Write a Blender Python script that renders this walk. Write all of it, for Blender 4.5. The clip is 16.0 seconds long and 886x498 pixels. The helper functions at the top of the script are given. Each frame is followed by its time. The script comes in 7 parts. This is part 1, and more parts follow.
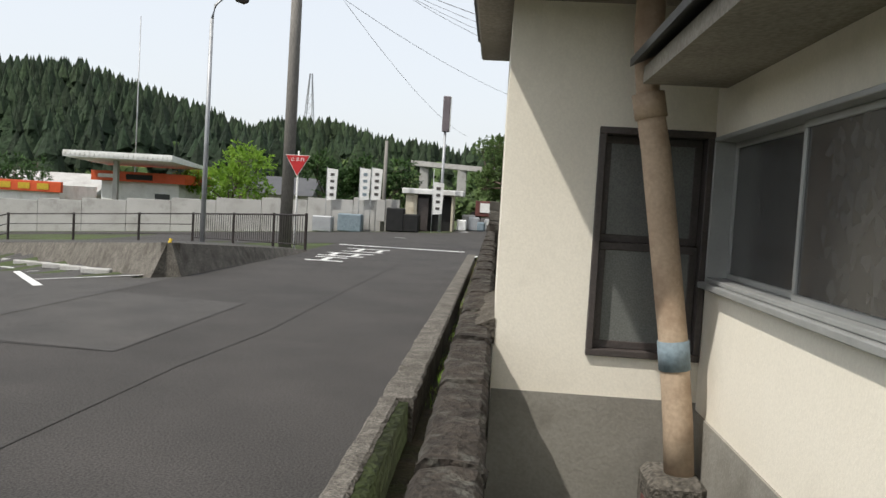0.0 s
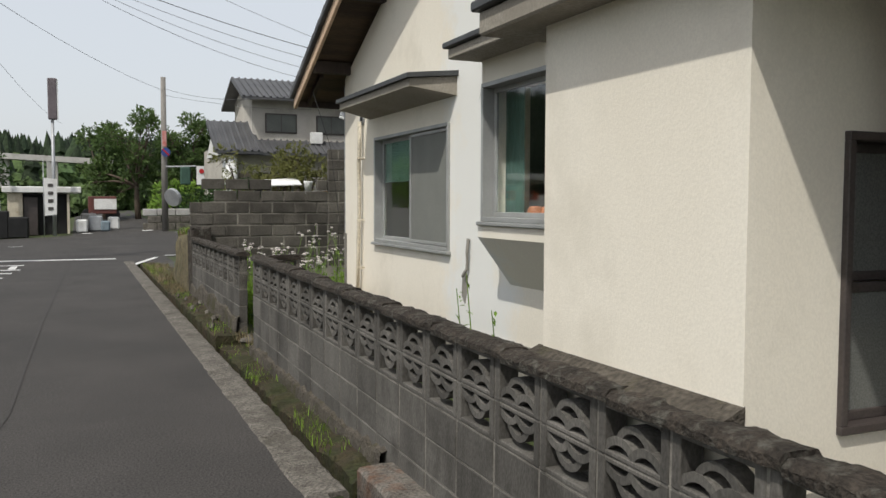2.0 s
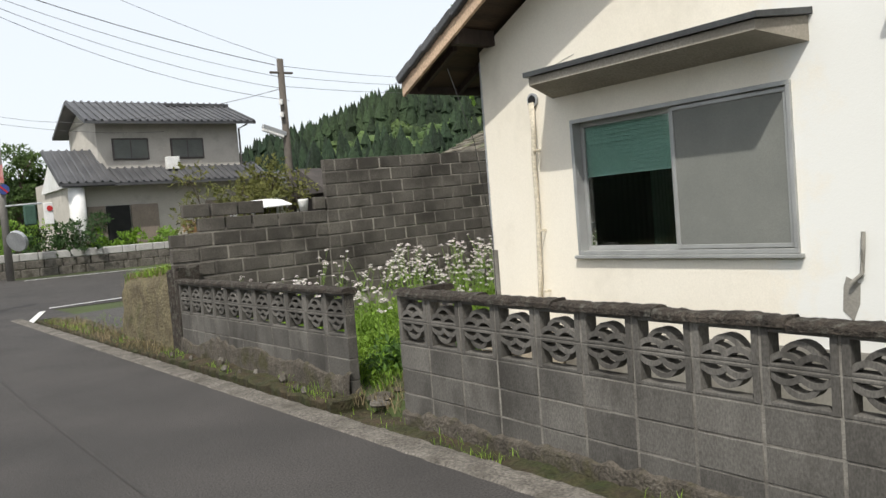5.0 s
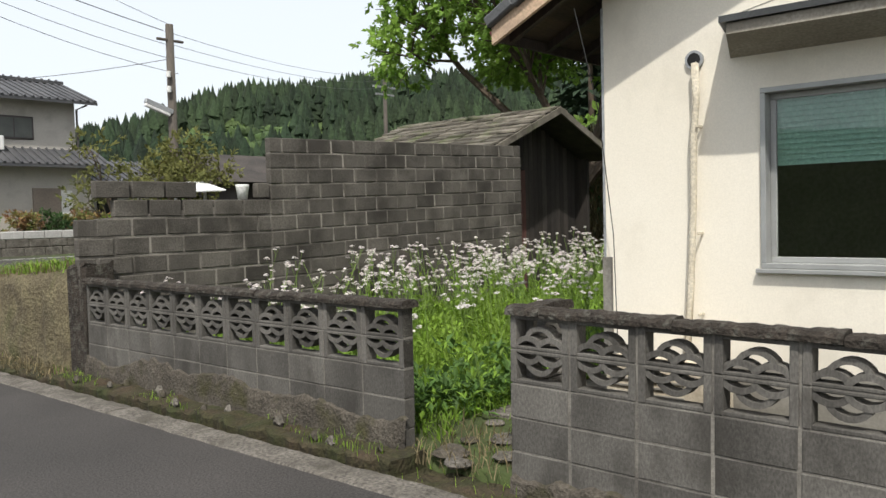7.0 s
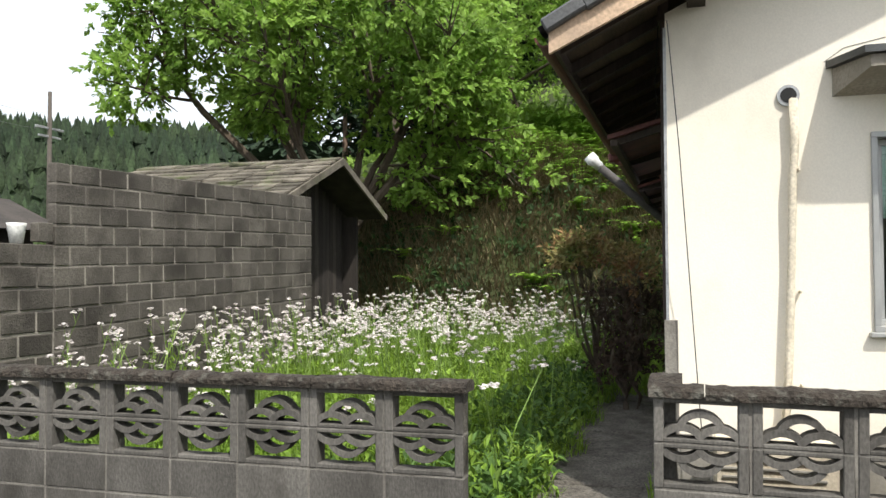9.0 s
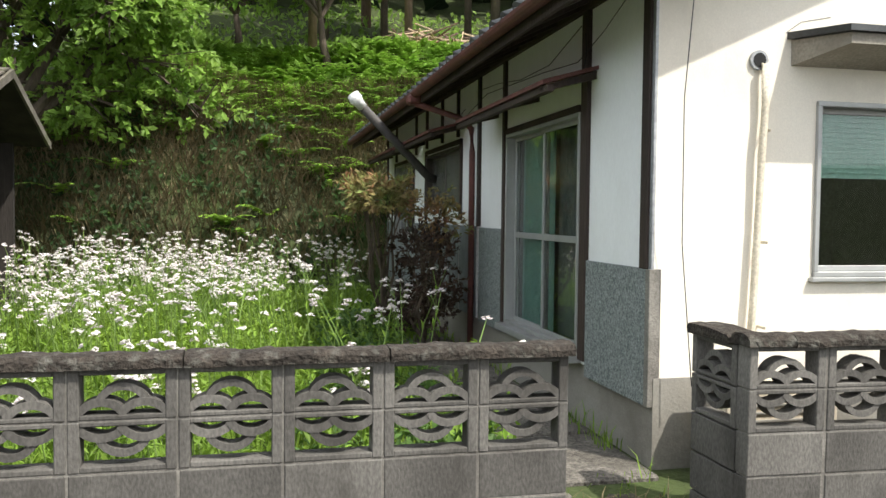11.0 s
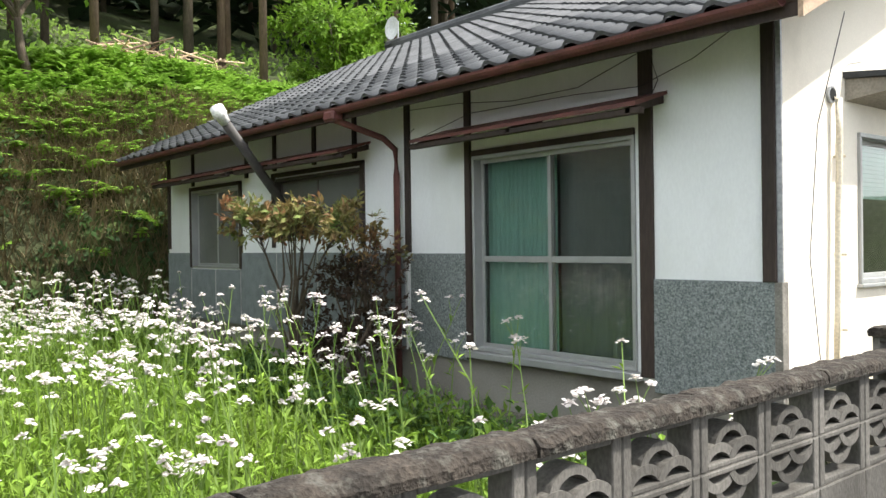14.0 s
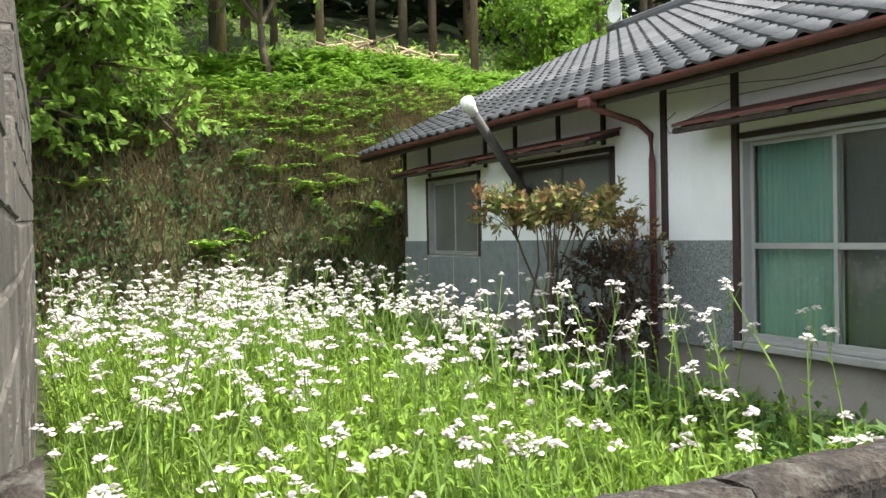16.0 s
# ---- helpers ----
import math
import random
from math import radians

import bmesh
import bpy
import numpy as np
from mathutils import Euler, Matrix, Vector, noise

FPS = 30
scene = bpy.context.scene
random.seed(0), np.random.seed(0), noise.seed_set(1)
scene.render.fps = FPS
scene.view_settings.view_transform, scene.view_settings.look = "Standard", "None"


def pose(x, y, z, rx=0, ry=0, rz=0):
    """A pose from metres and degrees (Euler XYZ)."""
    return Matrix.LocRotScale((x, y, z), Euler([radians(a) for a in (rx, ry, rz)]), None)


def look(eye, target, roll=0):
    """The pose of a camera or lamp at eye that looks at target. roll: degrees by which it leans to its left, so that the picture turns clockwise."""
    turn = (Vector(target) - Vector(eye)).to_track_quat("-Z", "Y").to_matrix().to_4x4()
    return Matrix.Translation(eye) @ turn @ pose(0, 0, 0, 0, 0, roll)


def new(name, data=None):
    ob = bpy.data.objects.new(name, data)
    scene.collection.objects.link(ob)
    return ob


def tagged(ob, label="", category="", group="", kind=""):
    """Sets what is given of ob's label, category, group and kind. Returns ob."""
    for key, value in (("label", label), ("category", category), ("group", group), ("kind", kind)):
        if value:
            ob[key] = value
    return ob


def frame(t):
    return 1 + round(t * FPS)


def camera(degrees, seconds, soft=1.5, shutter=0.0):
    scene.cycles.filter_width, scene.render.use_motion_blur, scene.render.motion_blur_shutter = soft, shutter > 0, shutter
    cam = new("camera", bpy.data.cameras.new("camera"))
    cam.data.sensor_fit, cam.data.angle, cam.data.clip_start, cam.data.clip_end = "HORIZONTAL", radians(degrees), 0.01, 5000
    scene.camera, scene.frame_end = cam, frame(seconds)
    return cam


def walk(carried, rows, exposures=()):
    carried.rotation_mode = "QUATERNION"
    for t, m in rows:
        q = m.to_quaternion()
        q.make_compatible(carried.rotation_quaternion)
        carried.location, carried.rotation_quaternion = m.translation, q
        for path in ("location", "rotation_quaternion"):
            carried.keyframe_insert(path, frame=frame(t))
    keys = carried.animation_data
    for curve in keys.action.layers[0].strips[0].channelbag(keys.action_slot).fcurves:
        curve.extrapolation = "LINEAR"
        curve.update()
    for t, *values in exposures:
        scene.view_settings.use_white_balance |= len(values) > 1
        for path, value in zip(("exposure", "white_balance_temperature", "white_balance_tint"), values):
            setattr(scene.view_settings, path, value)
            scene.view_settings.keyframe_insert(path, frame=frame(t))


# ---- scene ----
cam = camera(56.7, 16.0)
PATH = [
    (0, (0.115, -10.568, 1.444), (-0.007, -8.575, 1.34), 3.4),
    (0.5, (-0.409, -10.248, 1.443), (-0.132, -8.275, 1.263), 3.3),
    (0.7, (-0.577, -10.13, 1.48), (-0.064, -8.205, 1.312), 3.6),
    (1, (-0.852, -9.865, 1.484), (-0.069, -8.031, 1.323), 3.9),
    (1.5, (-1.336, -9.384, 1.55), (-0.642, -7.512, 1.432), 1.2),
    (2, (-1.732, -8.86, 1.591), (-0.922, -7.035, 1.48), 0.2),
    (2.5, (-2.123, -8.256, 1.577), (-1.244, -6.46, 1.538), 0.3),
    (3, (-2.564, -7.749, 1.609), (-1.696, -5.95, 1.529), -0.8),
    (3.5, (-2.95, -7.196, 1.605), (-2.083, -5.396, 1.519), -0.6),
    (4, (-3.303, -6.67, 1.601), (-2.406, -4.887, 1.481), -3.4),
    (4.5, (-3.53, -6.067, 1.605), (-2.46, -4.383, 1.468), -4.2),
    (4.7, (-3.593, -5.825, 1.625), (-2.473, -4.171, 1.513), -4.5),
    (6.8, (-3.81, -2.943, 1.504), (-2.308, -1.625, 1.425), -1.3),
    (7, (-3.833, -2.678, 1.561), (-2.327, -1.364, 1.477), -1.4),
    (7.5, (-3.876, -2.03, 1.568), (-2.308, -0.791, 1.507), -0.7),
    (8, (-3.846, -1.343, 1.539), (-2.188, -0.226, 1.517), -0.6),
    (8.5, (-3.86, -0.691, 1.558), (-2.128, 0.307, 1.577), -0.8),
    (9, (-3.741, 0.001, 1.514), (-1.826, 0.577, 1.575), -0.3),
    (9.5, (-3.681, 0.629, 1.546), (-1.708, 0.956, 1.539), 0.1),
    (9.7, (-3.649, 0.847, 1.57), (-1.655, 1.006, 1.551), -0.2),
    (11.8, (-2.906, 3.159, 1.533), (-1.03, 2.477, 1.409), 0.9),
    (12, (-2.788, 3.335, 1.553), (-0.948, 2.563, 1.422), 0.7),
    (12.5, (-2.405, 3.722, 1.489), (-0.666, 2.737, 1.425), 0.6),
    (13, (-2.077, 4.17, 1.498), (-0.413, 3.061, 1.456), 0.3),
    (13.5, (-1.779, 4.589, 1.502), (-0.201, 3.36, 1.478), 0.3),
    (14, (-1.508, 4.95, 1.512), (0.03, 3.673, 1.501), -0.8),
    (14.5, (-1.357, 5.286, 1.529), (0.124, 3.942, 1.508), -0.6),
    (15, (-1.274, 5.374, 1.527), (0.288, 4.126, 1.493), -0.9),
    (15.5, (-1.232, 5.432, 1.561), (0.402, 4.28, 1.517), -1.8),
    (16, (-1.196, 5.475, 1.525), (0.594, 4.584, 1.491), -1.2),
]
walk(cam, [(t, look(eye, target, roll)) for t, eye, target, roll in PATH],
     [(0.0, 0.08), (0.5, 0.08), (1.0, 0.06), (1.5, -0.22), (2.5, -0.22), (3.0, 0.03), (3.5, 0.09), (4.7, 0.18), (7.0, 0.22), (8.0, 0.34), (9.5, 0.74), (12.0, 0.92), (14.5, 1.34), (16.0, 1.44)])

# ---- light ----
SUN_WAY = Vector((0.38, 0.29, -0.68)).normalized()
world = bpy.data.worlds.new("sky_world")
scene.world = world
world.use_nodes = True
wn, wl = world.node_tree.nodes, world.node_tree.links
sky = wn.new("ShaderNodeTexSky")
sky.sky_type = "NISHITA"
sky.sun_disc = False
sky.sun_elevation = radians(59)
sky.sun_rotation = radians(228)
sky.air_density, sky.dust_density, sky.ozone_density = 1.0, 4.0, 1.0
haze = wn.new("ShaderNodeMixRGB")
haze.inputs[0].default_value = 0.62
haze.inputs[2].default_value = (8.6, 8.9, 9.2, 1)
wl.new(sky.outputs[0], haze.inputs[1])
wl.new(haze.outputs[0], wn["Background"].inputs[0])
wn["Background"].inputs[1].default_value = 0.128
sun = new("sun", bpy.data.lights.new("sun", "SUN"))
sun.data.energy, sun.data.angle, sun.data.color = 3.4, radians(0.9), (1.0, 0.965, 0.895)
sun.matrix_world = look((-20, -18, 45), Vector((-20, -18, 45)) + SUN_WAY)


# ---- materials ----
def mat(name, a, b, scale=6.0, rough=0.85, bump=0.3, grain=60.0, metal=0.0, stain=None, stain_scale=1.3, per_piece=0.0,
        spec=0.3, stretch=(1, 1, 1), dist=0.01, trans=0.0, contrast=1.0):
    """Two tones mixed by coarse noise, fine grain in value and relief, and optional stains."""
    m = bpy.data.materials.new(name)
    m.use_nodes = True
    n, l = m.node_tree.nodes, m.node_tree.links
    p = n["Principled BSDF"]
    p.inputs["Roughness"].default_value = rough
    p.inputs["Metallic"].default_value = metal
    p.inputs["Specular IOR Level"].default_value = spec
    co = n.new("ShaderNodeTexCoord")
    mp = n.new("ShaderNodeMapping")
    mp.inputs["Scale"].default_value = stretch
    geo = n.new("ShaderNodeNewGeometry")
    l.new(geo.outputs["Position"], mp.inputs[0])
    n1 = n.new("ShaderNodeTexNoise")
    n1.inputs["Scale"].default_value, n1.inputs["Detail"].default_value = scale, 6
    n2 = n.new("ShaderNodeTexNoise")
    n2.inputs["Scale"].default_value, n2.inputs["Detail"].default_value = grain, 4
    for k in (n1, n2):
        l.new(mp.outputs[0], k.inputs["Vector"])
    ramp = n.new("ShaderNodeMapRange")
    ramp.inputs[1].default_value, ramp.inputs[2].default_value = 0.32, 0.68
    l.new(n1.outputs["Fac"], ramp.inputs[0])
    mix = n.new("ShaderNodeMixRGB")
    mix.inputs[1].default_value, mix.inputs[2].default_value = (*a, 1), (*b, 1)
    l.new(ramp.outputs[0], mix.inputs[0])
    gr = n.new("ShaderNodeMapRange")
    gr.inputs[1].default_value, gr.inputs[2].default_value = 0.3, 0.7
    gr.inputs[3].default_value, gr.inputs[4].default_value = 1 - 0.22 * contrast, 1 + 0.2 * contrast
    l.new(n2.outputs["Fac"], gr.inputs[0])
    mul = n.new("ShaderNodeMixRGB")
    mul.blend_type = "MULTIPLY"
    mul.inputs[0].default_value = 1.0
    l.new(mix.outputs[0], mul.inputs[1])
    l.new(gr.outputs[0], mul.inputs[2])
    col = mul.outputs[0]
    if stain:
        n3 = n.new("ShaderNodeTexNoise")
        n3.inputs["Scale"].default_value, n3.inputs["Detail"].default_value = stain_scale, 8
        n3.inputs["Roughness"].default_value = 0.65
        l.new(mp.outputs[0], n3.inputs["Vector"])
        r3 = n.new("ShaderNodeMapRange")
        r3.inputs[1].default_value, r3.inputs[2].default_value, r3.inputs[4].default_value = 0.52, 0.68, 0.85
        l.new(n3.outputs["Fac"], r3.inputs[0])
        m3 = n.new("ShaderNodeMixRGB")
        m3.inputs[2].default_value = (*stain, 1)
        l.new(r3.outputs[0], m3.inputs[0])
        l.new(col, m3.inputs[1])
        col = m3.outputs[0]
    if per_piece:
        oi = n.new("ShaderNodeObjectInfo")
        isl = n.new("ShaderNodeNewGeometry")
        add = n.new("ShaderNodeMath")
        add.operation = "ADD"
        l.new(oi.outputs["Random"], add.inputs[0])
        l.new(isl.outputs["Random Per Island"], add.inputs[1])
        fr = n.new("ShaderNodeMath")
        fr.operation = "FRACT"
        l.new(add.outputs[0], fr.inputs[0])
        pr = n.new("ShaderNodeMapRange")
        pr.inputs[3].default_value, pr.inputs[4].default_value = 1 - per_piece, 1 + per_piece
        l.new(fr.outputs[0], pr.inputs[0])
        m4 = n.new("ShaderNodeMixRGB")
        m4.blend_type = "MULTIPLY"
        m4.inputs[0].default_value = 1.0
        l.new(col, m4.inputs[1])
        l.new(pr.outputs[0], m4.inputs[2])
        col = m4.outputs[0]
    l.new(col, p.inputs["Base Color"])
    if bump:
        bp = n.new("ShaderNodeBump")
        bp.inputs["Strength"].default_value, bp.inputs["Distance"].default_value = bump, dist
        l.new(n2.outputs["Fac"], bp.inputs["Height"])
        l.new(bp.outputs[0], p.inputs["Normal"])
    if trans:
        tr = n.new("ShaderNodeBsdfTranslucent")
        l.new(col, tr.inputs[0])
        ms = n.new("ShaderNodeMixShader")
        ms.inputs[0].default_value = trans
        l.new(p.outputs[0], ms.inputs[1])
        l.new(tr.outputs[0], ms.inputs[2])
        l.new(ms.outputs[0], n["Material Output"].inputs[0])
    return m


def glass_mat(name, tint, rough=0.02):
    m = bpy.data.materials.new(name)
    m.use_nodes = True
    p = m.node_tree.nodes["Principled BSDF"]
    p.inputs["Base Color"].default_value = (*tint, 1)
    p.inputs["Transmission Weight"].default_value = 1.0
    p.inputs["Roughness"].default_value = rough
    p.inputs["IOR"].default_value = 1.45
    return m


PLASTER = mat("cream_plaster", (0.82, 0.768, 0.662), (0.775, 0.717, 0.605), 1.2, 0.9, 0.16, 110, stain=(0.66, 0.61, 0.51), stain_scale=1.1, dist=0.006, contrast=0.2, stretch=(1, 1, 0.85))
pn, pl = PLASTER.node_tree.nodes, PLASTER.node_tree.links
where = pn.new("ShaderNodeNewGeometry")
ragged = pn.new("ShaderNodeTexNoise")
ragged.inputs["Scale"].default_value, ragged.inputs["Detail"].default_value, ragged.inputs["Roughness"].default_value = 2.6, 7, 0.65
pl.new(where.outputs["Position"], ragged.inputs["Vector"])
axes = pn.new("ShaderNodeSeparateXYZ")
pl.new(where.outputs["Position"], axes.inputs[0])
away = pn.new("ShaderNodeMath")
away.operation = "ADD"
away.inputs[1].default_value = 3.25
pl.new(axes.outputs["Y"], away.inputs[0])
span = pn.new("ShaderNodeMath")
span.operation = "ABSOLUTE"
pl.new(away.outputs[0], span.inputs[0])
torn = pn.new("ShaderNodeMath")
torn.operation = "MULTIPLY_ADD"
torn.inputs[1].default_value = -1.5
pl.new(ragged.outputs["Fac"], torn.inputs[0])
pl.new(span.outputs[0], torn.inputs[2])
cover = pn.new("ShaderNodeMapRange")
cover.inputs[1].default_value, cover.inputs[2].default_value, cover.inputs[3].default_value, cover.inputs[4].default_value = -0.42, -0.05, 0.85, 0.0
pl.new(torn.outputs[0], cover.inputs[0])
repaired = pn.new("ShaderNodeMixRGB")
repaired.inputs[2].default_value = (0.78, 0.785, 0.755, 1)
pl.new(cover.outputs[0], repaired.inputs[0])
pl.new(pn["Principled BSDF"].inputs["Base Color"].links[0].from_socket, repaired.inputs[1])
pl.new(repaired.outputs[0], pn["Principled BSDF"].inputs["Base Color"])
WHITE = mat("white_plaster", (0.84, 0.855, 0.85), (0.80, 0.815, 0.81), 1.5, 0.9, 0.15, 70, stain=(0.73, 0.74, 0.72), stain_scale=0.8, contrast=0.12, stretch=(1, 1, 0.4))
BASECOAT = mat("grey_render", (0.30, 0.285, 0.25), (0.24, 0.225, 0.195), 2.0, 0.95, 0.3, 60, stain=(0.17, 0.155, 0.13), contrast=0.4)
BLOCK = mat("weathered_block", (0.135, 0.127, 0.114), (0.078, 0.073, 0.065), 3.0, 0.95, 0.35, 90, stain=(0.05, 0.046, 0.04), stain_scale=3.2, per_piece=0.24, contrast=1.2, stretch=(1, 1, 0.5))
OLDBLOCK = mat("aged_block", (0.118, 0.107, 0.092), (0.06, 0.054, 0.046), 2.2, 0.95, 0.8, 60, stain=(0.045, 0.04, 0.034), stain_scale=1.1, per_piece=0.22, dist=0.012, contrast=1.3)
OLDMORTAR = mat("aged_mortar", (0.31, 0.285, 0.245), (0.07, 0.063, 0.054), 1.6, 0.95, 0.5, 60, stain=(0.05, 0.045, 0.04), stain_scale=2.0)
MORTAR = mat("pale_mortar", (0.25, 0.235, 0.205), (0.11, 0.10, 0.088), 5.0, 0.95, 0.5, 80)
CAPM = mat("mossy_concrete", (0.056, 0.046, 0.037), (0.026, 0.022, 0.018), 9.0, 1.0, 1.0, 55, stain=(0.115, 0.112, 0.095), stain_scale=16, dist=0.02, contrast=1.8)
ASPHALT = mat("asphalt", (0.060, 0.055, 0.051), (0.043, 0.040, 0.037), 0.9, 0.9, 0.8, 70, stain=(0.036, 0.034, 0.032), stain_scale=0.35, dist=0.01, contrast=2.6)
ASPHALT_OLD = mat("worn_asphalt_patch", (0.080, 0.075, 0.070), (0.058, 0.055, 0.052), 1.2, 0.9, 0.8, 130, dist=0.01, contrast=2.4)
LINE = mat("road_paint", (0.72, 0.72, 0.70), (0.55, 0.55, 0.53), 8, 0.8, 0.3, 90, stain=(0.2, 0.19, 0.18), stain_scale=6)
KERB = mat("old_concrete", (0.175, 0.16, 0.138), (0.10, 0.09, 0.076), 5, 0.95, 1.0, 48, stain=(0.06, 0.055, 0.042), stain_scale=3, dist=0.02, contrast=2.4)
EARTH = mat("earth", (0.075, 0.062, 0.045), (0.038, 0.034, 0.022), 1.5, 1.0, 0.8, 20, dist=0.03)
GRASSLAND = mat("grass_ground", (0.06, 0.085, 0.025), (0.045, 0.05, 0.025), 0.6, 1.0, 0.8, 12, dist=0.04)
DARKWOOD = mat("dark_timber", (0.06, 0.042, 0.034), (0.034, 0.026, 0.022), 4, 0.7, 0.4, 60, stretch=(1, 1, 0.15))
SOFFITW = mat("soffit_boards", (0.10, 0.07, 0.045), (0.055, 0.04, 0.03), 3, 0.85, 0.4, 50, stretch=(0.3, 3, 1))
BARGE = mat("pale_bargeboard", (0.62, 0.45, 0.31), (0.50, 0.36, 0.25), 3, 0.75, 0.3, 50, stain=(0.33, 0.25, 0.19))
ROOFTILE = mat("grey_roof_tile", (0.092, 0.094, 0.096), (0.054, 0.056, 0.058), 3, 0.66, 0.25, 60, per_piece=0.22, spec=0.5)
ALU = mat("grey_aluminium", (0.40, 0.405, 0.395), (0.33, 0.335, 0.325), 5, 0.45, 0.05, 80, metal=0.35, spec=0.5, contrast=0.2)
ALUDARK = mat("dark_bronze_frame", (0.075, 0.06, 0.055), (0.05, 0.042, 0.04), 5, 0.5, 0.1, 80, spec=0.5)
ROOFM = mat("dark_sheet_metal", (0.055, 0.058, 0.058), (0.035, 0.036, 0.036), 5, 0.5, 0.1, 60, spec=0.5)
PIPE = mat("beige_pipe", (0.52, 0.40, 0.29), (0.43, 0.32, 0.225), 3, 0.6, 0.2, 60, stain=(0.26, 0.17, 0.11), stain_scale=2.2, contrast=0.5)
WHITEPIPE = mat("cream_pipe", (0.66, 0.60, 0.48), (0.56, 0.50, 0.39), 6, 0.6, 0.2, 60, stain=(0.4, 0.33, 0.24))
PANEL = mat("pebble_panel", (0.31, 0.335, 0.325), (0.10, 0.12, 0.118), 75, 0.8, 0.6, 90, dist=0.01)
RUST = mat("rust_red_metal", (0.15, 0.05, 0.042), (0.085, 0.035, 0.03), 5, 0.6, 0.2, 60, spec=0.4)
# canopy plaster darkened in its colour to stand for the shade underneath
SOFFITSHADE = mat("shade_darkened_soffit", (0.34, 0.31, 0.26), (0.27, 0.245, 0.205), 2, 0.9, 0.2, 60, stain=(0.25, 0.225, 0.185))
SOOT = mat("sooty_metal", (0.10, 0.092, 0.085), (0.055, 0.05, 0.047), 6, 0.6, 0.2, 60)
OLDPOLE = mat("old_dark_pole", (0.115, 0.10, 0.085), (0.08, 0.07, 0.06), 3, 0.9, 0.3, 40, stretch=(1, 1, 0.2))
GLASS = glass_mat("window_glass", (0.93, 0.97, 0.95))
# dark tone that stands for the shade inside unlit rooms
ROOMSHADE = mat("unlit_room_tone", (0.10, 0.105, 0.10), (0.07, 0.072, 0.07), 2, 0.9, 0.1, 30)
GREENCURT = mat("green_curtain", (0.27, 0.50, 0.43), (0.20, 0.40, 0.34), 2, 0.9, 0.2, 50, stretch=(1, 1, 0.2))
DOORCURT = mat("teal_curtain", (0.20, 0.35, 0.295), (0.165, 0.295, 0.25), 1.2, 0.9, 0.1, 50, stretch=(1, 1, 0.2), contrast=0.3)
LEAF = mat("fresh_leaf", (0.26, 0.40, 0.07), (0.155, 0.275, 0.045), 1.2, 0.55, 0, 10, per_piece=0.35, trans=0.5)
LEAFB = mat("bright_leaf", (0.22, 0.36, 0.04), (0.14, 0.26, 0.03), 1.2, 0.6, 0, 10, per_piece=0.3, trans=0.4)
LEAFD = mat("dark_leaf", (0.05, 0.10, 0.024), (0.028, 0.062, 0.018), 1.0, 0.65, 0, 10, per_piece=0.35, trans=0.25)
CONIFER = mat("conifer_green", (0.026, 0.048, 0.023), (0.014, 0.028, 0.015), 0.05, 0.8, 0, 3, per_piece=0.4)
HILLCON = mat("hill_conifer", (0.034, 0.054, 0.022), (0.013, 0.026, 0.013), 0.03, 0.85, 0.8, 2.2, per_piece=0.4, dist=0.4, contrast=1.6)
MOSS = mat("mossy_soil", (0.058, 0.043, 0.027), (0.033, 0.040, 0.014), 4.0, 1.0, 1.0, 40, stain=(0.028, 0.023, 0.016), stain_scale=7, dist=0.02, contrast=1.8)
CRUMBLE = mat("crumbled_render", (0.105, 0.092, 0.074), (0.058, 0.050, 0.040), 6.0, 1.0, 1.0, 45, stain=(0.055, 0.052, 0.022), stain_scale=3.5, dist=0.02, contrast=1.8)
LEDGE = mat("rust_stained_concrete", (0.17, 0.155, 0.135), (0.105, 0.092, 0.078), 6, 0.95, 1.0, 50, stain=(0.15, 0.065, 0.03), stain_scale=2.6, dist=0.015, contrast=2.2)
BANK = mat("lichened_bank", (0.17, 0.145, 0.085), (0.085, 0.07, 0.045), 3.0, 1.0, 1.0, 30, stain=(0.055, 0.062, 0.022), stain_scale=2.2, dist=0.03, contrast=1.6)
GRASS = mat("grass_blade", (0.23, 0.35, 0.045), (0.14, 0.245, 0.03), 0.8, 0.6, 0, 10, per_piece=0.35, trans=0.35)
DRY = mat("dry_brush", (0.25, 0.20, 0.115), (0.12, 0.10, 0.052), 1.0, 0.9, 0, 10, per_piece=0.35, trans=0.15)
PETAL = mat("white_petal", (0.78, 0.74, 0.70), (0.66, 0.58, 0.58), 3, 0.7, 0, 10, per_piece=0.12, trans=0.3)
BARK = mat("bark", (0.13, 0.10, 0.075), (0.07, 0.055, 0.042), 3, 0.95, 0.8, 25, stretch=(1, 1, 0.3), dist=0.03)
BARKRED = mat("cedar_bark", (0.22, 0.145, 0.105), (0.13, 0.09, 0.07), 3, 0.95, 0.6, 25, stretch=(1, 1, 0.2), dist=0.03)
CONC = mat("pale_concrete", (0.45, 0.44, 0.42), (0.37, 0.36, 0.34), 0.8, 0.9, 0.3, 30, stain=(0.28, 0.27, 0.25))
POLE = mat("concrete_pole", (0.24, 0.225, 0.205), (0.18, 0.17, 0.155), 2, 0.85, 0.2, 40, stretch=(1, 1, 0.2))
STEEL = mat("galvanised_steel", (0.42, 0.43, 0.44), (0.33, 0.34, 0.35), 3, 0.5, 0.1, 40, metal=0.4)
BLACKRAIL = mat("dark_brown_rail", (0.035, 0.028, 0.026), (0.025, 0.02, 0.019), 3, 0.5, 0.1, 40)
REDP = mat("red_paint", (0.50, 0.03, 0.03), (0.42, 0.025, 0.028), 3, 0.5, 0.05, 40)
ORANGE = mat("orange_red_paint", (0.62, 0.10, 0.03), (0.54, 0.085, 0.03), 3, 0.5, 0.05, 40)
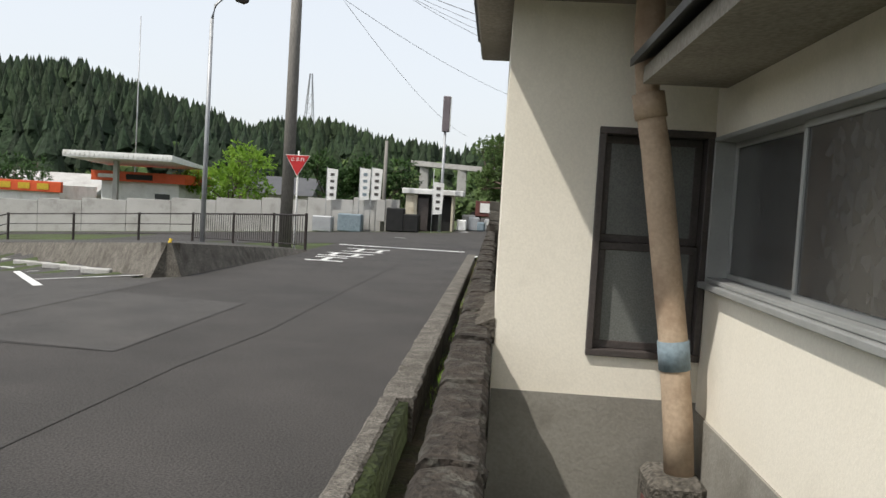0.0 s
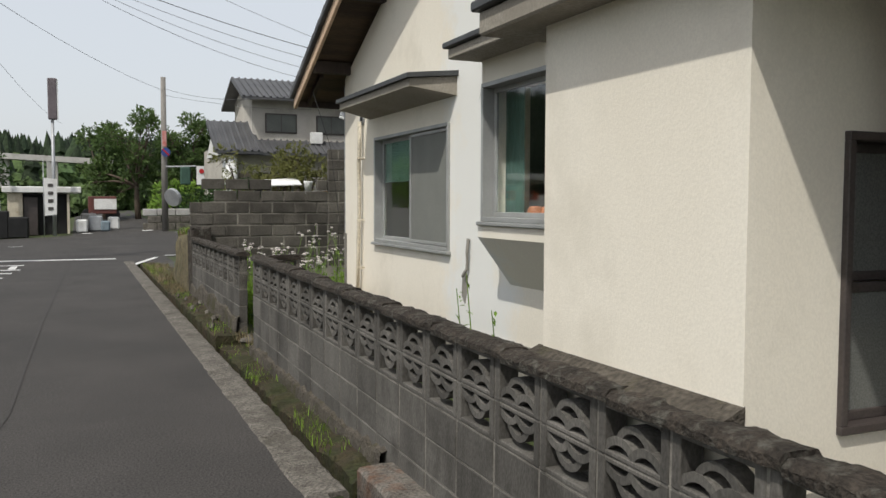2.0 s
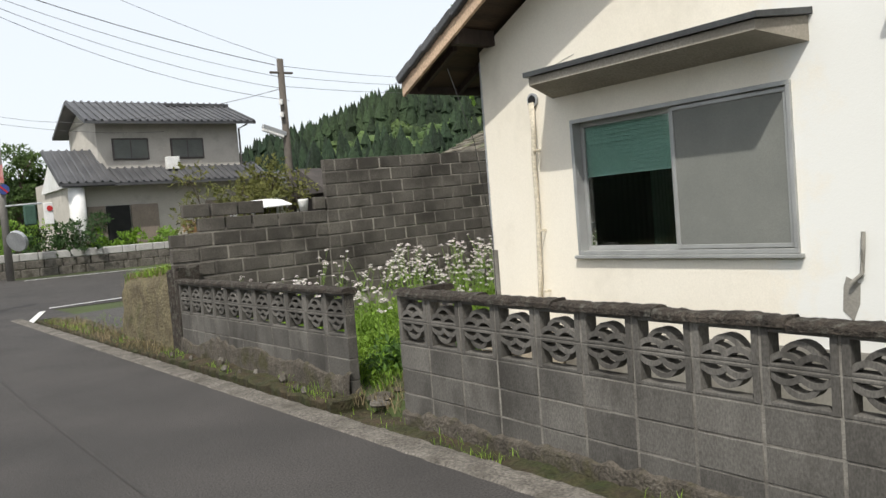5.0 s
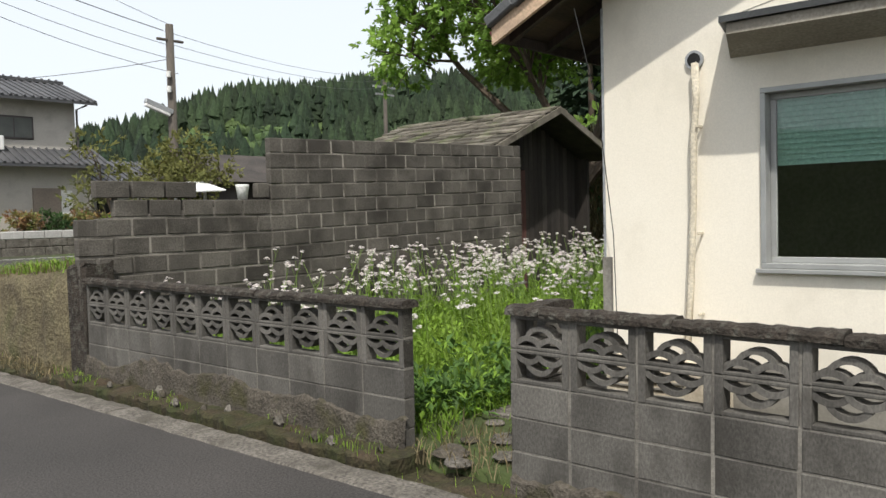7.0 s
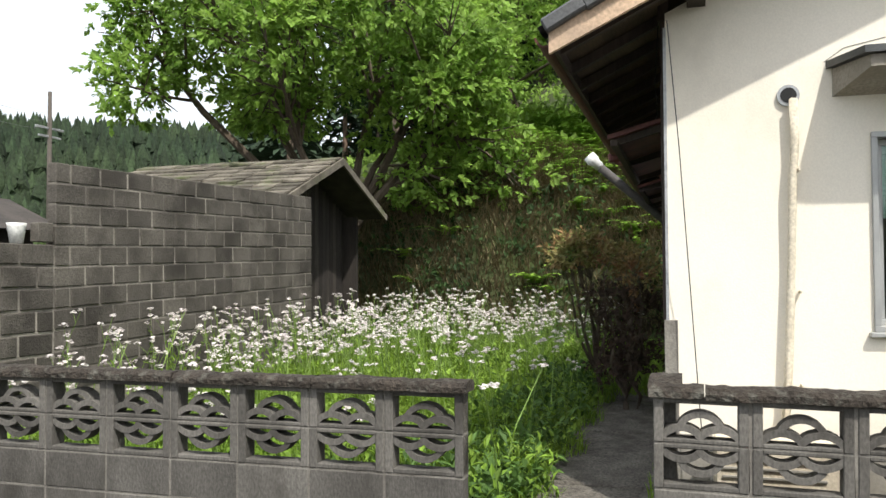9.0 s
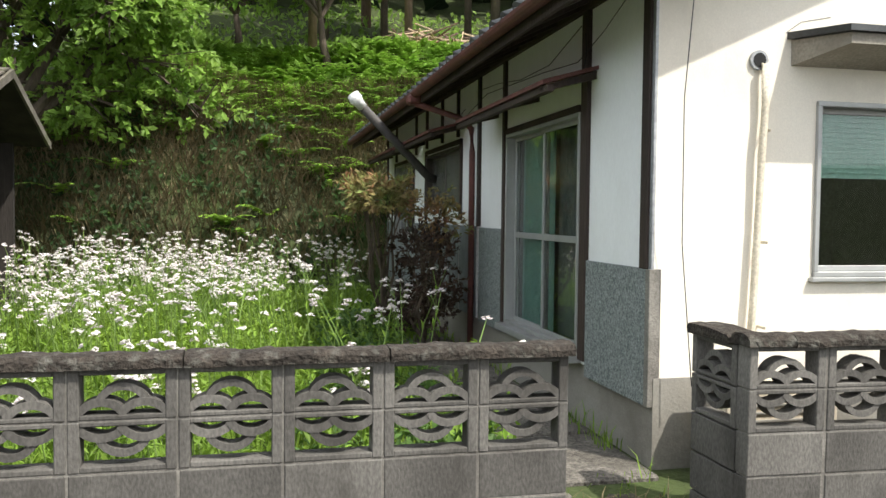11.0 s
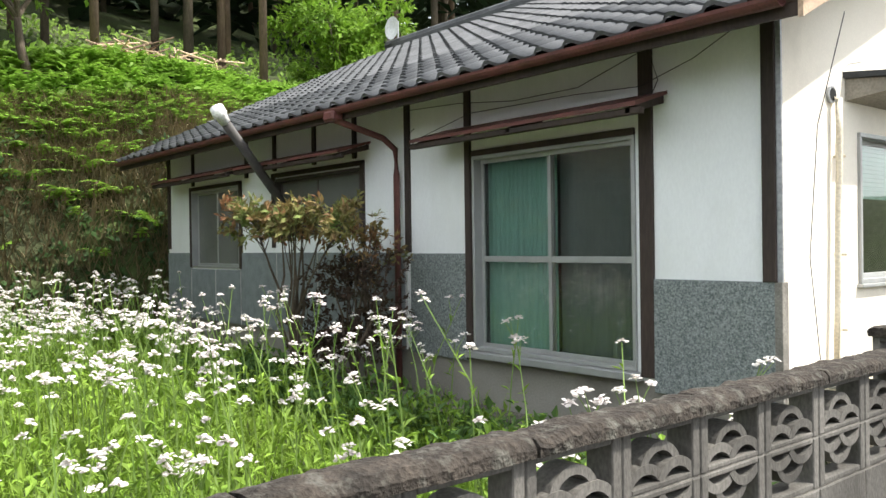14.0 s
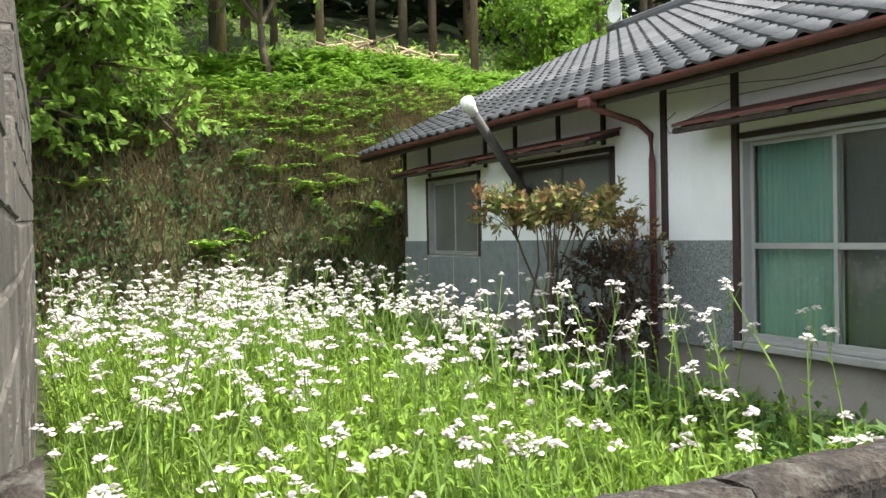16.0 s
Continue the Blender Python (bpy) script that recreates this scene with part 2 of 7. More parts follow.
WHITEP = mat("white_paint", (0.78, 0.78, 0.76), (0.68, 0.68, 0.66), 2, 0.6, 0.1, 40, stain=(0.55, 0.54, 0.5))
BLUEP = mat("blue_paint", (0.05, 0.08, 0.28), (0.045, 0.07, 0.22), 3, 0.5, 0.05, 40)
YELLOWP = mat("yellow_paint", (0.55, 0.38, 0.03), (0.42, 0.28, 0.03), 9, 0.6, 0.1, 40)
BLACK = mat("black_rubber", (0.018, 0.018, 0.018), (0.012, 0.012, 0.012), 3, 0.6, 0.1, 40)
GREYBLUE = mat("grey_blue_band", (0.22, 0.27, 0.30), (0.15, 0.20, 0.23), 8, 0.7, 0.2, 40)
TERRA = mat("orange_ware", (0.34, 0.12, 0.05), (0.26, 0.09, 0.04), 4, 0.5, 0.1, 40)


# ---- mesh helpers ----
class Mesh:
    """Vertices and faces gathered in plain lists."""

    def __init__(self):
        self.v, self.f = [], []

    def add(self, vs, fs, m=None):
        o = len(self.v)
        self.v += [tuple(m @ Vector(p)) for p in vs] if m else [tuple(p) for p in vs]
        self.f += [tuple(i + o for i in q) for q in fs]
        return self

    def box(self, x0, x1, y0, y1, z0, z1, m=None):
        vs = [(x, y, z) for z in (z0, z1) for y in (y0, y1) for x in (x0, x1)]
        return self.add(vs, [(0, 2, 3, 1), (4, 5, 7, 6), (0, 1, 5, 4), (2, 6, 7, 3), (0, 4, 6, 2), (1, 3, 7, 5)], m)

    def cbox(self, x0, x1, y0, y1, z0, z1, c=0.005, m=None):
        """A box with chamfered edges."""
        vs, ids = [], {}
        X, Y, Z = (x0, x1), (y0, y1), (z0, z1)
        for i in (0, 1):
            for j in (0, 1):
                for k in (0, 1):
                    for a in range(3):
                        p = [X[i], Y[j], Z[k]]
                        for b, s in enumerate((i, j, k)):
                            if b != a:
                                p[b] += c if s == 0 else -c
                        ids[i, j, k, a] = len(vs)
                        vs.append(p)
        fs = []
        for a in range(3):
            for s in (0, 1):
                b, d = [q for q in range(3) if q != a]
                ring = []
                for u, w in ((0, 0), (1, 0), (1, 1), (0, 1)):
                    key = [0, 0, 0]
                    key[a], key[b], key[d] = s, u, w
                    ring.append(ids[(*key, a)])
                if (s == 1) == (a == 1):
                    ring.reverse()
                fs.append(tuple(ring))
        for a in range(3):
            b, d = [q for q in range(3) if q != a]
            for u in (0, 1):
                for w in (0, 1):
                    k0, k1 = [0, 0, 0], [0, 0, 0]
                    k0[b] = k1[b] = u
                    k0[d] = k1[d] = w
                    k1[a] = 1
                    fs.append((ids[(*k0, b)], ids[(*k1, b)], ids[(*k1, d)], ids[(*k0, d)]))
        for i in (0, 1):
            for j in (0, 1):
                for k in (0, 1):
                    fs.append(tuple(ids[i, j, k, a] for a in range(3)))
        return self.add(vs, fs, m)

    def tube(self, pts, radii, n=8, cap=True):
        """A round bar along the points."""
        pts = [Vector(p) for p in pts]
        if not hasattr(radii, "__len__"):
            radii = [radii] * len(pts)
        vs, fs = [], []
        for i, p in enumerate(pts):
            d = (pts[min(i + 1, len(pts) - 1)] - pts[max(i - 1, 0)]).normalized()
            a = d.cross((0, 0, 1)) if abs(d.z) < 0.95 else d.cross((1, 0, 0))
            a.normalize()
            b = d.cross(a)
            for k in range(n):
                w = 2 * math.pi * k / n
                vs.append(p + (a * math.cos(w) + b * math.sin(w)) * radii[i])
        for i in range(len(pts) - 1):
            for k in range(n):
                fs.append((i * n + k, i * n + (k + 1) % n, (i + 1) * n + (k + 1) % n, (i + 1) * n + k))
        if cap:
            fs.append(tuple(range(n))[::-1])
            fs.append(tuple((len(pts) - 1) * n + k for k in range(n)))
        return self.add(vs, fs)

    def prism(self, poly, axis, a, b):
        """A polygon in the plane across axis, pushed from a to b."""
        put = {"x": lambda p, s: (s, p[0], p[1]), "y": lambda p, s: (p[0], s, p[1]), "z": lambda p, s: (p[0], p[1], s)}[axis]
        n = len(poly)
        return self.add([put(p, a) for p in poly] + [put(p, b) for p in poly],
                        [tuple(range(n))[::-1], tuple(range(n, 2 * n))] + [(i, (i + 1) % n, n + (i + 1) % n, n + i) for i in range(n)])

    def data(self, name):
        me = bpy.data.meshes.new(name)
        me.from_pydata(self.v, [], self.f)
        if len(self.f) < 4000:
            bm = bmesh.new()
            bm.from_mesh(me)
            bmesh.ops.recalc_face_normals(bm, faces=bm.faces)
            bm.to_mesh(me)
            bm.free()
        return me


def thing(name, label, category="", group="", at=(0, 0, 0), kind=""):
    ob = new(name)
    ob.location = at
    ob.empty_display_size = 0.1
    return tagged(ob, label, category, group, kind)


def part(name, mesh, material, parent=None, label="", smooth=False):
    """One mesh object under a thing or part, in world coordinates unless the parent has been moved later."""
    me = mesh if isinstance(mesh, bpy.types.Mesh) else mesh.data(name)
    if not me.materials:
        me.materials.append(material)
    if smooth:
        me.polygons.foreach_set("use_smooth", [True] * len(me.polygons))
    ob = new(name, me)
    if parent:
        ob.parent = parent
        if parent.type == "EMPTY":
            ob.matrix_parent_inverse = Matrix.Translation(-Vector(parent.location))
    if label:
        tagged(ob, label)
    return ob


def single(name, mesh, material, label, category="", group="", kind="", smooth=False):
    return tagged(part(name, mesh, material, None, "", smooth), label, category, group, kind)


def B(*a, **k):
    return Mesh().box(*a, **k)


def C(*a, **k):
    return Mesh().cbox(*a, **k)


rnd = random.Random(7)


# ---- ground ----
def smooth01(a, b, x):
    t = min(1.0, max(0.0, (x - a) / (b - a)))
    return t * t * (3 - 2 * t)


def lerp_table(table, x):
    for (x0, y0), (x1, y1) in zip(table, table[1:]):
        if x <= x1:
            return y0 + (y1 - y0) * max(0.0, (x - x0) / (x1 - x0))
    return table[-1][1]


# skyline angle in degrees by compass bearing, clockwise from the road's direction
SKYLINE = [(-180, 5), (-60, 8), (-34, 7.6), (-29, 7.9), (-26.8, 7.3), (-22.2, 6.1), (-18, 4.7), (-16.2, 5.4), (-12.3, 5.6), (-8.7, 4.6), (-6, 4.4), (-2.5, 4.1), (2, 4.0),
           (14, 3.6), (22, 4.4), (24.3, 6.0), (28.4, 7.0), (32.3, 8.6), (35.6, 9.3), (40.5, 9.3), (43.6, 9.9), (49, 10.0), (60, 10.3), (90, 9), (140, 7), (180, 5)]


def ground_z(x, y):
    z = 0.0
    # the side road climbs beyond the crossing
    z += 0.022 * max(0.0, y - 17) * smooth01(-6, 2, x) * (1 - smooth01(60, 90, y))
    # the land falls away to the west, and more steeply in the parking lot
    if x < -5.2 and y < 75:
        low = (y - 2.6) - 1.145 * (-5.4 - x) < 0
        z -= (0.10 if low else 0.06) * min(-x - 5.2, 30)
    # garden and bank behind the house
    if x > 0.1 and y < 20:
        z += 0.10 * smooth01(0.1, 0.6, x) * (1 - smooth01(5.6, 6.5, y))
        foot = 11.3 + 0.9 * noise.noise(Vector((0, y * 0.25, 3.1))) + 0.35 * max(0.0, y - 5)
        k = 1 - smooth01(9, 19, y)
        z += k * (2.7 * smooth01(foot, foot + 2.0, x) + 0.58 * max(0.0, min(x, 17.5) - foot - 1.6) + 0.20 * max(0.0, min(x, 26) - 17.5) + 0.42 * max(0.0, min(x, 60) - 26))
        z += 0.25 * noise.noise(Vector((x * 0.5, y * 0.5, 0.7))) * smooth01(foot, foot + 2, x) * k
    # hills all round
    r = math.hypot(x, y)
    if r > 75:
        az = math.degrees(math.atan2(x, y))
        top = math.tan(math.radians(lerp_table(SKYLINE, az))) * 210
        z = z * (1 - smooth01(75, 140, r)) + (top - 9) * smooth01(75, 215, r) * (1 + 0.04 * noise.noise(Vector((x * 0.012, y * 0.012, 1.3))))
    return z


def axis_lines(dense, far, step):
    out = list(dense)
    a, s = dense[0], step
    while a > -far:
        a, s = a - s, s * 1.12
        out.append(a)
    a, s = dense[-1], step
    while a < far:
        a, s = a + s, s * 1.12
        out.append(a)
    return sorted(out)


gx = axis_lines([-0.44, -0.43, 0.04, 0.05, 0.1, 0.5] + [1.0 + 0.5 * i for i in range(60)], 420, 0.6)
gy = axis_lines([-13 + 0.75 * i for i in range(36)] + [13.9, 14.0], 420, 0.8)
gm = Mesh()
for y in gy:
    for x in gx:
        z = ground_z(x, y) - 0.012
        if -0.435 < x < 0.045 and y < 13.95:
            z = -0.5
        gm.v.append((x, y, z))
nx = len(gx)
gm.f = [(j * nx + i, j * nx + i + 1, (j + 1) * nx + i + 1, (j + 1) * nx + i) for j in range(len(gy) - 1) for i in range(nx - 1)]
ground = single("ground", gm, GRASSLAND, "earth and grass ground rising to wooded hills", "ground", kind="structure", smooth=True)


def sheet(name, xs, ys, lift, material, label, category, inside=lambda x, y: True):
    m = Mesh()
    for y in ys:
        for x in xs:
            m.v.append((x, y, ground_z(x, y) + lift))
    n = len(xs)
    m.f = [(j * n + i, j * n + i + 1, (j + 1) * n + i + 1, (j + 1) * n + i) for j in range(len(ys) - 1) for i in range(n - 1)
           if inside((xs[i] + xs[i + 1]) / 2, (ys[j] + ys[j + 1]) / 2)]
    used = sorted({i for f in m.f for i in f})
    back = {i: k for k, i in enumerate(used)}
    m.v = [m.v[i] for i in used]
    m.f = [tuple(back[i] for i in f) for f in m.f]
    return single(name, m, material, label, category, kind="structure")


LANE_W = -5.1
rx = [-60, -40, -35, -30, -25, -15, -12, -9, -5.2, LANE_W, -4, -3, -2, -1.2, -0.64, 0.6, 2, 4, 7, 12, 20, 40, 70]
ry = [-40, -20, -10, 0, 6, 10, 14, 16.5, 18, 20, 22, 24, 26, 28, 30, 31.5, 36, 42, 50, 60]


def is_road(x, y):
    lane = LANE_W < x < -0.64 and y < 16.5
    cross = 18 < y < 30 or (16.5 < y <= 18 and x > -9)
    up = -2 < x < 2 and 30 <= y < 60
    mouth = -0.64 < x < 0.6 and 14 < y < 16.5
    return lane or cross or up or mouth


sheet("road", rx, ry, 0.0, ASPHALT, "worn grey asphalt lane meeting a crossroad", "road", is_road)
sheet("parking_lot", [-30 + 0.83 * i for i in range(31)], [-20 + 1.2 * i for i in range(36)], 0.004, ASPHALT_OLD, "grey asphalt parking lot beside the lane", "parking lot", lambda x, y: (y - 2.6) - 1.145 * (-5.4 - x) < 0.3 and x < LANE_W - 0.02)


def paint(pts, parent=None, lift=0.006):
    m = Mesh().add([(x, y, ground_z(x, y) + lift) for x, y in pts], [tuple(range(len(pts)))])
    return m


def bar(x0, y0, x1, y1, w, lift=0.006):
    d = Vector((x1 - x0, y1 - y0)).normalized()
    n = Vector((-d.y, d.x)) * w / 2
    return paint([(x0 + n.x, y0 + n.y), (x1 + n.x, y1 + n.y), (x1 - n.x, y1 - n.y), (x0 - n.x, y0 - n.y)], lift=lift)


marks = thing("road_markings", "worn white road markings on the asphalt", "road marking", kind="structure")
# word painted at the crossing, strokes only
for k, (x0, y0, x1, y1, w) in enumerate([(-4.3, 8.5, -3.4, 8.5, 0.22), (-3.9, 8.5, -3.9, 9.9, 0.16), (-4.3, 9.7, -3.5, 9.7, 0.22), (-4.4, 10.4, -3.2, 10.4, 0.2),
                                         (-4.1, 10.4, -4.1, 11.5, 0.16), (-3.5, 10.6, -3.5, 11.4, 0.16), (-4.4, 11.6, -3.1, 11.6, 0.2), (-4.2, 12.6, -3.0, 12.6, 0.2),
                                         (-3.8, 12.6, -3.8, 14.0, 0.16), (-3.2, 12.8, -3.2, 13.8, 0.16), (-4.3, 14.1, -3.0, 14.1, 0.2)]):
    part("stroke", bar(x0, y0, x1, y1, w), LINE, marks)
for q in [(-4.9, 15.9, -0.8, 15.9, 0.35), (-35, 18.6, -9, 18.6, 0.15), (0.6, 17.0, 60, 17.4, 0.15), (-35, 23.3, -5, 23.3, 0.14), (-4, 23.3, 6, 23.3, 0.14), (8, 23.3, 30, 23.3, 0.14), (-35, 29.4, -5.2, 29.4, 0.15), (2.2, 29.4, 60, 29.4, 0.15),
          (-1.6, 31.2, 1.4, 31.2, 0.5), (-0.5, 13.3, 0.3, 16.2, 0.14)]:
    part("line", bar(*q), LINE, marks)
for q in [(-14.06, 12.23, -14.04, 14.23, 0.12), (-10.84, 7.93, -9.93, 9.67, 0.12), (-9.9, 6.13, -6.92, 1.76, 0.14), (-7.93, 3.30, -5.75, 3.07, 0.12), (-9.6, 6.0, -6.9, 4.6, 0.12), (-11.83, 8.67, -9.94, 6.64, 0.12)]:
    part("bay_line", bar(*q, lift=0.01), LINE, marks)
patches = thing("asphalt_patches", "paler resurfaced patches with dark seams in the asphalt lane", "patch", kind="structure")
part("patch", paint([(LANE_W + 0.02, -3.4), (-3.13, -3.6), (-3.13, 0.06), (LANE_W + 0.02, 0.4)], lift=0.003), ASPHALT_OLD, patches)
single("apron", Mesh().add([(0.7, 7.6, 0.006), (9, 9.6, 0.006), (9, 17.2, 0.006), (0.15, 14.0, 0.006), (0.15, 9.0, 0.006)], [(0, 1, 2, 3, 4)]), ASPHALT_OLD, "worn asphalt apron at the street corner", "pavement", kind="structure")
SEAM = mat("tar_seam", (0.05, 0.046, 0.042), (0.035, 0.033, 0.03), 8, 0.8, 0.3, 60)
for pts in ([(-2.6, -12), (-2.42, -4), (-2.24, -2), (-2.2, 3), (-2.1, 8), (-2.0, 13)], [(LANE_W, -3.5), (-3.15, -3.62), (-3.13, 0.2)]):
    m = Mesh()
    for (x0, y0), (x1, y1) in zip(pts, pts[1:]):
        b = bar(x0, y0, x1, y1, 0.025, lift=0.005)
        m.add(b.v, b.f)
    part("seam", m, SEAM, patches)


# ---- kerb and gutter ----
def rough_strip(x0, x1, y0, y1, z0, z1, step=0.12, amp=0.012, seed=0.0):
    """A worn concrete strip along y with an uneven surface."""
    n = max(2, int((y1 - y0) / step))
    prof = [(x0, z0), (x0, z1 - 0.02), (x0 + 0.02, z1), ((x0 + x1) / 2, z1 + 0.004), (x1 - 0.02, z1), (x1, z1 - 0.02), (x1, z0)]
    m, k = Mesh(), len(prof)
    for j in range(n + 1):
        y = y0 + (y1 - y0) * j / n
        for i, (x, z) in enumerate(prof):
            a = amp if 0 < i < k - 1 else amp * 0.3
            f = 0.7 * a * noise.noise(Vector((x * 30, y * 26, z * 30 + seed)))
            m.v.append((x + f + a * noise.noise(Vector((x * 9, y * 7, z * 9 + seed))), y, z + f + a * noise.noise(Vector((x * 9 + 5, y * 6, z * 9 + seed)))))
    m.f = [(j * k + i, j * k + i + 1, (j + 1) * k + i + 1, (j + 1) * k + i) for j in range(n) for i in range(k - 1)]
    m.f += [tuple(range(k)), tuple(n * k + i for i in range(k))[::-1]]
    return m


kerb = thing("kerb", "worn gravelly concrete kerb strip along the roadside gutter", "kerb", kind="structure")
y = -13.0
while y < 13.6:
    part("kerb_stone", rough_strip(-0.66, -0.515 if y < -4.9 else -0.40, y, y + 1.196, -0.45, 0.012, 0.07, 0.011 if y < 0 else 0.008, y), KERB, kerb)
    y += 1.2
gutter = thing("gutter", "open concrete gutter with damp soil and weeds between kerb and wall", "gutter", kind="structure")
part("gutter_bed", rough_strip(-0.51, -0.24, -13, 13.8, -0.6, -0.30, 0.3, 0.03), MOSS, gutter)


def ledge_top(y):
    return 0.0 if y < -4.2 else (-0.08 if y < 0.9 else 0.04)


y = -13.0
while y < -4.3:
    part("ledge_slab", rough_strip(-0.225, 0.06, y, y + 0.874, -0.55, 0.0, 0.06, 0.010, y), LEDGE, gutter, "concrete ledge with rust stains")
    y += 0.88
part("soil_ledge", rough_strip(-0.25, 0.06, -4.2, 0.9, -0.55, -0.08, 0.06, 0.03, 4), MOSS, gutter)
part("mossy_ledge", rough_strip(-0.30, 0.06, 0.9, 5.6, -0.55, 0.04, 0.05, 0.03, 9), MOSS, gutter)
part("soil_ledge", rough_strip(-0.30, 0.06, 5.6, 13.8, -0.55, 0.0, 0.08, 0.03, 9), MOSS, gutter)


def skirt(y0, y1, low, high, seed):
    """Crumbling render on the foot of a wall, with a ragged upper edge."""
    m = Mesh()
    n = int((y1 - y0) / 0.035)
    for j in range(n + 1):
        y = y0 + (y1 - y0) * j / n
        h = low + (high - low) * (0.5 + 0.9 * noise.noise(Vector((y * 1.1, seed, 0)))) + 0.045 * noise.noise(Vector((y * 9, seed, 2)))
        h = max(low * 0.4, h)
        for x, z in ((-0.055, -0.12), (-0.042, h * 0.35), (-0.034, h * 0.75), (-0.024, h - 0.012), (0.002, h)):
            m.v.append((x + 0.014 * noise.noise(Vector((y * 11, z * 14, seed))) * (x < 0), y, z))
    m.f = [(j * 5 + i, j * 5 + i + 1, j * 5 + 6 + i, j * 5 + 5 + i) for j in range(n) for i in range(4)]
    return m


part("crumbled_footing", skirt(1.0, 5.43, 0.16, 0.34, 3.0), CRUMBLE, gutter, "crumbling rendered foot of the block wall")
part("crumbled_footing", skirt(-4.1, 0.15, 0.0, 0.05, 8.0), CRUMBLE, gutter, "crumbling rendered foot of the block wall")
for k in range(13):
    x, y = -0.17 + 0.10 * math.sin(k * 5.1), 1.1 + 0.33 * k + 0.12 * math.sin(k * 2.7)
    w = 0.025 + 0.02 * abs(math.sin(k * 3.7))
    part("rubble_stone", Mesh().tube([(x, y - w, 0.045), (x + 0.01, y, 0.075), (x, y + w, 0.045)], [w * 0.5, w * 0.95, w * 0.4], 6), KERB if k % 2 else CRUMBLE, gutter)


# ---- block garden walls ----
def arc_strip(m, cx, cz, r, a0, a1, w, y0, y1, n=9):
    """A curved rib in the x-z plane between depths y0 and y1."""
    base = len(m.v)
    for i in range(n + 1):
        a = math.radians(a0 + (a1 - a0) * i / n)
        for rr in (r - w / 2, r + w / 2):
            for yy in (y0, y1):
                m.v.append((cx + rr * math.cos(a), yy, cz + rr * math.sin(a)))
    for i in range(n):
        o, q = base + 4 * i, base + 4 * i + 4
        m.f += [(o, q, q + 1, o + 1), (o + 2, o + 3, q + 3, q + 2), (o, o + 2, q + 2, q), (o + 1, q + 1, q + 3, o + 3)]


def openwork_mesh():
    """A pierced concrete block 0.394 x 0.10 x 0.194: frame and overlapping scale-shaped ribs. Centred, ribs rising."""
    m = Mesh()
    m.cbox(-0.197, -0.155, -0.05, 0.05, -0.097, 0.097, 0.004)
    m.cbox(0.155, 0.197, -0.05, 0.05, -0.097, 0.097, 0.004)
    m.cbox(-0.156, 0.156, -0.048, 0.048, -0.097, -0.078, 0.004)
    m.cbox(-0.156, 0.156, -0.048, 0.048, 0.074, 0.097, 0.004)
    for cx, deep in ((-0.078, 0.045), (0.078, 0.042)):
        arc_strip(m, cx, -0.134, 0.103, 32, 148, 0.031, -deep, deep)
    arc_strip(m, 0, -0.068, 0.097, 22, 158, 0.029, -0.039, 0.039)
    return m.data("openwork_block")


OPENWORK = openwork_mesh()
OPENWORK.materials.append(BLOCK)
PLAIN = C(-0.195, 0.195, -0.05, 0.05, -0.095, 0.095, 0.004).data("block")
PLAIN.materials.append(BLOCK)


def block_at(name, me, parent, m):
    ob = new(name, me)
    ob.parent = parent
    ob.matrix_world = m
    ob.matrix_parent_inverse = Matrix.Translation(-Vector(parent.location))
    ob.matrix_basis = m
    return ob


def garden_wall(name, y0, y1, label, top, fall):
    """Three to four plain courses, two pierced courses and a rough coping; the top falls by fall per metre from y1."""
    w = thing(name, label, "wall", at=(0.05, y0, 0), kind="structure")
    n = round((y1 - y0) / 0.4)
    step = (y1 - y0) / n
    tilt = math.degrees(math.atan(fall))
    core = Mesh()
    for i in range(n):
        a, b = y0 + i * step, y0 + (i + 1) * step
        zt = top - fall * (y1 - (a + b) / 2)
        core.box(0.0045, 0.0955, a + (0.01 if i == 0 else 0), b - (0.01 if i == n - 1 else 0), -0.45, zt - 0.405)
        core.box(0.006, 0.094, a + (0.003 if i == 0 else -0.009), a + 0.009, zt - 0.41, zt - 0.002)
        core.box(0.006, 0.094, a + 0.01, b - 0.01, zt - 0.207, zt - 0.193)
        core.box(0.006, 0.094, a + 0.01, b - 0.01, zt - 0.407, zt - 0.393)
    tagged(part("mortar", core, MORTAR, w), kind="stuff")
    for i in range(n):
        yc = y0 + (i + 0.5) * step
        zt = top - fall * (y1 - yc)
        q = pose(0.05, yc, zt, tilt) @ pose(0, 0, 0, 0, 0, 90)
        block_at("openwork_block", OPENWORK, w, q @ pose(0, 0, -0.1))
        block_at("openwork_block", OPENWORK, w, q @ pose(0, 0, -0.3, 180))
        for r in range(4):
            block_at("block", PLAIN, w, q @ pose(0.0, 0.002 * ((i + r) % 3 - 1), -0.5 - 0.2 * r))
    y = y0 - 0.02
    i = 0
    while y < y1 - 0.1:
        e = min(y + 0.8, y1 + 0.02)
        zt = top - fall * (y1 - (y + e) / 2)
        part("coping", rough_strip(-0.028, 0.128, y, e - 0.006, zt, zt + 0.05, 0.02, 0.011, i * 3.7), CAPM, w)
        y, i = e, i + 1
    return w


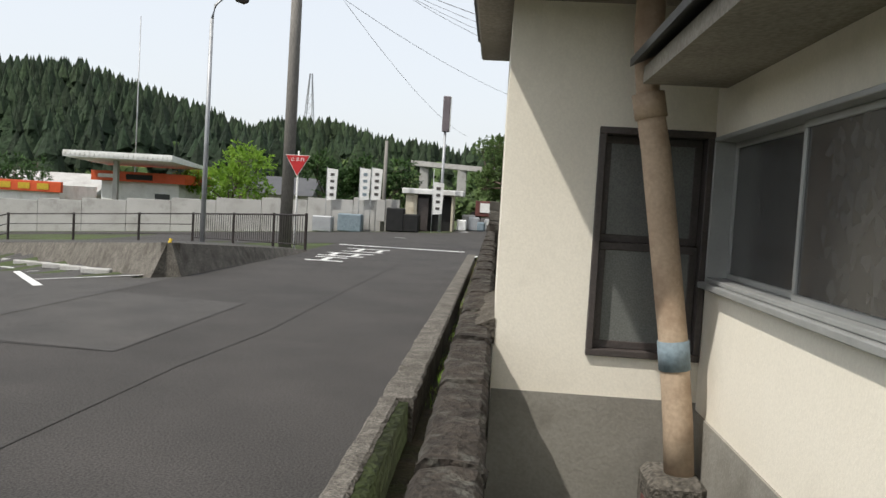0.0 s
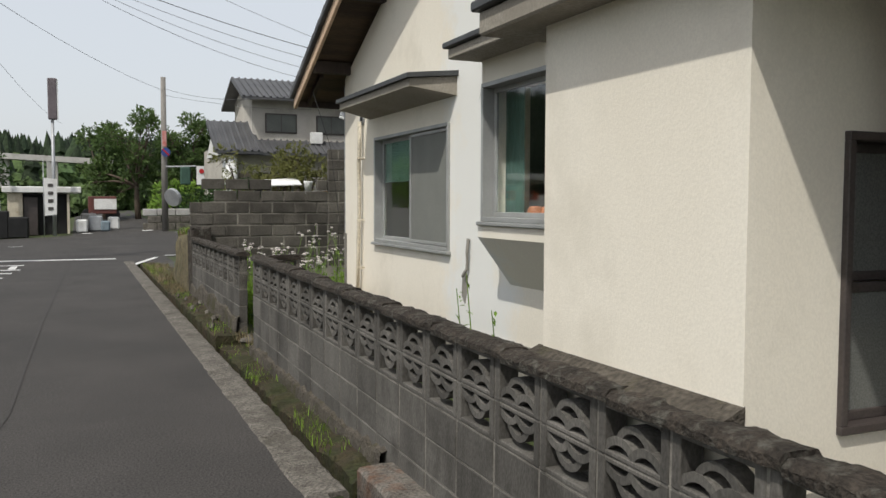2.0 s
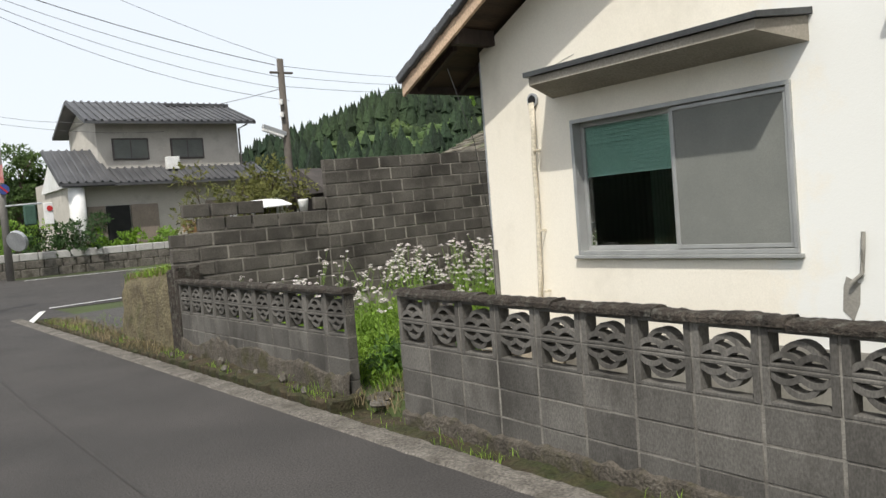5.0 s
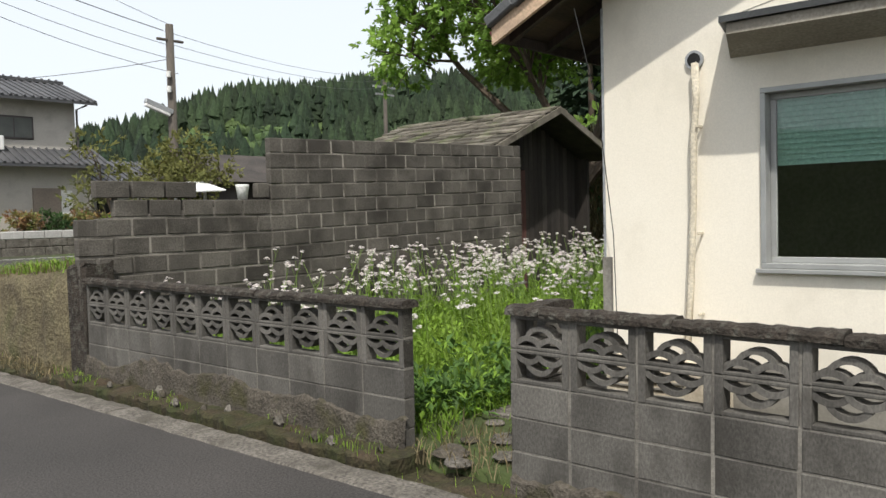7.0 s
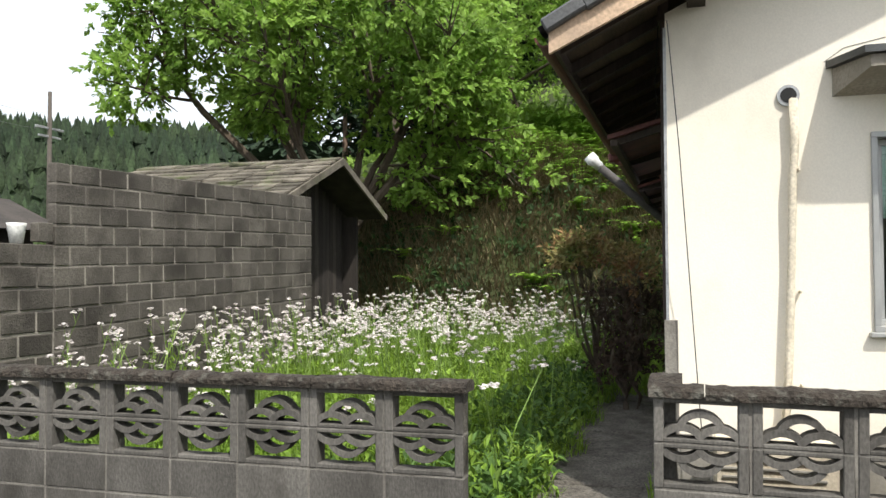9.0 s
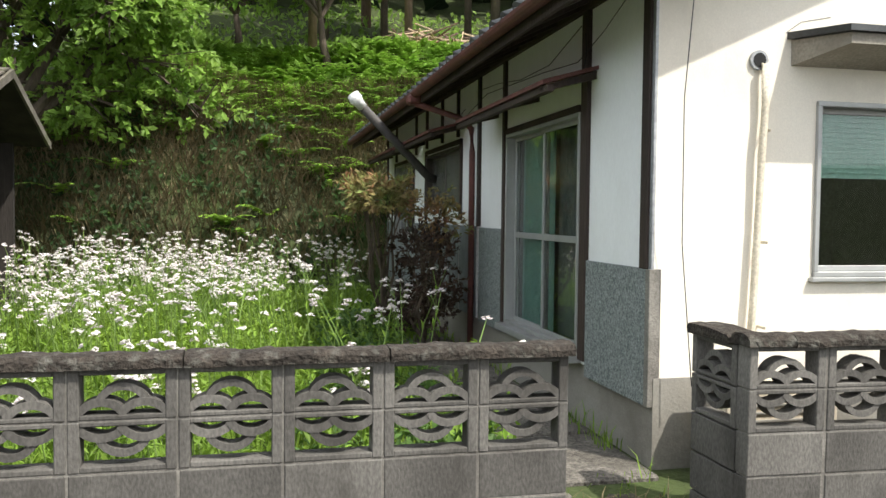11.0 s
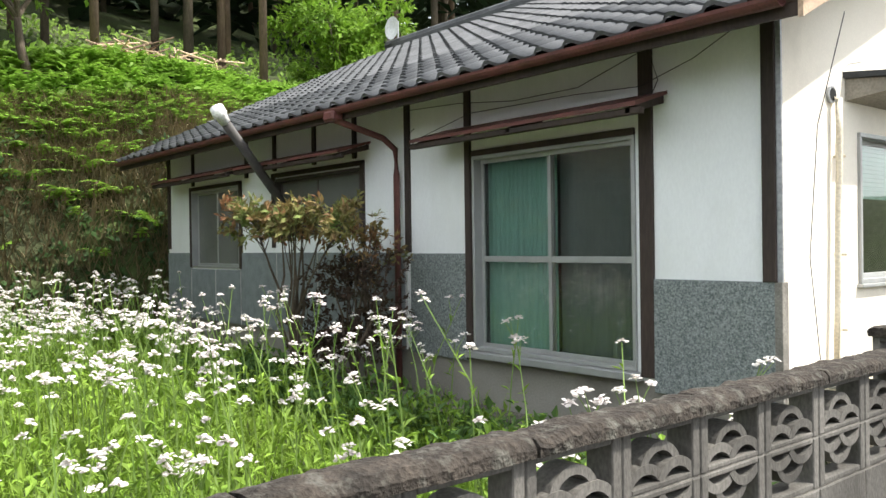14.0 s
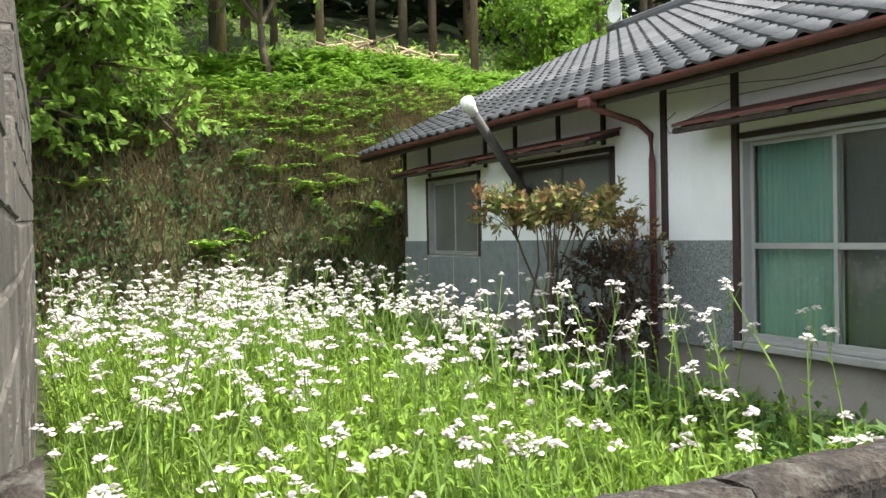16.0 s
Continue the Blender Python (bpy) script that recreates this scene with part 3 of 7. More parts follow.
garden_wall("wall_garden_south", -9.63, 0.17, "grey concrete block garden wall with pierced scale-pattern rows and mossy coping", 0.972, 0.014)
garden_wall("wall_garden_north", 1.03, 5.43, "grey concrete block garden wall with pierced scale-pattern rows and mossy coping", 0.955, 0.0)
ret = thing("wall_return", "short return of the pierced block wall beside the entrance gap", "wall", at=(0.3, 0.12, 0), kind="structure")
for r, (me, nm) in enumerate(((OPENWORK, "openwork_block"), (OPENWORK, "openwork_block"), (PLAIN, "block"), (PLAIN, "block"), (PLAIN, "block"))):
    block_at(nm, me, ret, pose(0.30, 0.12, 0.965 - 0.1 - 0.2 * r, 180 if r == 1 else 0))
part("coping", rough_strip(0.13, 0.51, 0.045, 0.195, 0.965, 1.015, 0.02, 0.014, 2.2), CAPM, ret)
path = thing("garden_path", "concrete path slabs leading along the house side", "path", kind="structure")
for i in range(6):
    part("path_slab", C(0.85 + i * 0.93, 1.76 + i * 0.93, 0.15, 1.02, 0.0, 0.115 + 0.008 * (i % 2), 0.012), KERB, path)


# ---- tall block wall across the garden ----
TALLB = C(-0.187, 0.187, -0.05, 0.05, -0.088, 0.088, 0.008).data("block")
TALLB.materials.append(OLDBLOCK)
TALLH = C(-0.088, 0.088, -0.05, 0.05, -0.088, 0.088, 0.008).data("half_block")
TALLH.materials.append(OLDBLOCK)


def tall_wall():
    w = thing("wall_block_tall", "weathered grey concrete block boundary wall with stepped broken top", "wall", at=(2.5, 5.5, 0), kind="structure")
    m = Mesh().add([(0.0, 5.556, -0.2), (7.56, 5.486, -0.2), (7.56, 5.57, -0.2), (0.0, 5.64, -0.2), (0.0, 5.556, 1.58), (2.40, 5.534, 1.78), (2.40, 5.534, 2.53), (7.56, 5.486, 2.66), (7.56, 5.57, 2.66), (2.40, 5.618, 2.53), (2.40, 5.618, 1.78), (0.0, 5.64, 1.58)],
                   [(0, 1, 7, 6, 5, 4), (3, 11, 10, 9, 8, 2), (4, 5, 10, 11), (5, 6, 9, 10), (6, 7, 8, 9), (1, 2, 8, 7), (0, 4, 11, 3)])
    part("mortar", m, OLDMORTAR, w)
    r0 = random.Random(3)
    for r in range(15):
        for half, x0, x1 in ((0, -0.02, 2.38), (1, 2.38, 7.58)):
            cells = []
            x = x0
            if r % 2:
                cells.append((x0 + 0.1, TALLH))
                x = x0 + 0.2
            while x < x1 - 0.25:
                cells.append((x + 0.2, TALLB))
                x += 0.4
            if r % 2:
                cells.append((x1 - 0.1, TALLH))
            for xc, me in cells:
                z = (0.01 + 0.2 * r) if half == 0 else (-0.13 + 0.192 * r + 0.026 * (xc - 2.4))
                top = (1.63 if xc < 0.3 else 2.02) if half == 0 else 2.56 + 0.026 * (xc - 2.3)
                if 1.25 < xc < 1.6 or 1.95 < xc < 2.25:
                    top = 1.83
                if z + 0.19 <= top + 0.02 and z > 0.3:
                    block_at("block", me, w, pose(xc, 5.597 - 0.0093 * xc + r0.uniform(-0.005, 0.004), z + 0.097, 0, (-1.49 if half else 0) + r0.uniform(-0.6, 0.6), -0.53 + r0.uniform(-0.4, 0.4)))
    return w


tall_wall()


# ---- house ----
HX, HY = 1.04, 0.12
EAVE_Y, EAVE_Z, PITCH = 0.70, 2.83, 0.47
RIDGE_Y = -4.6
FAR_X = 10.9
house = thing("house", "single-storey cream plastered house with grey tiled gable roof", "house", at=(HX, -4.6, 0))


def roof_z(y):
    return EAVE_Z + PITCH * (EAVE_Y - y) if y > RIDGE_Y else EAVE_Z + PITCH * (EAVE_Y - 2 * RIDGE_Y + y)


BACK_Y = 2 * RIDGE_Y - HY
# front gable wall with openings
T = 0.12
W1 = (-2.75, -0.92, 1.20, 2.25)
BW = (-5.6, -3.84, 1.50, 2.40)
NW = (-8.80, -7.02, 1.19, 1.80)
def wall_x(x0, x1, spans, y0, y1, z0, z1):
    """A wall along y with openings (ya, yb, za, zb) in order of y."""
    y = y0
    for a, b, c, d in spans:
        for q in ((y, a, z0, z1), (a, b, z0, c), (a, b, d, z1)):
            part("front_wall", B(x0, x1, *q), PLASTER, house)
        y = b
    part("front_wall", B(x0, x1, y, y1, z0, z1), PLASTER, house)


wall_x(HX, HX + T, [NW, BW, W1], BACK_Y, HY, 0.62, 2.75)
gw = Mesh().prism([(BACK_Y, 2.75), (HY, 2.75), (HY, roof_z(HY) - 0.12), (RIDGE_Y, roof_z(RIDGE_Y) - 0.12), (BACK_Y, roof_z(HY) - 0.12)], "x", HX, HX + T)
part("gable_wall", gw, PLASTER, house)
part("foundation", B(HX - 0.012, HX + T, BACK_Y, HY - 0.01, -0.05, 0.62), BASECOAT, house)
# side wall to the garden
DOOR = (2.135, 3.88, 0.58, 2.28)
WA = (5.62, 7.49, 1.64, 2.33)
WB = (8.45, 9.99, 1.23, 2.33)
x = HX + T
for a, b, c, d in (DOOR, WA, WB):
    for q in ((x, a, 0.52, 2.95), (a, b, 0.52, c), (a, b, d, 2.95)):
        part("side_wall", B(q[0], q[1], HY - T, HY, q[2], q[3]), WHITE, house)
    x = b
part("side_wall", B(x, FAR_X, HY - T, HY, 0.52, 2.95), WHITE, house)
part("rear_wall", B(FAR_X - 0.12, FAR_X, BACK_Y, HY - T, 0.0, 2.95).box(HX + T, FAR_X - 0.12, BACK_Y, BACK_Y + T, 0, 2.95), WHITE, house)
part("interior_floor", B(HX + T, FAR_X - 0.12, BACK_Y + T, HY - T, 0.30, 0.50), SOFFITW, house)
part("interior_ceiling", B(HX + T, FAR_X - 0.12, BACK_Y + T, HY - T, 2.55, 2.6), WHITE, house)
# inner walls coloured dark so the rooms behind the glass look unlit
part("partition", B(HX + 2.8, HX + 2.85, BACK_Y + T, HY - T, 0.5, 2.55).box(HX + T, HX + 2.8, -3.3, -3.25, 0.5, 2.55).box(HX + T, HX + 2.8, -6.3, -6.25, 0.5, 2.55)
     .box(HX + 2.85, FAR_X - 0.12, -2.6, -2.55, 0.5, 2.55), ROOMSHADE, house)
part("side_foundation", B(HX + 0.05, FAR_X - 0.05, HY - T, HY - 0.02, -0.05, 0.52), BASECOAT, house)
# projecting entrance bay
BX = 0.14
for q in ((BX, BX + 0.1, -6.94, -5.74, 0.6, 2.36), (BX + 0.1, HX, -5.84, -5.74, 0.6, 2.36), (BX + 0.1, 0.56, -6.94, -6.84, 0.6, 2.36), (0.56, HX, -6.94, -6.84, 0.6, 0.84), (0.56, HX, -6.94, -6.84, 1.83, 2.36)):
    part("bay_wall", B(*q), PLASTER, house)
part("bay_base", B(BX + 0.002, HX, -6.945, -5.735, -0.05, 0.65), BASECOAT, house, "grey rendered base")
part("bay_ledge", Mesh().prism([(BX + 0.004, 0.965), (BX - 0.11, 0.915), (BX - 0.11, 0.85), (BX + 0.004, 0.85)], "y", -6.945, -5.70), CRUMBLE, house, "projecting brown-grey ledge")
# roof shell, soffits and bargeboards
RX0, RX1 = 0.60, FAR_X + 0.45
by = 2 * RIDGE_Y - EAVE_Y
RZ = roof_z(RIDGE_Y)
rs = Mesh().prism([(EAVE_Y, EAVE_Z), (RIDGE_Y, RZ), (by, EAVE_Z), (by, EAVE_Z - 0.05), (RIDGE_Y, RZ - 0.05), (EAVE_Y, EAVE_Z - 0.05)], "x", RX0 + 0.03, RX1)
part("roof_deck", rs, SOFFITW, house)
for a in (EAVE_Y, by):
    s = 1 if a > RIDGE_Y else -1
    part("bargeboard", Mesh().prism([(a + 0.01 * s, EAVE_Z + 0.02), (RIDGE_Y, RZ + 0.02), (RIDGE_Y, RZ - 0.15), (a + 0.01 * s, EAVE_Z - 0.14)], "x", RX0, RX0 + 0.03), BARGE, house,
         "pale peeling wooden bargeboard")
# rafters showing under the eave and purlins under the gable overhang
x = 0.75
while x < RX1 - 0.1:
    part("rafter", Mesh().prism([(EAVE_Y - 0.02, EAVE_Z - 0.052), (HY, roof_z(HY) - 0.052), (HY, roof_z(HY) - 0.115), (EAVE_Y - 0.02, EAVE_Z - 0.115)], "x", x, x + 0.045), DARKWOOD, house)
    x += 0.455
for y in (-0.05, -1.2, -2.4, -3.5):
    part("purlin", B(RX0 + 0.04, HX - 0.002, y - 0.05, y + 0.05, roof_z(y) - 0.18, roof_z(y) - 0.055), DARKWOOD, house)
part("eave_fascia", B(RX0 + 0.035, RX1, EAVE_Y - 0.03, EAVE_Y - 0.005, EAVE_Z - 0.12, EAVE_Z - 0.052), DARKWOOD, house)


# roof tiles
def tile_mesh():
    m = Mesh()
    prof = [(0.0, 0.012), (0.045, 0.0), (0.10, 0.002), (0.15, 0.022), (0.195, 0.044), (0.235, 0.046), (0.272, 0.018)]
    for y, lift in ((0.0, 0.0), (0.285, 0.022)):
        m.v += [(x, y, z + lift) for x, z in prof]
    m.v += [(x, 0.285, z + 0.022 - 0.028) for x, z in prof]
    n = len(prof)
    for j in (0, 1):
        m.f += [(j * n + i, j * n + i + 1, (j + 1) * n + i + 1, (j + 1) * n + i) for i in range(n - 1)]
    return m


TILE = tile_mesh()
SLOPE = math.degrees(math.atan(PITCH))
TILE_ME = TILE.data("roof_tile")
TILE_ME.materials.append(ROOFTILE)
TILE_ME.polygons.foreach_set("use_smooth", [i < 6 for i in range(len(TILE_ME.polygons))])
tiles = []
run = (EAVE_Y + 0.06 - RIDGE_Y) / math.cos(math.radians(SLOPE))
for r in range(int(run / 0.235)):
    s = run - 0.235 * (r + 1) - 0.05
    y = RIDGE_Y + s * math.cos(math.radians(SLOPE))
    z = RZ - s * math.sin(math.radians(SLOPE)) + 0.012
    for c in range(40):
        tiles.append((r, pose(RX0 + 0.02 + c * 0.268, y, z, -SLOPE + rnd.uniform(-0.7, 0.7), rnd.uniform(-0.5, 0.5), 0)))
far_tiles = Mesh()
for r, q in tiles:
    if r < 7:
        block_at("roof_tile", TILE_ME, house, q)
    else:
        far_tiles.add(TILE.v, TILE.f, q)
for r in range(int(run / 0.235)):
    s = run - 0.235 * (r + 1) - 0.05
    y = RIDGE_Y - s * math.cos(math.radians(SLOPE))
    z = RZ - s * math.sin(math.radians(SLOPE)) + 0.012
    for c in range(40):
        far_tiles.add(TILE.v, TILE.f, Matrix.Translation((RX0 + 0.29 + c * 0.268, y, z)) @ pose(0, 0, 0, 0, 0, 180) @ pose(0, 0, 0, -SLOPE))
tagged(part("upper_roof_tiles", far_tiles, ROOFTILE, house), kind="stuff")
for k in range(22):
    x = RX0 + k * 0.5
    part("ridge_tile", Mesh().tube([(x, RIDGE_Y, RZ + 0.10), (x + 0.49, RIDGE_Y, RZ + 0.10)], 0.10, 10), ROOFTILE, house, smooth=False)
part("ridge_course", C(RX0, RX1, RIDGE_Y - 0.11, RIDGE_Y + 0.11, RZ - 0.02, RZ + 0.1, 0.01), ROOFTILE, house)
s = 0.0
while s < run - 0.2:
    y = EAVE_Y + 0.04 - s * math.cos(math.radians(SLOPE))
    q = pose(RX0 - 0.045, y, roof_z(y) + 0.03, -SLOPE - 3)
    block_at("verge_tile", bpy.data.meshes.get("verge_tile") or (lambda me: (me.materials.append(ROOFTILE), me)[1])(C(0.0, 0.12, -0.25, 0.0, -0.05, 0.03, 0.012).data("verge_tile")), house, q)
    s += 0.235
# rainwater gutter and downpipe
gut = Mesh()
prof = [(0.055 * math.cos(a), 0.055 * math.sin(a)) for a in [math.pi + math.pi * i / 8 for i in range(9)]]
prof += [(p[0] * 0.86, p[1] * 0.86) for p in prof[::-1]]
gut.prism([(EAVE_Y + 0.05 + a, EAVE_Z - 0.02 + b) for a, b in prof], "x", RX0 + 0.1, RX1 - 0.05)
part("rain_gutter", gut, RUST, house, "rusty red half-round gutter")
dp = Mesh().tube([(5.15, EAVE_Y + 0.05, EAVE_Z - 0.05), (5.12, EAVE_Y + 0.04, 2.70), (4.98, 0.30, 2.55), (4.93, 0.19, 2.44), (4.93, 0.18, 2.2), (4.93, 0.18, 0.15)], 0.032, 8)
part("downpipe", dp, RUST, house, "rusty red downpipe", smooth=True)
part("gutter_outlet", C(5.06, 5.24, EAVE_Y - 0.01, EAVE_Y + 0.12, EAVE_Z - 0.14, EAVE_Z - 0.04, 0.02), RUST, house)


def local(plane, pos):
    """Maps (along, outward, up) to the world for a wall facing the road ('x') or the garden ('y')."""
    if plane == "x":
        return Matrix(((0, -1, 0, pos), (1, 0, 0, 0), (0, 0, 1, 0), (0, 0, 0, 1)))
    if plane == "s":
        return Matrix(((1, 0, 0, 0), (0, -1, 0, pos), (0, 0, 1, 0), (0, 0, 0, 1)))
    return Matrix(((1, 0, 0, 0), (0, 1, 0, pos), (0, 0, 1, 0), (0, 0, 0, 1)))


def ring(m, q, a0, a1, z0, z1, w, o0, o1):
    """Four bars round an opening."""
    m.cbox(a0, a1, o0, o1, z1 - w, z1, 0.003, q)
    m.cbox(a0, a1, o0, o1, z0, z0 + w, 0.003, q)
    m.cbox(a0, a0 + w, o0, o1, z0 + w, z1 - w, 0.003, q)
    m.cbox(a1 - w, a1, o0, o1, z0 + w, z1 - w, 0.003, q)
    return m


def window(parent, plane, pos, a0, a1, z0, z1, material, rail=None, glass=None, panes=2, label="", sill=True, depth=0.0, stacked=False, fw=0.03, sw=0.034):
    """A framed window: outer frame > sashes, panes, sill. depth: how far the frame stands out."""
    q = local(plane, pos)
    glass = glass or GLASS
    fr = part("window_frame", ring(Mesh(), q, a0, a1, z0, z1, fw, -0.09, 0.022 + depth), material, parent, label)
    if sill:
        part("window_sill", Mesh().cbox(a0 - 0.025, a1 + 0.025, -0.02, 0.045 + depth, z0 - 0.028, z0 - 0.002, 0.004, q), material, fr)
    for k in range(panes):
        if stacked:
            h = (z1 - z0 - 2 * fw) / panes
            s0, s1, c0, c1 = a0 + fw, a1 - fw, z0 + fw + h * k, z0 + fw + h * (k + 1)
        else:
            w = (a1 - a0 - 2 * fw) / panes
            s0, s1, c0, c1 = a0 + fw + w * k - (0.018 if k else 0), a0 + fw + w * (k + 1) + (0.018 if k < panes - 1 else 0), z0 + fw, z1 - fw
        o = -0.03 - 0.032 * (k % 2) + depth
        sash = part("sash", ring(Mesh(), q, s0, s1, c0, c1, sw, o - 0.024, o), material, fr)
        if rail:
            part("glazing_bar", Mesh().cbox(s0 + sw, s1 - sw, o - 0.022, o - 0.002, rail - 0.025, rail + 0.025, 0.003, q), material, sash)
        pane = part("pane", Mesh().box(s0 + (sw - 0.002), s1 - (sw - 0.002), o - 0.014, o - 0.009, c0 + (sw - 0.002), c1 - (sw - 0.002), q), glass, sash)
        pane.visible_shadow = False
    return fr


FROST = mat("frosted_glass", (0.16, 0.165, 0.155), (0.12, 0.125, 0.12), 1.5, 0.22, 0.05, 150, spec=0.5)
LEAFGLASS = mat("patterned_glass", (0.085, 0.085, 0.07), (0.032, 0.032, 0.026), 16, 0.2, 0.35, 26, spec=0.6)
lgn, lgl = LEAFGLASS.node_tree.nodes, LEAFGLASS.node_tree.links
cells = lgn.new("ShaderNodeTexVoronoi")
cells.inputs["Scale"].default_value = 24
lgl.new(lgn["Mapping"].outputs[0], cells.inputs["Vector"])
facet = lgn.new("ShaderNodeMapRange")
facet.inputs[3].default_value, facet.inputs[4].default_value = 0.03, 0.078
lgl.new(cells.outputs["Color"], facet.inputs[0])
lgl.new(facet.outputs[0], lgn["Principled BSDF"].inputs["Base Color"])
relief = lgn.new("ShaderNodeBump")
relief.inputs["Strength"].default_value, relief.inputs["Distance"].default_value = 0.6, 0.02
lgl.new(cells.outputs["Color"], relief.inputs["Height"])
lgl.new(relief.outputs[0], lgn["Principled BSDF"].inputs["Normal"])
SCREEN = mat("insect_screen", (0.20, 0.205, 0.185), (0.17, 0.175, 0.16), 3, 0.85, 0.2, 300)
BLIND = mat("pale_green_blind", (0.36, 0.57, 0.49), (0.29, 0.49, 0.42), 2, 0.6, 0.1, 50)

# front window with blind and insect screen
w1 = window(house, "x", HX, *W1[:2], *W1[2:], ALU, label="grey aluminium sliding window with half-drawn green blind")
blind = part("blind", B(HX + 0.10, HX + 0.112, -1.83, -0.97, 1.80, 2.2), BLIND, w1, "pale green slatted blind")
for k in range(13):
    part("slat", B(HX + 0.085, HX + 0.105, -1.82, -0.98, 1.80 + k * 0.031, 1.815 + k * 0.031), BLIND, blind)
part("insect_screen", B(HX + 0.012, HX + 0.016, -2.70, -1.86, 1.24, 2.21), SCREEN, w1, "grey mesh insect screen")
part("screen_frame", ring(Mesh(), local("x", HX), -2.715, -1.845, 1.235, 2.215, 0.028, -0.02, -0.002), ALU, w1)


def hood(parent, y0, y1, zt, out, label, splay=0.12):
    """A plastered canopy over a front window: boxed slab with a sheet-metal edge."""
    m = Mesh()
    x = HX - out
    low = zt - 0.13
    m.add([(HX, y0, low - 0.02), (HX, y1, low - 0.02), (x, y1 - splay, low + 0.05), (x, y0 + splay, low + 0.05), (HX, y0, zt), (HX, y1, zt), (x, y1 - splay, zt - 0.02), (x, y0 + splay, zt - 0.02)],
          [(0, 1, 2, 3), (4, 7, 6, 5), (0, 4, 5, 1), (1, 5, 6, 2), (2, 6, 7, 3), (3, 7, 4, 0)])
    h = part("canopy", m, SOFFITSHADE, parent, label)
    t = Mesh()
    e = 0.03
    t.add([(HX, y0 - e, zt + 0.004), (HX, y1 + e, zt + 0.004), (x - e, y1 - splay + e, zt - 0.016), (x - e, y0 + splay - e, zt - 0.016),
           (HX, y0 - e, zt + 0.045), (HX, y1 + e, zt + 0.045), (x - e, y1 - splay + e, zt + 0.02), (x - e, y0 + splay - e, zt + 0.02)],
          [(0, 1, 2, 3), (4, 7, 6, 5), (0, 4, 5, 1), (1, 5, 6, 2), (2, 6, 7, 3), (3, 7, 4, 0)])
    part("canopy_flashing", t, ROOFM, h, "dark sheet-metal edge")
    return h


hood(house, -2.88, -0.74, 2.60, 0.36, "plaster window canopy with dark metal edge")
# kitchen bay window
KX = 0.80
kb = Mesh()
kb.box(KX, HX, -3.84, -3.80, 1.44, 2.56)
kb.box(KX, HX, -5.74, -3.842, 2.40, 2.56)
part("bay_cheek", kb, PLASTER, house)
part("bay_underside", Mesh().prism([(KX - 0.02, 1.36), (HX, 1.02), (HX, 1.44), (KX - 0.02, 1.44)], "y", -5.74, -3.79), PLASTER, house, "sloping plaster underside of the bay window")
wk = window(house, "x", KX, -5.72, -3.83, 1.47, 2.40, ALU, label="grey aluminium kitchen bay window")
# nearly flat grey net sheet that imitates the soft reflection in this pane
nc = Mesh()
for k in range(30):
    y0 = -5.68 + k * 0.03
    nc.add([(KX + 0.115 + 0.004 * (k % 2), y0, 1.47), (KX + 0.115 + 0.004 * ((k + 1) % 2), y0 + 0.03, 1.47), (KX + 0.115 + 0.004 * ((k + 1) % 2), y0 + 0.03, 2.38), (KX + 0.115 + 0.004 * (k % 2), y0, 2.38)], [(0, 1, 2, 3)])
single("net_curtain", nc, mat("grey_net_reflection", (0.42, 0.42, 0.39), (0.34, 0.34, 0.32), 3, 0.9, 0.1, 60, stretch=(1, 1, 0.3), trans=0.3), "grey net sheet behind the kitchen bay window standing for its pale reflection", "curtain")
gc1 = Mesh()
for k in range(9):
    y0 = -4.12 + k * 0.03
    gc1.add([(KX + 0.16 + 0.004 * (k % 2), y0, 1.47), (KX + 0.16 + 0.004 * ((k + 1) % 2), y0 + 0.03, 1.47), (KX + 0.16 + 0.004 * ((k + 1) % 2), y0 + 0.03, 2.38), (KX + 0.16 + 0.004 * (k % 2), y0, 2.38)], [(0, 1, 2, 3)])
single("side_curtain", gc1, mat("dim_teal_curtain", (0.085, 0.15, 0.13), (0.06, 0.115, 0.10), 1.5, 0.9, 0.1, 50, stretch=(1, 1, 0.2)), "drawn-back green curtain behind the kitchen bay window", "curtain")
part("shelf_board", B(KX + 0.06, HX + 0.1, -5.70, -3.86, 1.44, 1.465), WHITE, wk)
m = Mesh()
for a, b, c, z0 in ((KX - 0.23, HX, 2.60, 2.56),):
    m.cbox(a, b, -5.80, -3.74, z0, z0 + 0.07, 0.008)
part("canopy", m, SOFFITSHADE, house)
part("canopy_flashing", C(KX - 0.26, HX, -5.80, -3.71, 2.634, 2.672, 0.006), ROOFM, house)
for yy in (-4.30, -4.46):
    jar = Mesh().tube([(HX - 0.1, yy, 1.467), (HX - 0.1, yy, 1.50), (HX - 0.1, yy, 1.56), (HX - 0.1, yy, 1.575)], [0.045, 0.055, 0.05, 0.03], 12)
    single("jar", jar, TERRA, "orange jar standing on the window shelf", "jar", group="jars on the window shelf", smooth=True)
# entrance bay roof, lengthened southward out of view to shade the bay wall
part("entrance_roof", C(-0.03, HX, -7.75, -5.42, 2.36, 2.47, 0.01), SOFFITSHADE, house)
part("entrance_roof_edge", C(-0.06, HX, -7.78, -5.39, 2.472, 2.52, 0.008), ROOFM, house, "dark sheet-metal roof edge")
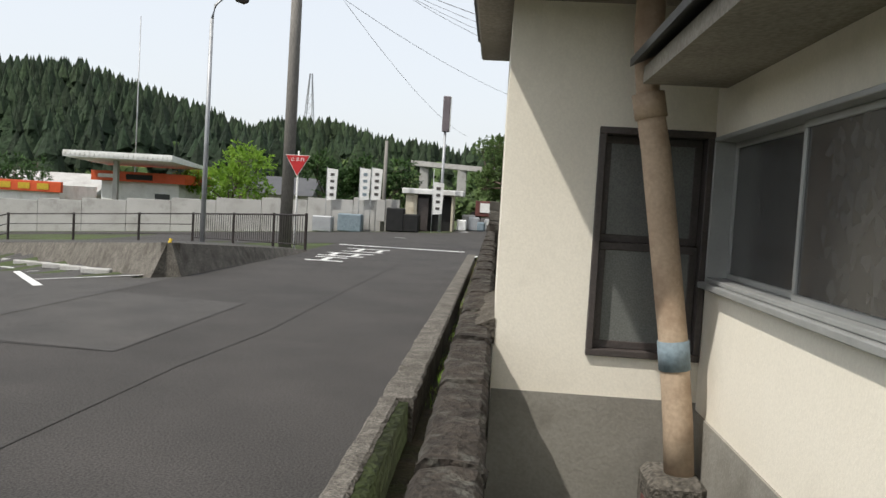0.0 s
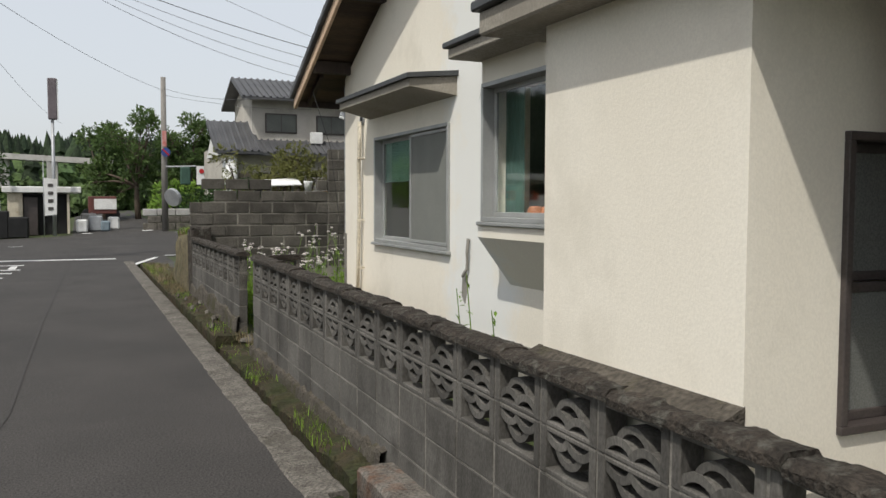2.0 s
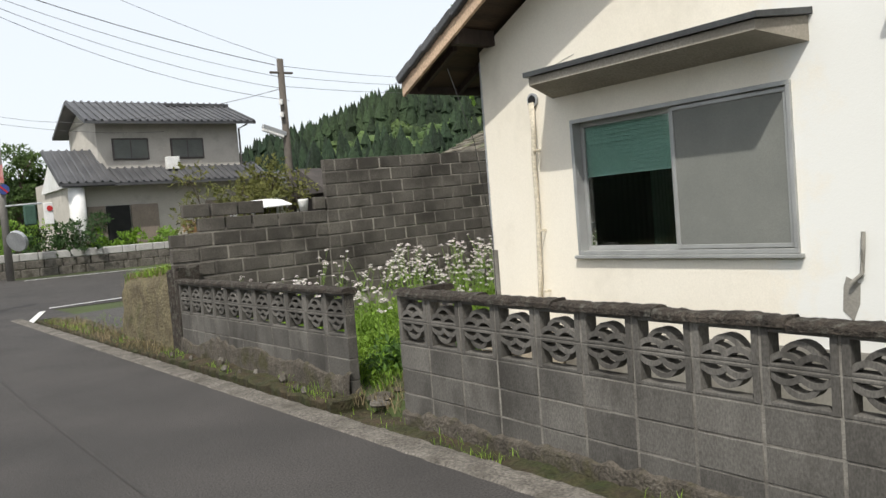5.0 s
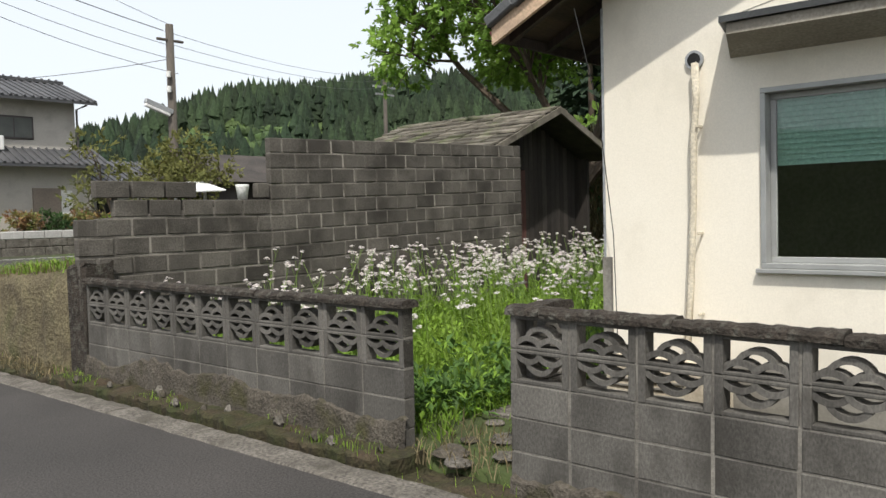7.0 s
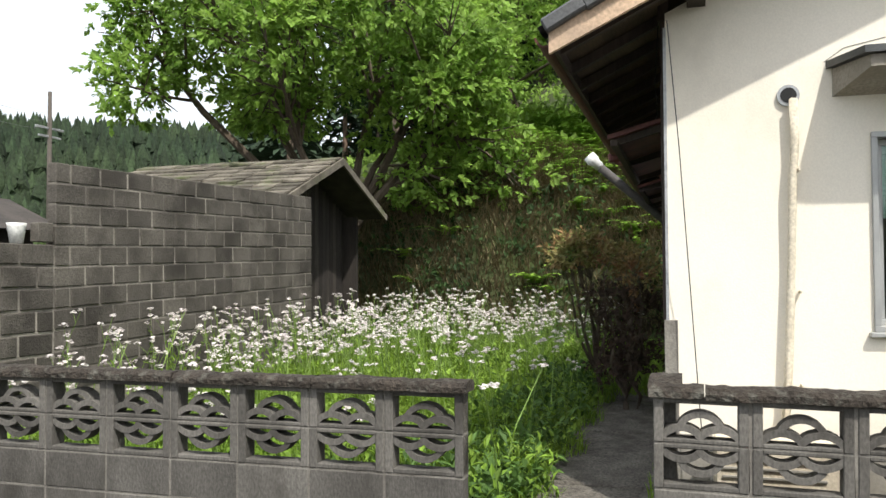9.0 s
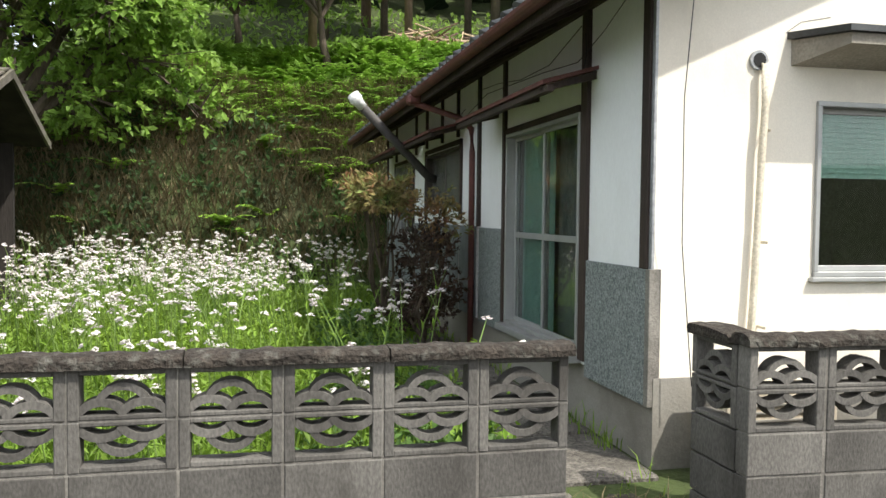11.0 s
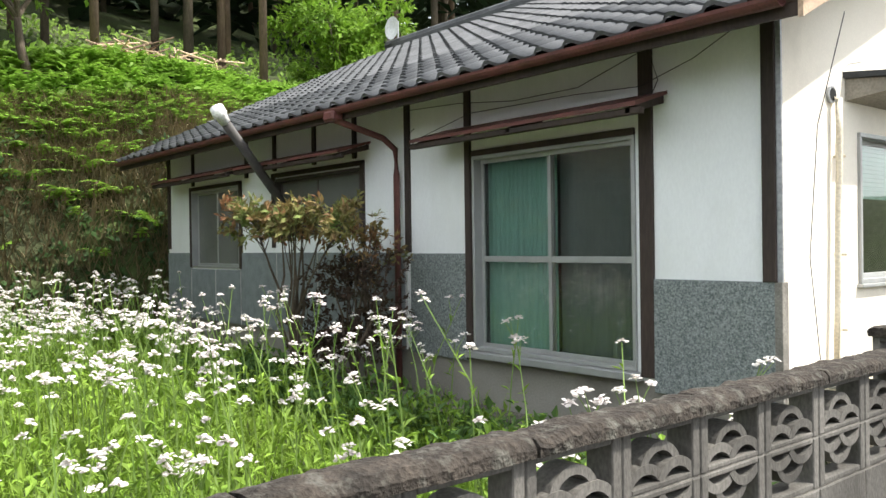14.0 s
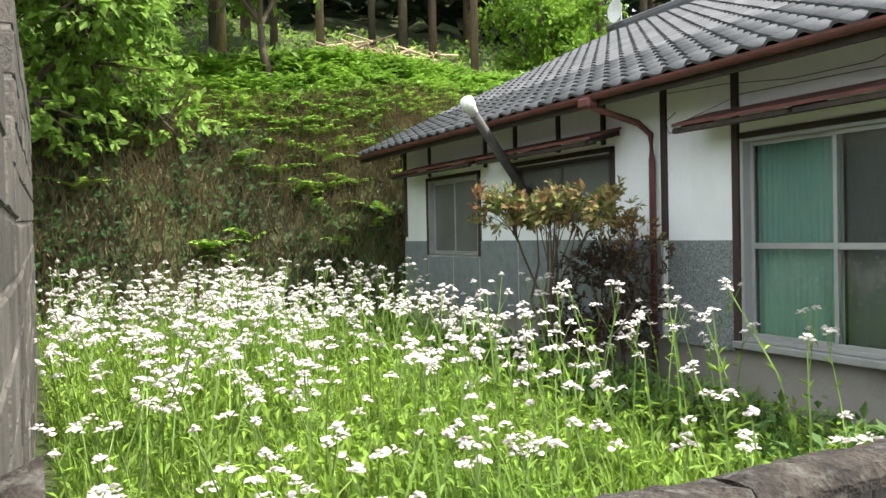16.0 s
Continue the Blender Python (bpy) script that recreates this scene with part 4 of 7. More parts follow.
# near window and its canopy
window(house, "x", HX, *NW[:2], *NW[2:], ALU, glass=LEAFGLASS, fw=0.018, sw=0.024, label="grey aluminium sliding window with patterned glass")
m = Mesh().add([(0.66, -9.2, 1.97), (0.66, -7.27, 1.97), (HX, -7.08, 2.0), (HX, -9.2, 2.0), (0.66, -9.2, 2.035), (0.66, -7.27, 2.035), (HX, -7.08, 2.26), (HX, -9.2, 2.26)],
               [(0, 1, 2, 3), (4, 7, 6, 5), (0, 4, 5, 1), (1, 5, 6, 2), (2, 6, 7, 3), (3, 7, 4, 0)])
part("canopy", m, SOFFITSHADE, house)
m = Mesh().add([(0.61, -9.24, 2.039), (0.61, -7.24, 2.039), (HX, -7.04, 2.264), (HX, -9.24, 2.264), (0.61, -9.24, 2.07), (0.61, -7.24, 2.07), (HX, -7.04, 2.30), (HX, -9.24, 2.30)],
               [(0, 1, 2, 3), (4, 7, 6, 5), (0, 4, 5, 1), (1, 5, 6, 2), (2, 6, 7, 3), (3, 7, 4, 0)])
part("canopy_flashing", m, ROOFM, house)
# toilet window in the bay, frosted
window(house, "s", -6.94, 0.545, 1.037, 0.83, 1.83, ALUDARK, glass=FROST, stacked=True, sill=False, label="dark bronze window with two frosted panes", depth=0.0)
# vent stack
vp = part("vent_pipe", Mesh().tube([(0.94, -7.16, 0.38), (0.92, -7.16, 0.60), (0.875, -7.16, 0.95), (0.75, -7.16, 1.72), (0.72, -7.16, 1.86), (0.70, -7.16, 1.95), (0.69, -7.16, 2.15), (0.68, -7.16, 3.2)],
                                    [0.062, 0.062, 0.060, 0.060, 0.058, 0.047, 0.060, 0.060], 16), PIPE, house, "stained beige ventilation pipe", smooth=True)
part("pipe_band", Mesh().tube([(0.89, -7.16, 0.83), (0.875, -7.16, 0.95)], 0.066, 16), GREYBLUE, vp, "faded blue tape band", smooth=True)
part("pipe_collar", Mesh().tube([(0.722, -7.16, 1.85), (0.702, -7.16, 1.95)], 0.067, 16), PIPE, vp, smooth=True)
part("pipe_base", C(0.80, 1.03, -7.30, -7.0, -0.05, 0.40, 0.03), KERB, house, "concrete pedestal")
part("pedestal_plate", C(0.792, 0.80, -7.24, -7.14, 0.18, 0.30, 0.004), RUST, house)
# wall grille and condensate pipe on the front
pv = part("pipe_sleeve", Mesh().tube([(HX + 0.02, -0.52, 2.47), (HX - 0.02, -0.52, 2.47)], 0.058, 16), STEEL, house)
# black disc on the sleeve's end, painting the dark inside of the hole
part("sleeve_hole", Mesh().tube([(HX - 0.0205, -0.52, 2.47), (HX - 0.023, -0.52, 2.47)], 0.042, 14), BLACK, pv)
part("duct", Mesh().tube([(HX + 0.0, -0.535, 2.46), (HX - 0.05, -0.54, 2.44), (HX - 0.05, -0.545, 2.2), (HX - 0.055, -0.53, 2.0), (HX - 0.045, -0.52, 1.6), (HX - 0.05, -0.50, 1.1), (HX - 0.05, -0.47, 0.62), (HX - 0.12, -0.47, 0.5)],
                         [0.021, 0.023, 0.021, 0.022, 0.020, 0.022, 0.021, 0.021], 10), WHITEPIPE, house, "taped cream air-conditioning duct", smooth=True)
for z in (2.05, 1.4, 0.9):
    part("duct_clip", C(HX - 0.085, HX, -0.565, -0.555, z, z + 0.018, 0.003), WHITEPIPE, house)
part("wall_crack", Mesh().tube([(HX - 0.0005, -1.0, 2.75), (HX - 0.0005, -0.8, 2.71), (HX - 0.0005, -0.7, 2.64)], 0.003, 5), BASECOAT, house)
# broken pipe stub and bare patch
part("pipe_stub", Mesh().tube([(HX - 0.02, -3.14, 1.32), (HX - 0.03, -3.14, 1.22), (HX - 0.02, -3.12, 1.08), (HX - 0.03, -3.06, 1.02)], 0.013, 8), BASECOAT, house)
part("bare_patch", Mesh().prism([(-3.02, 1.06), (-3.10, 1.02), (-3.09, 0.9), (-3.05, 0.80), (-2.99, 0.86), (-3.0, 1.0)], "x", HX - 0.004, HX + 0.01), BASECOAT, house)
gr = part("wall_grille", ring(Mesh(), local("x", HX), -3.58, -3.44, 2.32, 2.64, 0.015, -0.01, 0.02), BASECOAT, house)
for k in range(7):
    part("grille_slat", Mesh().cbox(-3.57, -3.45, -0.01, 0.012, 2.34 + k * 0.041, 2.355 + k * 0.041, 0.002, local("x", HX)), BASECOAT, gr)
part("grille_hood", C(HX - 0.16, HX, -3.66, -3.40, 2.655, 2.675, 0.004), ROOFM, house)
part("front_corner_trim", B(HX - 0.006, HX + 0.03, HY - 0.004, HY + 0.012, 0.45, 2.9), STEEL, house)

# garden side: timber posts, panels, glazed door, awnings
def post(x0, x1, z0, z1, out=0.03):
    part("post", C(x0, x1, HY - 0.02, HY + out, z0, z1, 0.004), DARKWOOD, house)


for x0, x1, z0 in ((1.07, 1.16, 1.25), (1.98, 2.09, 0.55), (3.90, 3.97, 0.5), (4.78, 4.85, 1.44), (5.70, 5.76, 2.43), (6.52, 6.58, 2.43), (7.45, 7.51, 2.43), (8.2, 8.26, 2.4), (9.9, 9.96, 2.4), (10.8, 10.88, 1.5)):
    post(x0, x1, z0, 2.95)
for a, b, c, d in ((DOOR[0], DOOR[1], 2.28, 2.33), (WA[0] - 0.06, WA[1] + 0.06, 2.35, 2.40), (WB[0] - 0.06, WB[1] + 0.06, 2.33, 2.38), (WA[0] - 0.06, WA[0], 1.5, 2.4), (WA[1], WA[1] + 0.06, 1.5, 2.4), (WB[0] - 0.06, WB[0], 1.23, 2.38), (WB[1], WB[1] + 0.06, 1.23, 2.38)):
    part("timber_trim", C(a, b, HY - 0.02, HY + 0.03, c, d, 0.004), DARKWOOD, house)
part("wall_plate", B(HX + 0.02, FAR_X, HY - 0.02, HY + 0.04, 2.95, 3.06), DARKWOOD, house)
part("pebble_panel", C(HX + 0.005, 1.98, HY, HY + 0.02, 0.45, 1.25, 0.003), PANEL, house, "grey pebble-dash wall panel")
part("pebble_panel_edge", C(HX - 0.008, HX + 0.045, HY - 0.05, HY + 0.024, 0.45, 1.25, 0.003), MORTAR, house)
part("pebble_panel", C(3.97, 4.78, HY, HY + 0.02, 0.48, 1.43, 0.003), PANEL, house, "grey pebble-dash wall panel")
GREYPANEL = mat("grey_board", (0.235, 0.26, 0.265), (0.18, 0.20, 0.205), 8, 0.8, 0.3, 120)
xs = [4.86, 5.62, 6.5, 7.45, 8.43, 9.2, 10.02, FAR_X]
for a, b in zip(xs, xs[1:]):
    part("grey_panel", C(a + 0.008, b - 0.008, HY, HY + 0.018, 0.5, 1.44 if not (8.4 < a < 10) else 1.21, 0.003), GREYPANEL, house)
    part("panel_joint", B(a - 0.008, a + 0.008, HY + 0.001, HY + 0.021, 0.5, 1.44 if not (8.5 < a < 10) else 1.21), CONC, house, "pale joint strip between grey panels")
door = window(house, "y", HY, DOOR[0], DOOR[1], DOOR[2], DOOR[3], ALU, rail=1.38, label="grey aluminium sliding garden door with green curtain", sill=False)
part("door_step", C(DOOR[0] - 0.05, DOOR[1] + 0.05, HY - 0.02, HY + 0.09, DOOR[2] - 0.06, DOOR[2] - 0.003, 0.005), ALU, door)
cu = Mesh()
for k in range(30):
    x0 = 3.02 + k * 0.0275
    cu.add([(x0, -0.025 - 0.012 * (k % 2), 0.6), (x0 + 0.0275, -0.025 - 0.012 * ((k + 1) % 2), 0.6), (x0 + 0.0275, -0.025 - 0.012 * ((k + 1) % 2), 2.24), (x0, -0.025 - 0.012 * (k % 2), 2.24)], [(0, 1, 2, 3)])
# added sheet in a dark tone, standing for the dim room behind this pane
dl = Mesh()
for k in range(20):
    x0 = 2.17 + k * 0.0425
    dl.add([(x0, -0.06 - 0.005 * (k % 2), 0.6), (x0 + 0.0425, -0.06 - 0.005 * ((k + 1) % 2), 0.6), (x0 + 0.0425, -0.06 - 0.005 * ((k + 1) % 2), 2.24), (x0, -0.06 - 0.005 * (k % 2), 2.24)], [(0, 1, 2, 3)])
single("dark_curtain", dl, mat("grey_green_room_shade", (0.105, 0.125, 0.118), (0.08, 0.098, 0.092), 1.2, 0.9, 0.1, 50, stretch=(1, 1, 0.2), contrast=0.3), "added grey-green sheet standing for the dim room behind the garden door", "curtain")
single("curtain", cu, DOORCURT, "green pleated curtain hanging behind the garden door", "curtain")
window(house, "y", HY, *WA[:2], *WA[2:], ALUDARK, glass=FROST, label="dark-framed sliding window", sill=False)
window(house, "y", HY, *WB[:2], *WB[2:], ALU, glass=FROST, label="grey-framed sliding window", sill=False)


def awning(x0, x1, z, out, label):
    t = part("awning", Mesh().add([(x0, HY, z + 0.12), (x1, HY, z + 0.12), (x1 + 0.03, HY + out, z), (x0 - 0.03, HY + out, z), (x0, HY, z + 0.145), (x1, HY, z + 0.145), (x1 + 0.03, HY + out, z + 0.03), (x0 - 0.03, HY + out, z + 0.03)],
                                  [(0, 1, 2, 3), (4, 7, 6, 5), (0, 4, 5, 1), (1, 5, 6, 2), (2, 6, 7, 3), (3, 7, 4, 0)]), RUST, house, label)
    part("awning_beam", C(x0 - 0.05, x1 + 0.05, HY + out - 0.07, HY + out - 0.02, z - 0.05, z - 0.004, 0.005), DARKWOOD, t)
    for x in (x0 + 0.05, (x0 + x1) / 2, x1 - 0.05):
        part("awning_bracket", Mesh().prism([(HY, z + 0.115), (HY + out - 0.02, z - 0.003), (HY + out - 0.02, z - 0.04), (HY, z + 0.06)], "x", x - 0.02, x + 0.02), DARKWOOD, t)


awning(1.86, 4.25, 2.41, 0.40, "rusted sheet-metal awning on dark timber brackets")
awning(5.45, 7.75, 2.44, 0.42, "rusted sheet-metal awning on dark timber brackets")
awning(8.05, 10.45, 2.44, 0.42, "rusted sheet-metal awning on dark timber brackets")
# loose cables
for pts in ([(1.15, 0.16, 2.95), (1.6, 0.2, 2.72), (2.03, 0.2, 2.60), (2.6, 0.25, 2.62), (3.6, 0.4, 2.60), (4.3, 0.45, 2.44)], [(2.05, 0.17, 2.85), (2.6, 0.2, 2.68), (3.3, 0.2, 2.68), (4.0, 0.18, 2.76), (4.8, 0.17, 2.8)],
            [(1.95, 0.18, 2.78), (1.88, 0.2, 2.62), (1.95, 0.2, 2.5), (2.03, 0.17, 2.42)], [(4.2, 0.5, 2.44), (4.33, 0.5, 2.36), (4.42, 0.46, 2.48), (4.36, 0.4, 2.56)], [(0.66, 0.1, 2.83), (0.85, 0.05, 2.2), (0.93, 0.0, 1.4), (0.88, -0.05, 0.6)]):
    part("cable", Mesh().tube(pts, 0.0032, 5), BLACK, house, "thin black cable", smooth=True)
# stove pipe
sp = part("stove_pipe", Mesh().tube([(7.30, 0.05, 2.02), (7.28, 0.16, 2.06), (6.80, 1.08, 2.86)], 0.055, 12), SOOT, house, "sooty metal stove pipe", smooth=True)
part("pipe_cowl", Mesh().tube([(6.80, 1.08, 2.86), (6.77, 1.14, 2.92), (6.76, 1.16, 2.94), (6.73, 1.21, 3.0)], [0.058, 0.068, 0.082, 0.074], 12), WHITEP, sp, "white cowl", smooth=True)
# roof antenna
an = single("satellite_dish", Mesh().tube([(11.2, -4.55, RZ - 0.1), (11.2, -4.55, RZ + 0.5)], 0.02, 6), STEEL, "small white satellite dish on a roof pole", "antenna")
ds = Mesh()
for k in range(14):
    a0, a1 = 2 * math.pi * k / 14, 2 * math.pi * (k + 1) / 14
    ds.add([(11.2, -4.45, RZ + 0.35), (11.2 + 0.22 * math.cos(a0), -4.40, RZ + 0.35 + 0.22 * math.sin(a0)), (11.2 + 0.22 * math.cos(a1), -4.40, RZ + 0.35 + 0.22 * math.sin(a1)), (11.2, -4.465, RZ + 0.35)], [(0, 1, 2), (3, 2, 1)])
part("dish", ds, WHITEP, an)
# outdoor unit
ac = thing("air_conditioner", "cream outdoor air-conditioner unit standing beside the front wall", "air conditioner", at=(0.7, -0.45, 0.1))
part("casing", C(0.62, 0.90, -0.80, -0.10, 0.12, 0.66, 0.015), WHITEPIPE, ac)
part("unit_foot", C(0.62, 0.9, -0.72, -0.66, 0.05, 0.14, 0.005), BASECOAT, ac)
part("unit_foot", C(0.62, 0.9, -0.22, -0.16, 0.05, 0.14, 0.005), BASECOAT, ac)
for k in range(12):
    part("grille_slat", C(0.67, 0.86, -0.098, -0.086, 0.20 + k * 0.036, 0.212 + k * 0.036, 0.002), BASECOAT, ac)
for k in range(10):
    part("front_grille_slat", C(0.608, 0.619, -0.62, -0.14, 0.20 + k * 0.042, 0.212 + k * 0.042, 0.002), BASECOAT, ac)


# ---- shed ----
shed = thing("shed", "old dark-boarded wooden shed with weathered shingle roof", "shed", at=(9, 7.5, 0))
SHEDW = mat("blackened_boards", (0.05, 0.042, 0.036), (0.025, 0.022, 0.02), 4, 0.9, 0.5, 50, per_piece=0.35, stretch=(1, 1, 0.15))
SHEDR = mat("reddish_boards", (0.115, 0.05, 0.042), (0.06, 0.032, 0.028), 4, 0.9, 0.5, 50, per_piece=0.3, stretch=(1, 1, 0.15))
SHINGLE = mat("weathered_shingle", (0.18, 0.162, 0.132), (0.085, 0.075, 0.06), 4, 0.95, 0.6, 40, per_piece=0.4, stain=(0.10, 0.12, 0.05), stain_scale=1.5)


def gable_top(x):
    return 3.38 - 0.405 * abs(x - 9.02)


x = 7.35
while x < 10.7:
    red = 7.8 < x < 8.75
    part("board", C(x, x + 0.145, 6.32 if not red else 6.29, 6.35, 0.0, gable_top(x + 0.07) - 0.04 if not red else 2.35, 0.004), SHEDR if red else SHEDW, shed)
    if red:
        part("board", C(x, x + 0.145, 6.32, 6.35, 2.36, gable_top(x + 0.07) - 0.04, 0.004), SHEDW, shed)
    x += 0.15
part("side_wall", B(7.35, 7.43, 6.03, 9.4, 0, 2.6).box(10.62, 10.7, 6.03, 9.4, 0, 2.6).box(7.43, 10.62, 9.32, 9.4, 0, 2.6), SHEDW, shed)
for side in (-1, 1):
    for r in range(9):
        d = 0.02 + r * 0.225
        for k in range(10):
            y = 5.62 + k * 0.39
            x0, x1 = 9.02 + side * d, 9.02 + side * (d + 0.26)
            j = rnd.uniform(-0.012, 0.018)
            z0, z1 = 3.50 - 0.405 * d + j, 3.50 - 0.405 * (d + 0.26) + 0.035 + j
            m = Mesh().add([(x0, y, z0), (x1, y, z1), (x1, y + 0.37, z1), (x0, y + 0.37, z0), (x0, y, z0 - 0.03), (x1, y, z1 - 0.03), (x1, y + 0.37, z1 - 0.03), (x0, y + 0.37, z0 - 0.03)],
                           [(0, 1, 2, 3), (4, 7, 6, 5), (0, 4, 5, 1), (1, 5, 6, 2), (2, 6, 7, 3), (3, 7, 4, 0)])
            part("shingle", m, SHINGLE, shed)
    part("verge_board", Mesh().prism([(9.02, 3.48), (9.02 + side * 2.06, 2.65), (9.02 + side * 2.06, 2.54), (9.02, 3.36)], "y", 5.58, 5.62), SHINGLE, shed)
part("roof_underlay", Mesh().prism([(6.98, 2.60), (9.02, 3.43), (11.06, 2.60), (11.06, 2.58), (9.02, 3.40), (6.98, 2.58)], "y", 5.63, 9.5), SHEDW, shed)

# ---- low things by the block wall ----
TALLW = mat("dark_board_wall", (0.075, 0.065, 0.058), (0.045, 0.040, 0.037), 3, 0.9, 0.4, 40, stretch=(1, 1, 0.2))
pot = single("flower_pot", Mesh().tube([(2.05, 5.635, 1.80), (2.05, 5.635, 1.95), (2.05, 5.635, 1.98)], [0.055, 0.078, 0.082], 14), WHITEP, "pale plastic flower pot standing on the block wall", "pot", smooth=True)
bk = Mesh()
ny, prof = 70, ((-0.03, -0.15), (-0.02, 0.25), (0.02, 0.55), (0.03, 0.85), (0.10, 1.0), (0.45, 1.03), (0.95, 0.85), (1.5, 0.35), (1.8, -0.1))
for j in range(ny + 1):
    y = 5.62 + 3.1 * j / ny
    k = (1.10 - 0.06 * (y - 5.62)) * (1 - smooth01(8.1, 8.72, y))
    for x, z in prof:
        d = noise.noise(Vector((y * 2.2, z * 3, x * 2))) + 0.5 * noise.noise(Vector((y * 7, z * 8, x * 6)))
        bk.v.append((x + 0.06 * d + 0.5 * smooth01(8.2, 8.72, y) * (x < 0.6), y, z * k + 0.05 * d))
np_ = len(prof)
bk.f = [(j * np_ + i, j * np_ + i + 1, j * np_ + np_ + i + 1, j * np_ + np_ + i) for j in range(ny) for i in range(np_ - 1)]
single("earth_bank", bk, BANK, "yellowish lichened earth and rubble bank beyond the garden wall", "bank", kind="structure", smooth=True)
single("mossy_pillar", rough_strip(-0.02, 0.30, 5.47, 5.78, 0.0, 1.14, 0.05, 0.06, 2.0), CAPM, "dark mossy stone pillar at the end of the garden wall", "pillar")
for k in range(7):
    x, y, r = 0.02 + 0.11 * k, 0.60 + 0.22 * math.sin(k * 2.4), 0.10 + 0.03 * math.sin(k * 1.7)
    st0 = Mesh()
    for i in range(5):
        for j in range(8):
            a, b = math.pi * i / 4, 2 * math.pi * j / 8
            d = Vector((math.sin(a) * math.cos(b), math.sin(a) * math.sin(b), math.cos(a) * 0.3))
            st0.v.append(Vector((x, y, 0.01 + 0.014 * k)) + d * r * (1 + 0.35 * noise.noise(d * 2 + Vector((k, 0, 0)))))
    st0.f = [(i * 8 + j, i * 8 + (j + 1) % 8, (i + 1) * 8 + (j + 1) % 8, (i + 1) * 8 + j) for i in range(4) for j in range(8)]
    single("flat_stone", st0, CRUMBLE if k % 2 else KERB, "rough flat stone in the entrance gap of the wall", "stone", group="stones in the gap")
# outbuilding behind the block wall
ob1 = thing("outbuilding", "low dark-roofed outbuilding behind the block wall", "shed", at=(6.2, 11, 0))
part("wall", B(5.3, 7.3, 10.4, 12.2, 0, 2.3), TALLW, ob1)
part("roof", Mesh().prism([(10.0, 2.25), (12.6, 2.25), (11.3, 2.85)], "x", 4.9, 7.7), TALLW, ob1)
single("white_sheet", Mesh().add([(1.32, 5.95, 1.90), (2.0, 5.9, 1.93), (2.05, 6.5, 2.06), (1.4, 6.5, 2.02), (1.32, 5.95, 1.885), (2.0, 5.9, 1.915), (2.05, 6.5, 2.045), (1.4, 6.5, 2.005)],
       [(0, 1, 2, 3), (4, 7, 6, 5), (0, 4, 5, 1), (1, 5, 6, 2), (2, 6, 7, 3), (3, 7, 4, 0)]).tube([(1.5, 6.2, 0.5), (1.5, 6.2, 1.96)], 0.02, 6).tube([(1.9, 6.2, 0.5), (1.9, 6.2, 1.97)], 0.02, 6), WHITEP, "white sheet-metal panel on thin posts behind the wall", "panel")


# ---- plants ----
def blade(m, x, y, z, h, w, lean, az, bend=0.5):
    dx, dy = math.cos(az), math.sin(az)
    nx, ny = -dy * w, dx * w
    mx, my = x + dx * lean * h * 0.35, y + dy * lean * h * 0.35
    tx, ty = x + dx * lean * h, y + dy * lean * h
    o = len(m.v)
    m.v += [(x - nx, y - ny, z), (x + nx, y + ny, z), (mx + nx * 0.8, my + ny * 0.8, z + h * 0.6), (mx - nx * 0.8, my - ny * 0.8, z + h * 0.6), (tx, ty, z + h * (1 - 0.25 * lean))]
    m.f += [(o, o + 1, o + 2, o + 3), (o + 3, o + 2, o + 4)]


def leaf(m, c, d, n, s, w=0.45):
    """A folded leaf from c along d."""
    d = d.normalized()
    sd = d.cross(n)
    if sd.length < 1e-3:
        sd = d.cross(Vector((1, 0, 0)))
    sd.normalize()
    up = sd.cross(d) * 0.12 * s
    o = len(m.v)
    m.v += [c[:], (c + d * s * 0.5 + sd * s * w * 0.5 + up)[:], (c + d * s)[:], (c + d * s * 0.5 - sd * s * w * 0.5 + up)[:]]
    m.f += [(o, o + 1, o + 2), (o, o + 2, o + 3)]


def rdir(g, up=0.0):
    v = Vector((g.gauss(0, 1), g.gauss(0, 1), g.gauss(up, 1)))
    return v.normalized()


g1 = random.Random(11)
gm1, gm2, sm, fm, lm = Mesh(), Mesh(), Mesh(), Mesh(), Mesh()


def garden_ok(x, y):
    if x < 0.25 or y > 5.5 or x > 11.6:
        return False
    if y < 0.8 + 0.25 * math.sin(x * 2.3) ** 2 and x < 5.8:
        return False
    if y < 0.4:
        return False
    return True


for k in range(46000):
    x, y = g1.uniform(0.2, 12), g1.uniform(0.3, 5.4)
    if not garden_ok(x, y):
        continue
    tuft = noise.noise(Vector((x * 1.3, y * 1.3, 6)))
    h = g1.uniform(0.10, 0.30) * (1.05 + 0.7 * tuft) * (0.6 if x < 1.6 and y < 2.4 else 1.0)
    blade(gm1, x, y, ground_z(x, y) - 0.02, h, g1.uniform(0.0025, 0.007), g1.uniform(0.2, 1.0), g1.uniform(0, 6.28))
tagged(single("grass", gm1, GRASS, "long green grass filling the garden", "grass", kind="stuff"))
lf = Mesh()
for k in range(15000):
    x, y = g1.uniform(0.25, 11.4), g1.uniform(0.5, 5.4)
    if not garden_ok(x, y) or noise.noise(Vector((x * 0.9, y * 0.9, 2))) < -0.25:
        continue
    leaf(lf, Vector((x, y, ground_z(x, y) + g1.uniform(0.02, 0.30))), rdir(g1, 0.25), Vector((0, 0, 1)), g1.uniform(0.04, 0.11), 0.42)
single("low_weeds", lf, GRASS, "low leafy weeds among the grass", "weeds", kind="stuff")
lw = Mesh()
